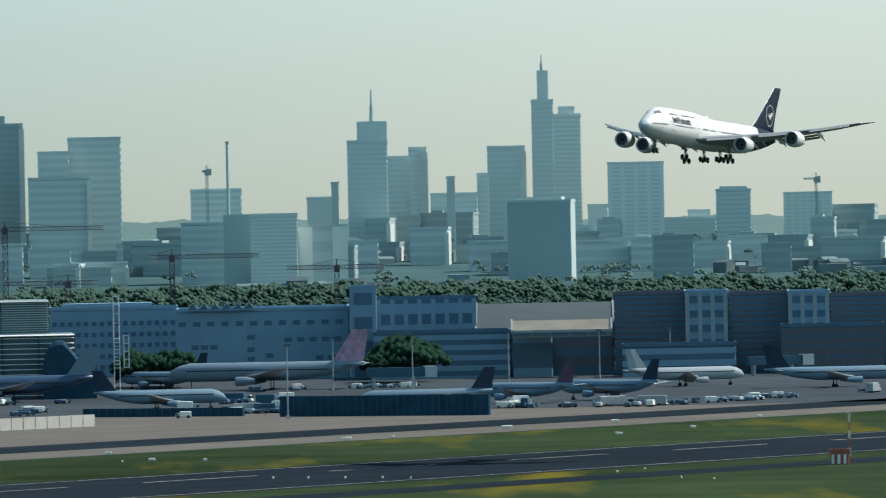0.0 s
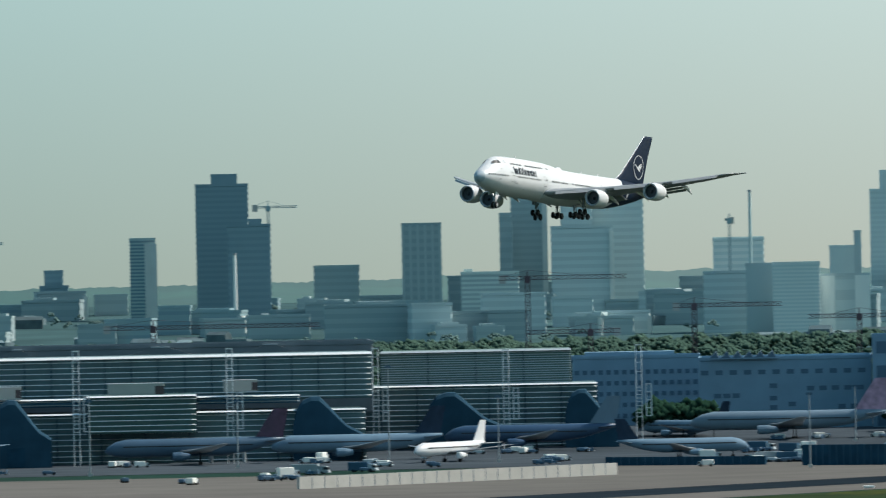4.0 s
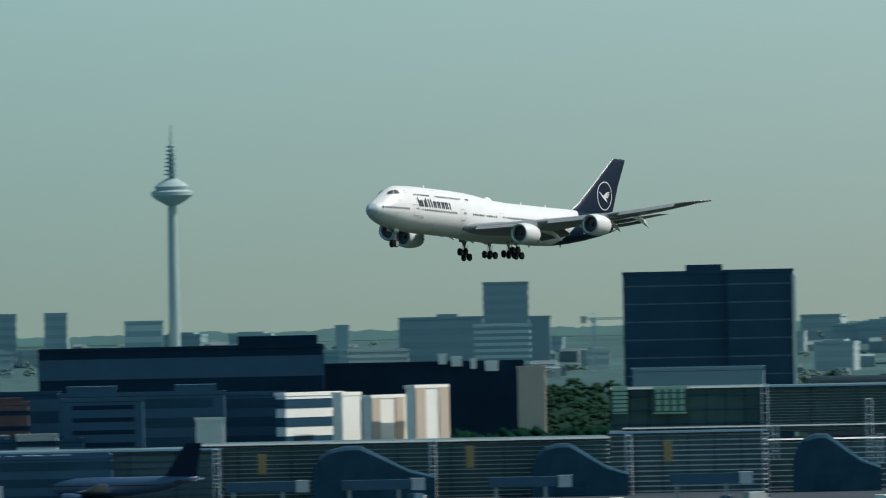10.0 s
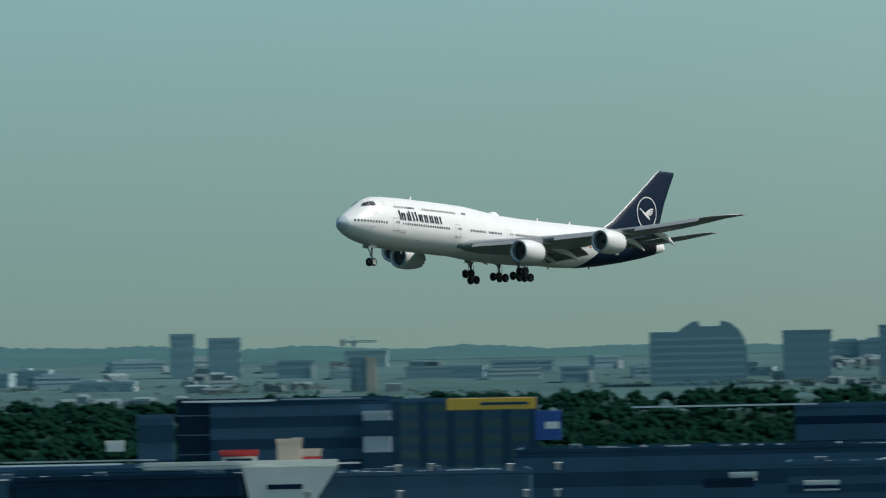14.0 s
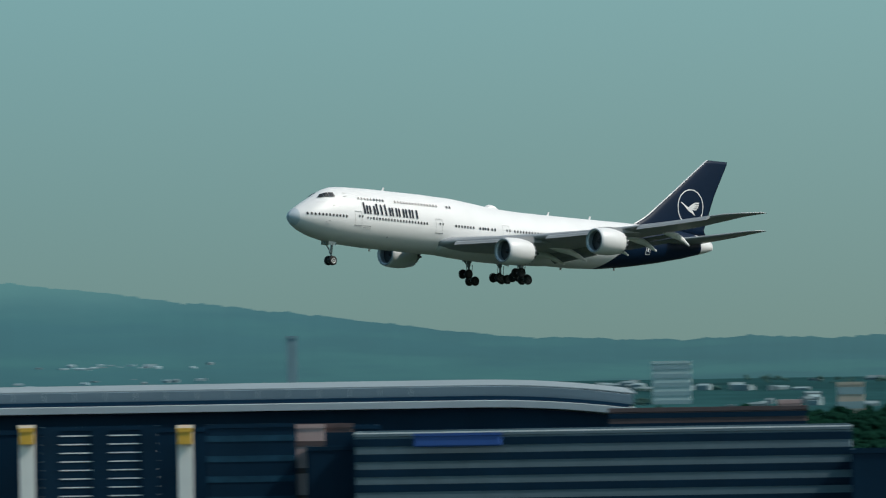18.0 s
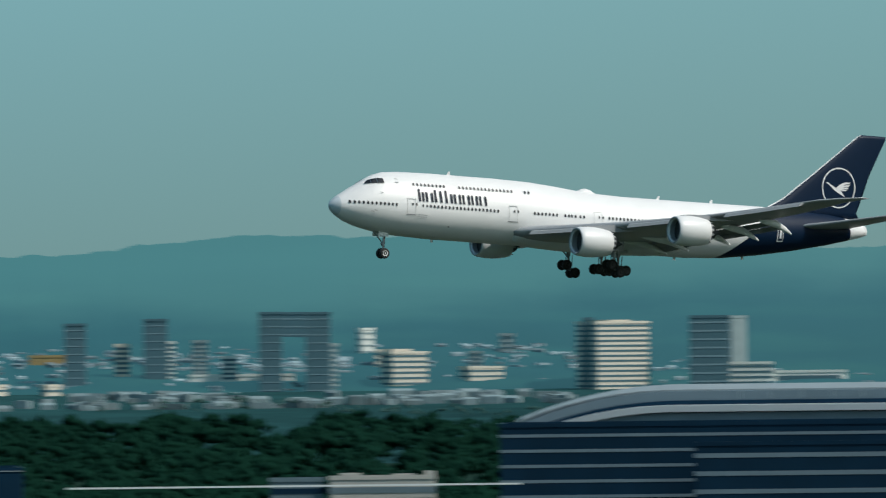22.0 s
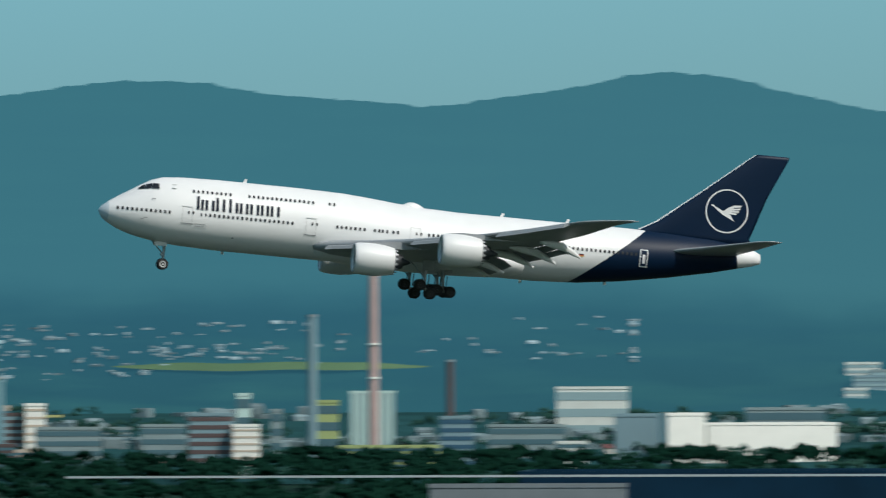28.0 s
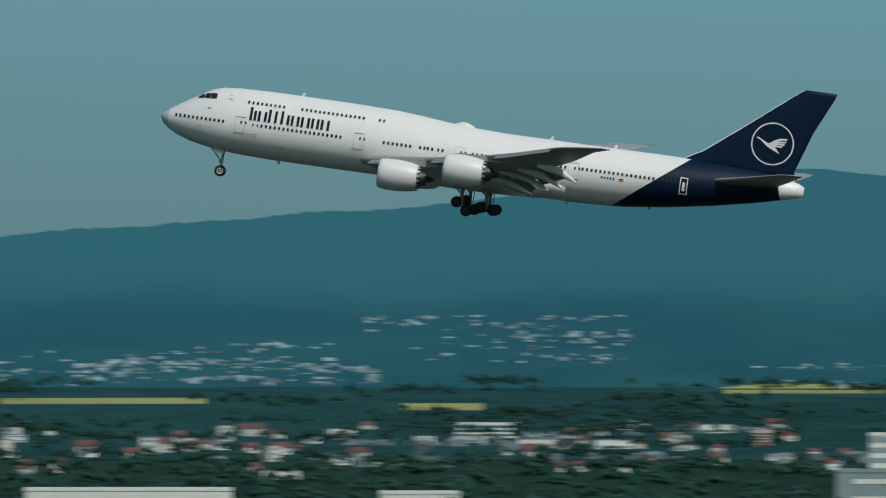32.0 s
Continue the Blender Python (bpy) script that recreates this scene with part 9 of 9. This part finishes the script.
    add_loft(bm, [[(-s - .1, .03, zt - .1), (-s - .55, .03, zt - .1), (-s - .55, -.03, zt - .1), (-s - .1, -.03, zt - .1)], [(-s - .35, .02, zt + .42), (-s - .6, .02, zt + .42), (-s - .6, -.02, zt + .42), (-s - .35, -.02, zt + .42)]])
    part("blade_antenna", bm, M["plane_white"], hull)
for s in (14.0, 47.5, 57.0):
    bm = bmesh.new()
    zb = lerp_row(HULL, s)[1]
    add_box(bm, -s - .3, -s, -.04, .04, zb - .35, zb + .1)
    part("blade_antenna", bm, M["plane_white"], hull)

# belly fairing between the wings
bm = bmesh.new()
rings = []
for s in (24, 25, 26.5, 28.5, 31, 35, 40, 43.5, 46, 47.5):
    f = math.sin(math.pi * min(1, max(0, (s - 23.7) / 24.1))) ** 0.6
    rings.append([(-s, math.cos(a) * (2.6 + 1.35 * f), -1.6 + math.sin(a) * (1.35 + 0.72 * f)) for a in [math.tau * q / 24 for q in range(24)]])
add_loft(bm, rings)
part("belly_fairing", bm, M["plane_white"], airliner, smooth=True)

# lifting surfaces: span y, leading edge, chord, height, thickness
def foil_ring(y, le, chord, z, thick, twist=0.0, n=9, upright=False):
    up, low = [], []
    for k in range(n + 1):
        u = 0.5 - 0.5 * math.cos(math.pi * k / n)
        t = 5 * thick * (0.2969 * math.sqrt(u) - 0.126 * u - 0.3516 * u * u + 0.2843 * u ** 3 - 0.1015 * u ** 4)
        up.append((u, t))
        low.append((u, -t * 0.8))
    ring = []
    for u, t in up + low[-2:0:-1]:
        x, h = -(le + u * chord), t * chord - math.sin(radians(twist)) * u * chord
        ring.append((x, h, z + y) if upright else (x, y, z + h))
    return ring


WING = [(2.0, 23.0, 18.6, -1.8, 0.125, 1.5), (3.2, 24.1, 17.3, -1.7, 0.12, 1.5), (7.5, 28.0, 14.5, -1.2, 0.115, 1.5), (11.8, 31.8, 11.8, -0.6, 0.11, 1), (16, 35.5, 10.3, 0.08, 0.105, 0.5), (20.5, 39.4, 8.3, 0.87, 0.1, 0),
        (25, 43.3, 6.6, 1.82, 0.1, 0), (28.6, 46.5, 5.0, 2.7, 0.1, 0), (30.5, 48.4, 4.0, 3.2, 0.1, 0), (31.7, 50.6, 2.9, 3.52, 0.1, 0), (32.7, 53.2, 1.3, 3.8, 0.1, 0)]
for side in (1, -1):
    bm = bmesh.new()
    add_loft(bm, [foil_ring(side * y, le, c, z, t, tw) for y, le, c, z, t, tw in WING])
    wing = part("wing", bm, M["wing_grey"], airliner, smooth=True)
    # drooped leading edge flaps
    for y0, y1 in ((4.6, 10.2), (13.6, 19.2), (22.6, 29.4)):
        bm = bmesh.new()
        rings = []
        for k in range(4):
            y = y0 + (y1 - y0) * k / 3
            _, le, c, z, *_ = lerp_row(WING, y)
            rings.append([(-(le + 0.25), side * y, z + 0.08), (-(le - 0.35), side * y, z - 0.12), (-(le - 0.62), side * y, z - 0.5), (-(le - 0.3), side * y, z - 0.42), (-(le + 0.2), side * y, z - 0.16)])
        add_loft(bm, rings)
        part("slat", bm, M["wing_grey"], wing)
    # two-piece trailing edge flaps, lowered
    for y0, y1 in ((3.4, 10.4), (13.4, 21.6)):
        for a0, l0, drop, tilt in ((0.95, 0.13, 0.12, 18), (1.06, 0.075, 0.62, 34)):
            bm = bmesh.new()
            rings = []
            for k in range(4):
                y = y0 + (y1 - y0) * k / 3
                _, le, c, z, *_ = lerp_row(WING, y)
                ch = max(0.8, c * l0)
                ring = foil_ring(side * y, 0, ch, 0, 0.13)
                ct, st = math.cos(radians(tilt)), math.sin(radians(tilt))
                rings.append([(-(le + c * a0) + x * ct, yy, z - drop * (0.7 + ch * 0.25) - 0.15 + x * st + h * ct) for x, yy, h in ring])
            add_loft(bm, rings)
            # darker grey than the wing, painting its shadow on the flaps
            part("flap", bm, M["flap_grey"], wing, smooth=True)
    # canoe fairings under the flaps
    for y in (5.6, 9.0, 14.6, 18.2, 22.4):
        _, le, c, z, *_ = lerp_row(WING, y)
        bm = bmesh.new()
        rings = []
        for u in (0, .1, .3, .55, .8, .95, 1):
            r = 0.38 * math.sin(math.pi * min(max(u, .03), .97)) ** .6 + .02
            x = le + c * 0.60 + u * (c * 0.36 + 1.9)
            zz = z - 0.55 - (0.4 * u + 2.2 * max(0, u - 0.5) ** 1.25)
            rings.append([(-x, side * y + r * .75 * math.cos(a), zz + r * 1.15 * math.sin(a)) for a in [math.tau * q / 12 for q in range(12)]])
        add_loft(bm, rings)
        part("flap_fairing", bm, M["plane_white"], wing, smooth=True)
    # engines
    for y, s0, z in ((11.8, 26.9, -2.75), (20.6, 35.0, -1.0)):
        eng = new("engine")
        eng.parent = airliner
        eng.matrix_basis = pose(-s0, side * y, z)
        bm = bmesh.new()
        prof = ((0.35, 1.30), (0.1, 1.38), (0.0, 1.48), (0.08, 1.60), (0.5, 1.72), (1.3, 1.80), (2.4, 1.80), (3.5, 1.68), (4.4, 1.50), (4.5, 1.44), (3.8, 1.38))
        add_loft(bm, [[(-x, r * math.cos(a), r * math.sin(a)) for a in [math.tau * q / 32 for q in range(32)]] for x, r in prof], caps=False)
        for f in bm.faces:
            f.material_index = 1 if f.calc_center_median().x > -0.06 else 0
        part("nacelle", bm, (M["plane_white"], M["steel"]), eng, "white engine cowling", smooth=True)
        bm = bmesh.new()
        add_loft(bm, [[(-x, r * math.cos(a), r * math.sin(a)) for a in [math.tau * q / 24 for q in range(24)]] for x, r in ((0.98, 1.34), (1.0, 1.30), (1.02, 0.4), (0.55, 0.05))], caps=True)
        part("fan", bm, M["dark_metal"], eng, "dark fan face with spinner")
        bm = bmesh.new()
        add_loft(bm, [[(-x, r * math.cos(a), r * math.sin(a)) for a in [math.tau * q / 24 for q in range(24)]] for x, r in ((0.3, 1.31), (0.7, 1.35), (1.05, 1.36))], caps=False)
        part("inlet_duct", bm, M["wing_grey"], eng, "grey metal inlet lining", smooth=True)
        bm = bmesh.new()
        add_loft(bm, [[(-x, r * math.cos(a), r * math.sin(a)) for a in [math.tau * q / 24 for q in range(24)]] for x, r in ((3.6, 1.2), (4.4, 1.1), (5.5, 0.72), (5.55, 0.45), (6.4, 0.1))], caps=True)
        part("exhaust_core", bm, M["dark_metal"], eng, "dark metal exhaust cone")
        for k in range(16):   # saw-tooth rim
            a0, a1 = math.tau * k / 16, math.tau * (k + 1) / 16
            bm = bmesh.new()
            bm.faces.new([bm.verts.new((-4.38, 1.49 * math.cos(a0), 1.49 * math.sin(a0))), bm.verts.new((-4.38, 1.49 * math.cos(a1), 1.49 * math.sin(a1))), bm.verts.new((-4.9, 1.38 * math.cos((a0 + a1) / 2), 1.38 * math.sin((a0 + a1) / 2)))])
            part("chevron", bm, M["wing_grey"], eng)
        bm = bmesh.new()
        _, le, c, wz, *_ = lerp_row(WING, y)
        dz = wz - z
        add_loft(bm, [[(-x, q * t, h) for x, h, q in ((0.9, 1.80, 1), (5.2, 1.35, 1), (le - s0 + c * .45, dz - 0.35, 1), (le - s0 + 0.1, dz + 0.05, 1), (2.2, 1.95, 1))] for t in (-0.28, 0.28)])
        part("pylon", bm, M["wing_grey"], eng)

# tail
bm = bmesh.new()
FIN = [(2.6, 57.5, 16.0, 0.05), (3.5, 60.4, 12.6, 0.07), (4.6, 62.4, 11.0, 0.09), (8.2, 67.0, 7.6, 0.09), (12.6, 72.45, 4.2, 0.09), (13.0, 73.05, 3.65, 0.07)]
add_loft(bm, [foil_ring(0, le, c, z, t, upright=True) for z, le, c, t in FIN])
fin = part("tail_fin", bm, M["plane_navy"], airliner, "dark blue tail fin with a white ring emblem", smooth=True)
for side in (1, -1):
    def fin_pt(x, z, lift=0.02):
        _, le, c, t = lerp_row(FIN, z)
        u = min(max((x - le) / c, 0.02), 0.98)
        h = 5 * t * (0.2969 * math.sqrt(u) - 0.126 * u - 0.3516 * u * u + 0.2843 * u ** 3 - 0.1015 * u ** 4) * c
        return (-x, side * (h + lift), z)
    ex, ez, er = 70.15, 6.4, 2.45
    bm = bmesh.new()
    add_loft(bm, [[fin_pt(ex + r * math.cos(a), ez + r * math.sin(a)) for a in [math.tau * q / 48 for q in range(48)]] for r in (er, er - 0.15)], caps=False)
    part("emblem_ring", bm, M["plane_white"], fin, "thin white ring")
    for pts in (((-2.1, 0.62), (-1.75, 0.72), (-1.5, 0.5), (-0.55, 0.02), (-0.1, 0.1), (0.55, -0.6), (1.0, -1.25), (0.5, -1.0), (-0.1, -0.72), (-0.75, -0.35), (-1.6, 0.4)),
                ((-0.45, 0.0), (0.25, 0.55), (0.9, 0.85), (1.75, 0.9), (1.7, 0.68), (0.95, 0.55), (0.1, 0.05)), ((-0.2, -0.02), (0.5, 0.38), (1.7, 0.52), (1.6, 0.3), (0.75, 0.16), (0.1, -0.12)),
                ((0.0, -0.1), (0.5, 0.1), (1.55, 0.16), (1.45, -0.06), (0.6, -0.1), (0.2, -0.25)), ((0.1, -0.28), (0.5, -0.14), (1.3, -0.18), (1.15, -0.38), (0.5, -0.36))):
        bm = bmesh.new()
        bm.faces.new([bm.verts.new(fin_pt(ex + px * .92, ez + pz * .85, 0.03)) for px, pz in pts])
        part("emblem_shape", bm, M["plane_white"], fin, "plain white wing-like shape")
bm = bmesh.new()
add_loft(bm, [[(-le + .05, 0.07, z), (-le - c * .012, 0.13, z), (-le - c * .012, -.13, z), (-le + .05, -.07, z)] for z, le, c, _ in FIN[1:]])
part("leading_edge", bm, M["plane_white"], fin, "thin bright metal leading edge")
STAB = [(0.6, 62.9, 8.6, 1.15, 0.1), (2.0, 64.1, 7.5, 1.4, 0.1), (6, 67.8, 5.2, 2.2, 0.1), (9.9, 71.7, 2.8, 3.1, 0.1), (10.8, 73.0, 1.7, 3.3, 0.08)]
for side in (1, -1):
    bm = bmesh.new()
    add_loft(bm, [foil_ring(side * y, le, c, z, t, -2) for y, le, c, z, t in STAB])
    part("tailplane", bm, M["wing_grey"], airliner, smooth=True)


# landing gear
def wheel_mesh():
    bm = bmesh.new()
    add_loft(bm, [[(r * math.cos(a), y, r * math.sin(a)) for a in [math.tau * q / 24 for q in range(24)]] for y, r in ((-0.2, 0.3), (-0.22, 0.5), (-0.16, 0.61), (0, 0.64), (0.16, 0.61), (0.22, 0.5), (0.2, 0.3))])
    return mesh_of(bm, "tyre", M["tyre"], smooth=True)


def hub_mesh(material):
    bm = bmesh.new()
    for y in (-1, 1):
        add_loft(bm, [[(r * math.cos(a), y * w, r * math.sin(a)) for a in [math.tau * q / 16 for q in range(16)]] for w, r in ((0.1, 0.36), (0.225, 0.35), (0.215, 0.26), (0.16, 0.22), (0.17, 0.12), (0.25, 0.1), (0.26, 0.04))])
    return mesh_of(bm, "rim", M[material])


TYRE, RIM, NOSE_RIM = wheel_mesh(), hub_mesh("dark_metal"), hub_mesh("hub")


def wheel(parent, x, y, z, rim=None):
    w = shared("wheel", TYRE, parent, pose(x, y, z))
    shared("rim", rim or RIM, w, Matrix())


def bogie(s, y, tilt, top):
    """A four-wheel truck on its leg."""
    gear = new("landing_gear")
    gear.parent = airliner
    gear.matrix_basis = pose(-s, y, -5.4)
    lean = math.sin(radians(-tilt)) * 0.74
    for dx in (-0.74, 0.74):
        for dy in (-0.58, 0.58):
            wheel(gear, dx * math.cos(radians(tilt)), dy, lean * (1 if dx > 0 else -1))
    bm = bmesh.new()
    add_tube(bm, (-0.8, 0, -lean), (0.8, 0, lean), 0.15)
    for dx in (-0.74, 0.74):
        add_tube(bm, (dx * math.cos(radians(tilt)), -0.55, lean * (1 if dx > 0 else -1)), (dx * math.cos(radians(tilt)), 0.55, lean * (1 if dx > 0 else -1)), 0.1)
    part("truck_beam", bm, M["steel"], gear)
    bm = bmesh.new()
    add_tube(bm, (0, 0, 0), (0.1, 0, 1.5), 0.16, n=10)
    add_tube(bm, (0.1, 0, 1.5), (0.25, 0, top), 0.25, n=10)
    part("strut", bm, M["wing_grey"], gear)
    bm = bmesh.new()
    add_tube(bm, (0.1, 0, 1.3), (1.9, 0, top - 0.3), 0.09)
    add_tube(bm, (0.1, 0, 1.6), (0.1, -1.4 if y > 0 else 1.4, top), 0.09)
    part("brace", bm, M["steel"], gear)
    bm = bmesh.new()
    add_box(bm, -0.75, 0.6, (0.75 if y > 0 else -0.81), (0.81 if y > 0 else -0.75), 2.1, top + 0.2)
    part("gear_door", bm, M["wing_grey"], gear)
    bm = bmesh.new()
    add_tube(bm, (-0.3, 0.2, 0.3), (-0.35, 0.2, 1.7), 0.05, n=6)
    add_tube(bm, (0.35, -0.2, 0.3), (0.3, -0.2, 1.9), 0.05, n=6)
    part("hydraulic_line", bm, M["dark_metal"], gear)


for y, s, tilt in ((5.3, 36.2, -36), (-5.3, 36.2, -36), (1.95, 38.8, -5), (-1.95, 38.8, -5)):
    bogie(s, y, tilt, 3.3)
nose = new("landing_gear")
nose.parent = airliner
nose.matrix_basis = pose(-7.6, 0, -5.3)
wheel(nose, 0, 0.42, 0, NOSE_RIM)
wheel(nose, 0, -0.42, 0, NOSE_RIM)
bm = bmesh.new()
add_tube(bm, (0, -0.4, 0), (0, 0.4, 0), 0.1)
add_tube(bm, (0, 0, 0), (-0.1, 0, 2.7), 0.14, 0.18)
part("strut", bm, M["wing_grey"], nose)
bm = bmesh.new()
add_tube(bm, (0, 0, 1.1), (1.5, 0, 2.6), 0.08)
add_tube(bm, (0, 0, 0.9), (0.25, 0, 1.2), 0.16)
part("brace", bm, M["steel"], nose)
for y in (0.75, -0.75):
    bm = bmesh.new()
    add_box(bm, -0.2, 1.1, y - 0.03, y + 0.03, 2.0, 2.6)
    part("gear_door", bm, M["plane_white"], nose)


def flown(t, x, y, z, heading, climb, bank):
    return t, pose(x, y, z) @ Euler((0, 0, radians(heading))).to_matrix().to_4x4() @ Euler((0, radians(-climb), 0)).to_matrix().to_4x4() @ Euler((radians(bank), 0, 0)).to_matrix().to_4x4()


def motions():
    walk(airliner, [
        flown(0.0, 44.0, 2369.0, 74.19, 245.12, 3.83, -1.00),
        flown(0.5, 26.8, 2339.3, 74.36, 245.14, 3.99, -1.11),
        flown(1.0, 8.5, 2307.5, 74.55, 245.16, 4.05, -1.15),
        flown(1.5, -8.7, 2277.9, 74.61, 245.18, 4.01, -1.18),
        flown(2.0, -27.0, 2245.9, 74.94, 245.19, 3.87, -1.14),
        flown(2.5, -43.8, 2216.9, 74.98, 245.19, 3.76, -1.03),
        flown(4.5, -114.3, 2094.3, 74.86, 245.14, 4.14, -0.44),
        flown(5.0, -132.5, 2062.4, 74.79, 245.12, 4.19, -0.56),
        flown(5.5, -149.4, 2033.3, 74.79, 245.08, 4.27, -0.69),
        flown(6.0, -167.7, 2001.2, 74.89, 245.03, 4.28, -0.81),
        flown(6.5, -184.6, 1972.2, 74.94, 245.02, 4.17, -0.88),
        flown(7.0, -202.8, 1940.4, 74.97, 245.04, 4.00, -0.87),
        flown(7.5, -219.7, 1911.3, 74.70, 245.08, 3.86, -0.81),
        flown(8.0, -238.1, 1879.3, 74.75, 245.15, 3.83, -0.58),
        flown(8.5, -254.9, 1850.6, 74.59, 245.19, 3.75, -0.08),
        flown(9.0, -273.2, 1818.8, 74.36, 245.20, 3.76, 0.29),
        flown(9.5, -290.0, 1790.1, 74.20, 245.20, 3.72, 0.36),
        flown(10.0, -308.4, 1758.2, 73.78, 245.21, 3.71, 0.32),
        flown(10.5, -325.4, 1729.3, 73.46, 245.22, 3.69, 0.29),
        flown(11.0, -343.8, 1697.6, 73.28, 245.22, 3.90, 0.25),
        flown(11.5, -361.0, 1668.5, 73.25, 245.19, 4.26, 0.21),
        flown(12.0, -379.5, 1636.8, 73.04, 245.17, 4.52, 0.41),
        flown(12.5, -396.7, 1607.8, 73.05, 245.18, 4.68, 0.61),
        flown(13.0, -415.3, 1576.0, 73.11, 245.17, 4.70, 0.84),
        flown(13.5, -432.6, 1547.0, 73.14, 245.14, 4.62, 0.93),
        flown(14.0, -451.5, 1514.8, 73.31, 245.13, 4.46, 0.94),
        flown(14.5, -469.0, 1485.7, 73.44, 245.14, 4.52, 0.80),
        flown(15.0, -488.0, 1453.5, 73.73, 245.14, 4.76, 0.57),
        flown(15.5, -505.6, 1424.4, 74.09, 245.17, 4.82, 0.20),
        flown(17.5, -579.8, 1301.7, 75.62, 245.32, 4.94, 0.09),
        flown(18.0, -599.1, 1269.6, 75.84, 245.36, 4.63, 0.03),
        flown(18.5, -617.5, 1239.9, 76.19, 245.38, 4.24, -0.06),
        flown(19.0, -637.2, 1207.5, 76.20, 245.41, 3.93, -0.21),
        flown(19.5, -655.5, 1178.2, 76.20, 245.45, 3.84, -0.36),
        flown(20.0, -675.3, 1146.0, 76.15, 245.52, 3.95, -0.44),
        flown(20.5, -695.0, 1114.1, 76.48, 245.57, 3.99, -0.51),
        flown(21.0, -715.0, 1081.9, 76.58, 245.62, 4.06, -0.49),
        flown(21.5, -733.7, 1052.6, 76.23, 245.62, 4.05, -0.42),
        flown(22.0, -753.0, 1022.5, 76.30, 245.56, 3.81, -0.39),
        flown(22.5, -771.9, 993.0, 75.94, 245.46, 3.64, -0.31),
        flown(23.0, -792.5, 960.5, 75.53, 245.36, 3.61, -0.21),
        flown(23.5, -811.7, 931.0, 75.27, 245.24, 3.84, -0.22),
        flown(24.0, -832.5, 898.5, 75.03, 245.14, 4.29, -0.28),
        flown(24.5, -852.1, 868.6, 74.77, 245.06, 4.53, -0.33),
        flown(26.5, -935.6, 741.4, 75.98, 244.89, 5.01, -0.61),
        flown(27.0, -957.4, 708.2, 76.42, 244.87, 5.17, -0.62),
        flown(27.5, -978.0, 677.9, 76.65, 244.85, 5.27, -0.72),
        flown(28.0, -1000.1, 644.6, 76.99, 244.85, 5.41, -0.82),
        flown(28.5, -1021.1, 614.0, 77.45, 244.86, 5.48, -0.93),
        flown(29.0, -1042.0, 584.0, 78.08, 244.88, 5.53, -1.04),
        flown(29.5, -1063.6, 552.9, 78.62, 244.92, 5.53, -1.16),
        flown(30.0, -1086.8, 518.7, 79.85, 244.97, 5.91, -1.23),
        flown(30.5, -1108.9, 487.0, 80.86, 245.03, 6.46, -1.24),
        flown(31.0, -1132.3, 452.9, 81.95, 245.09, 7.17, -1.27),
        flown(31.5, -1154.7, 421.2, 83.70, 245.12, 7.65, -1.36),
        flown(32.0, -1179.0, 385.9, 85.60, 245.13, 7.91, -1.45),
    ])


motions()
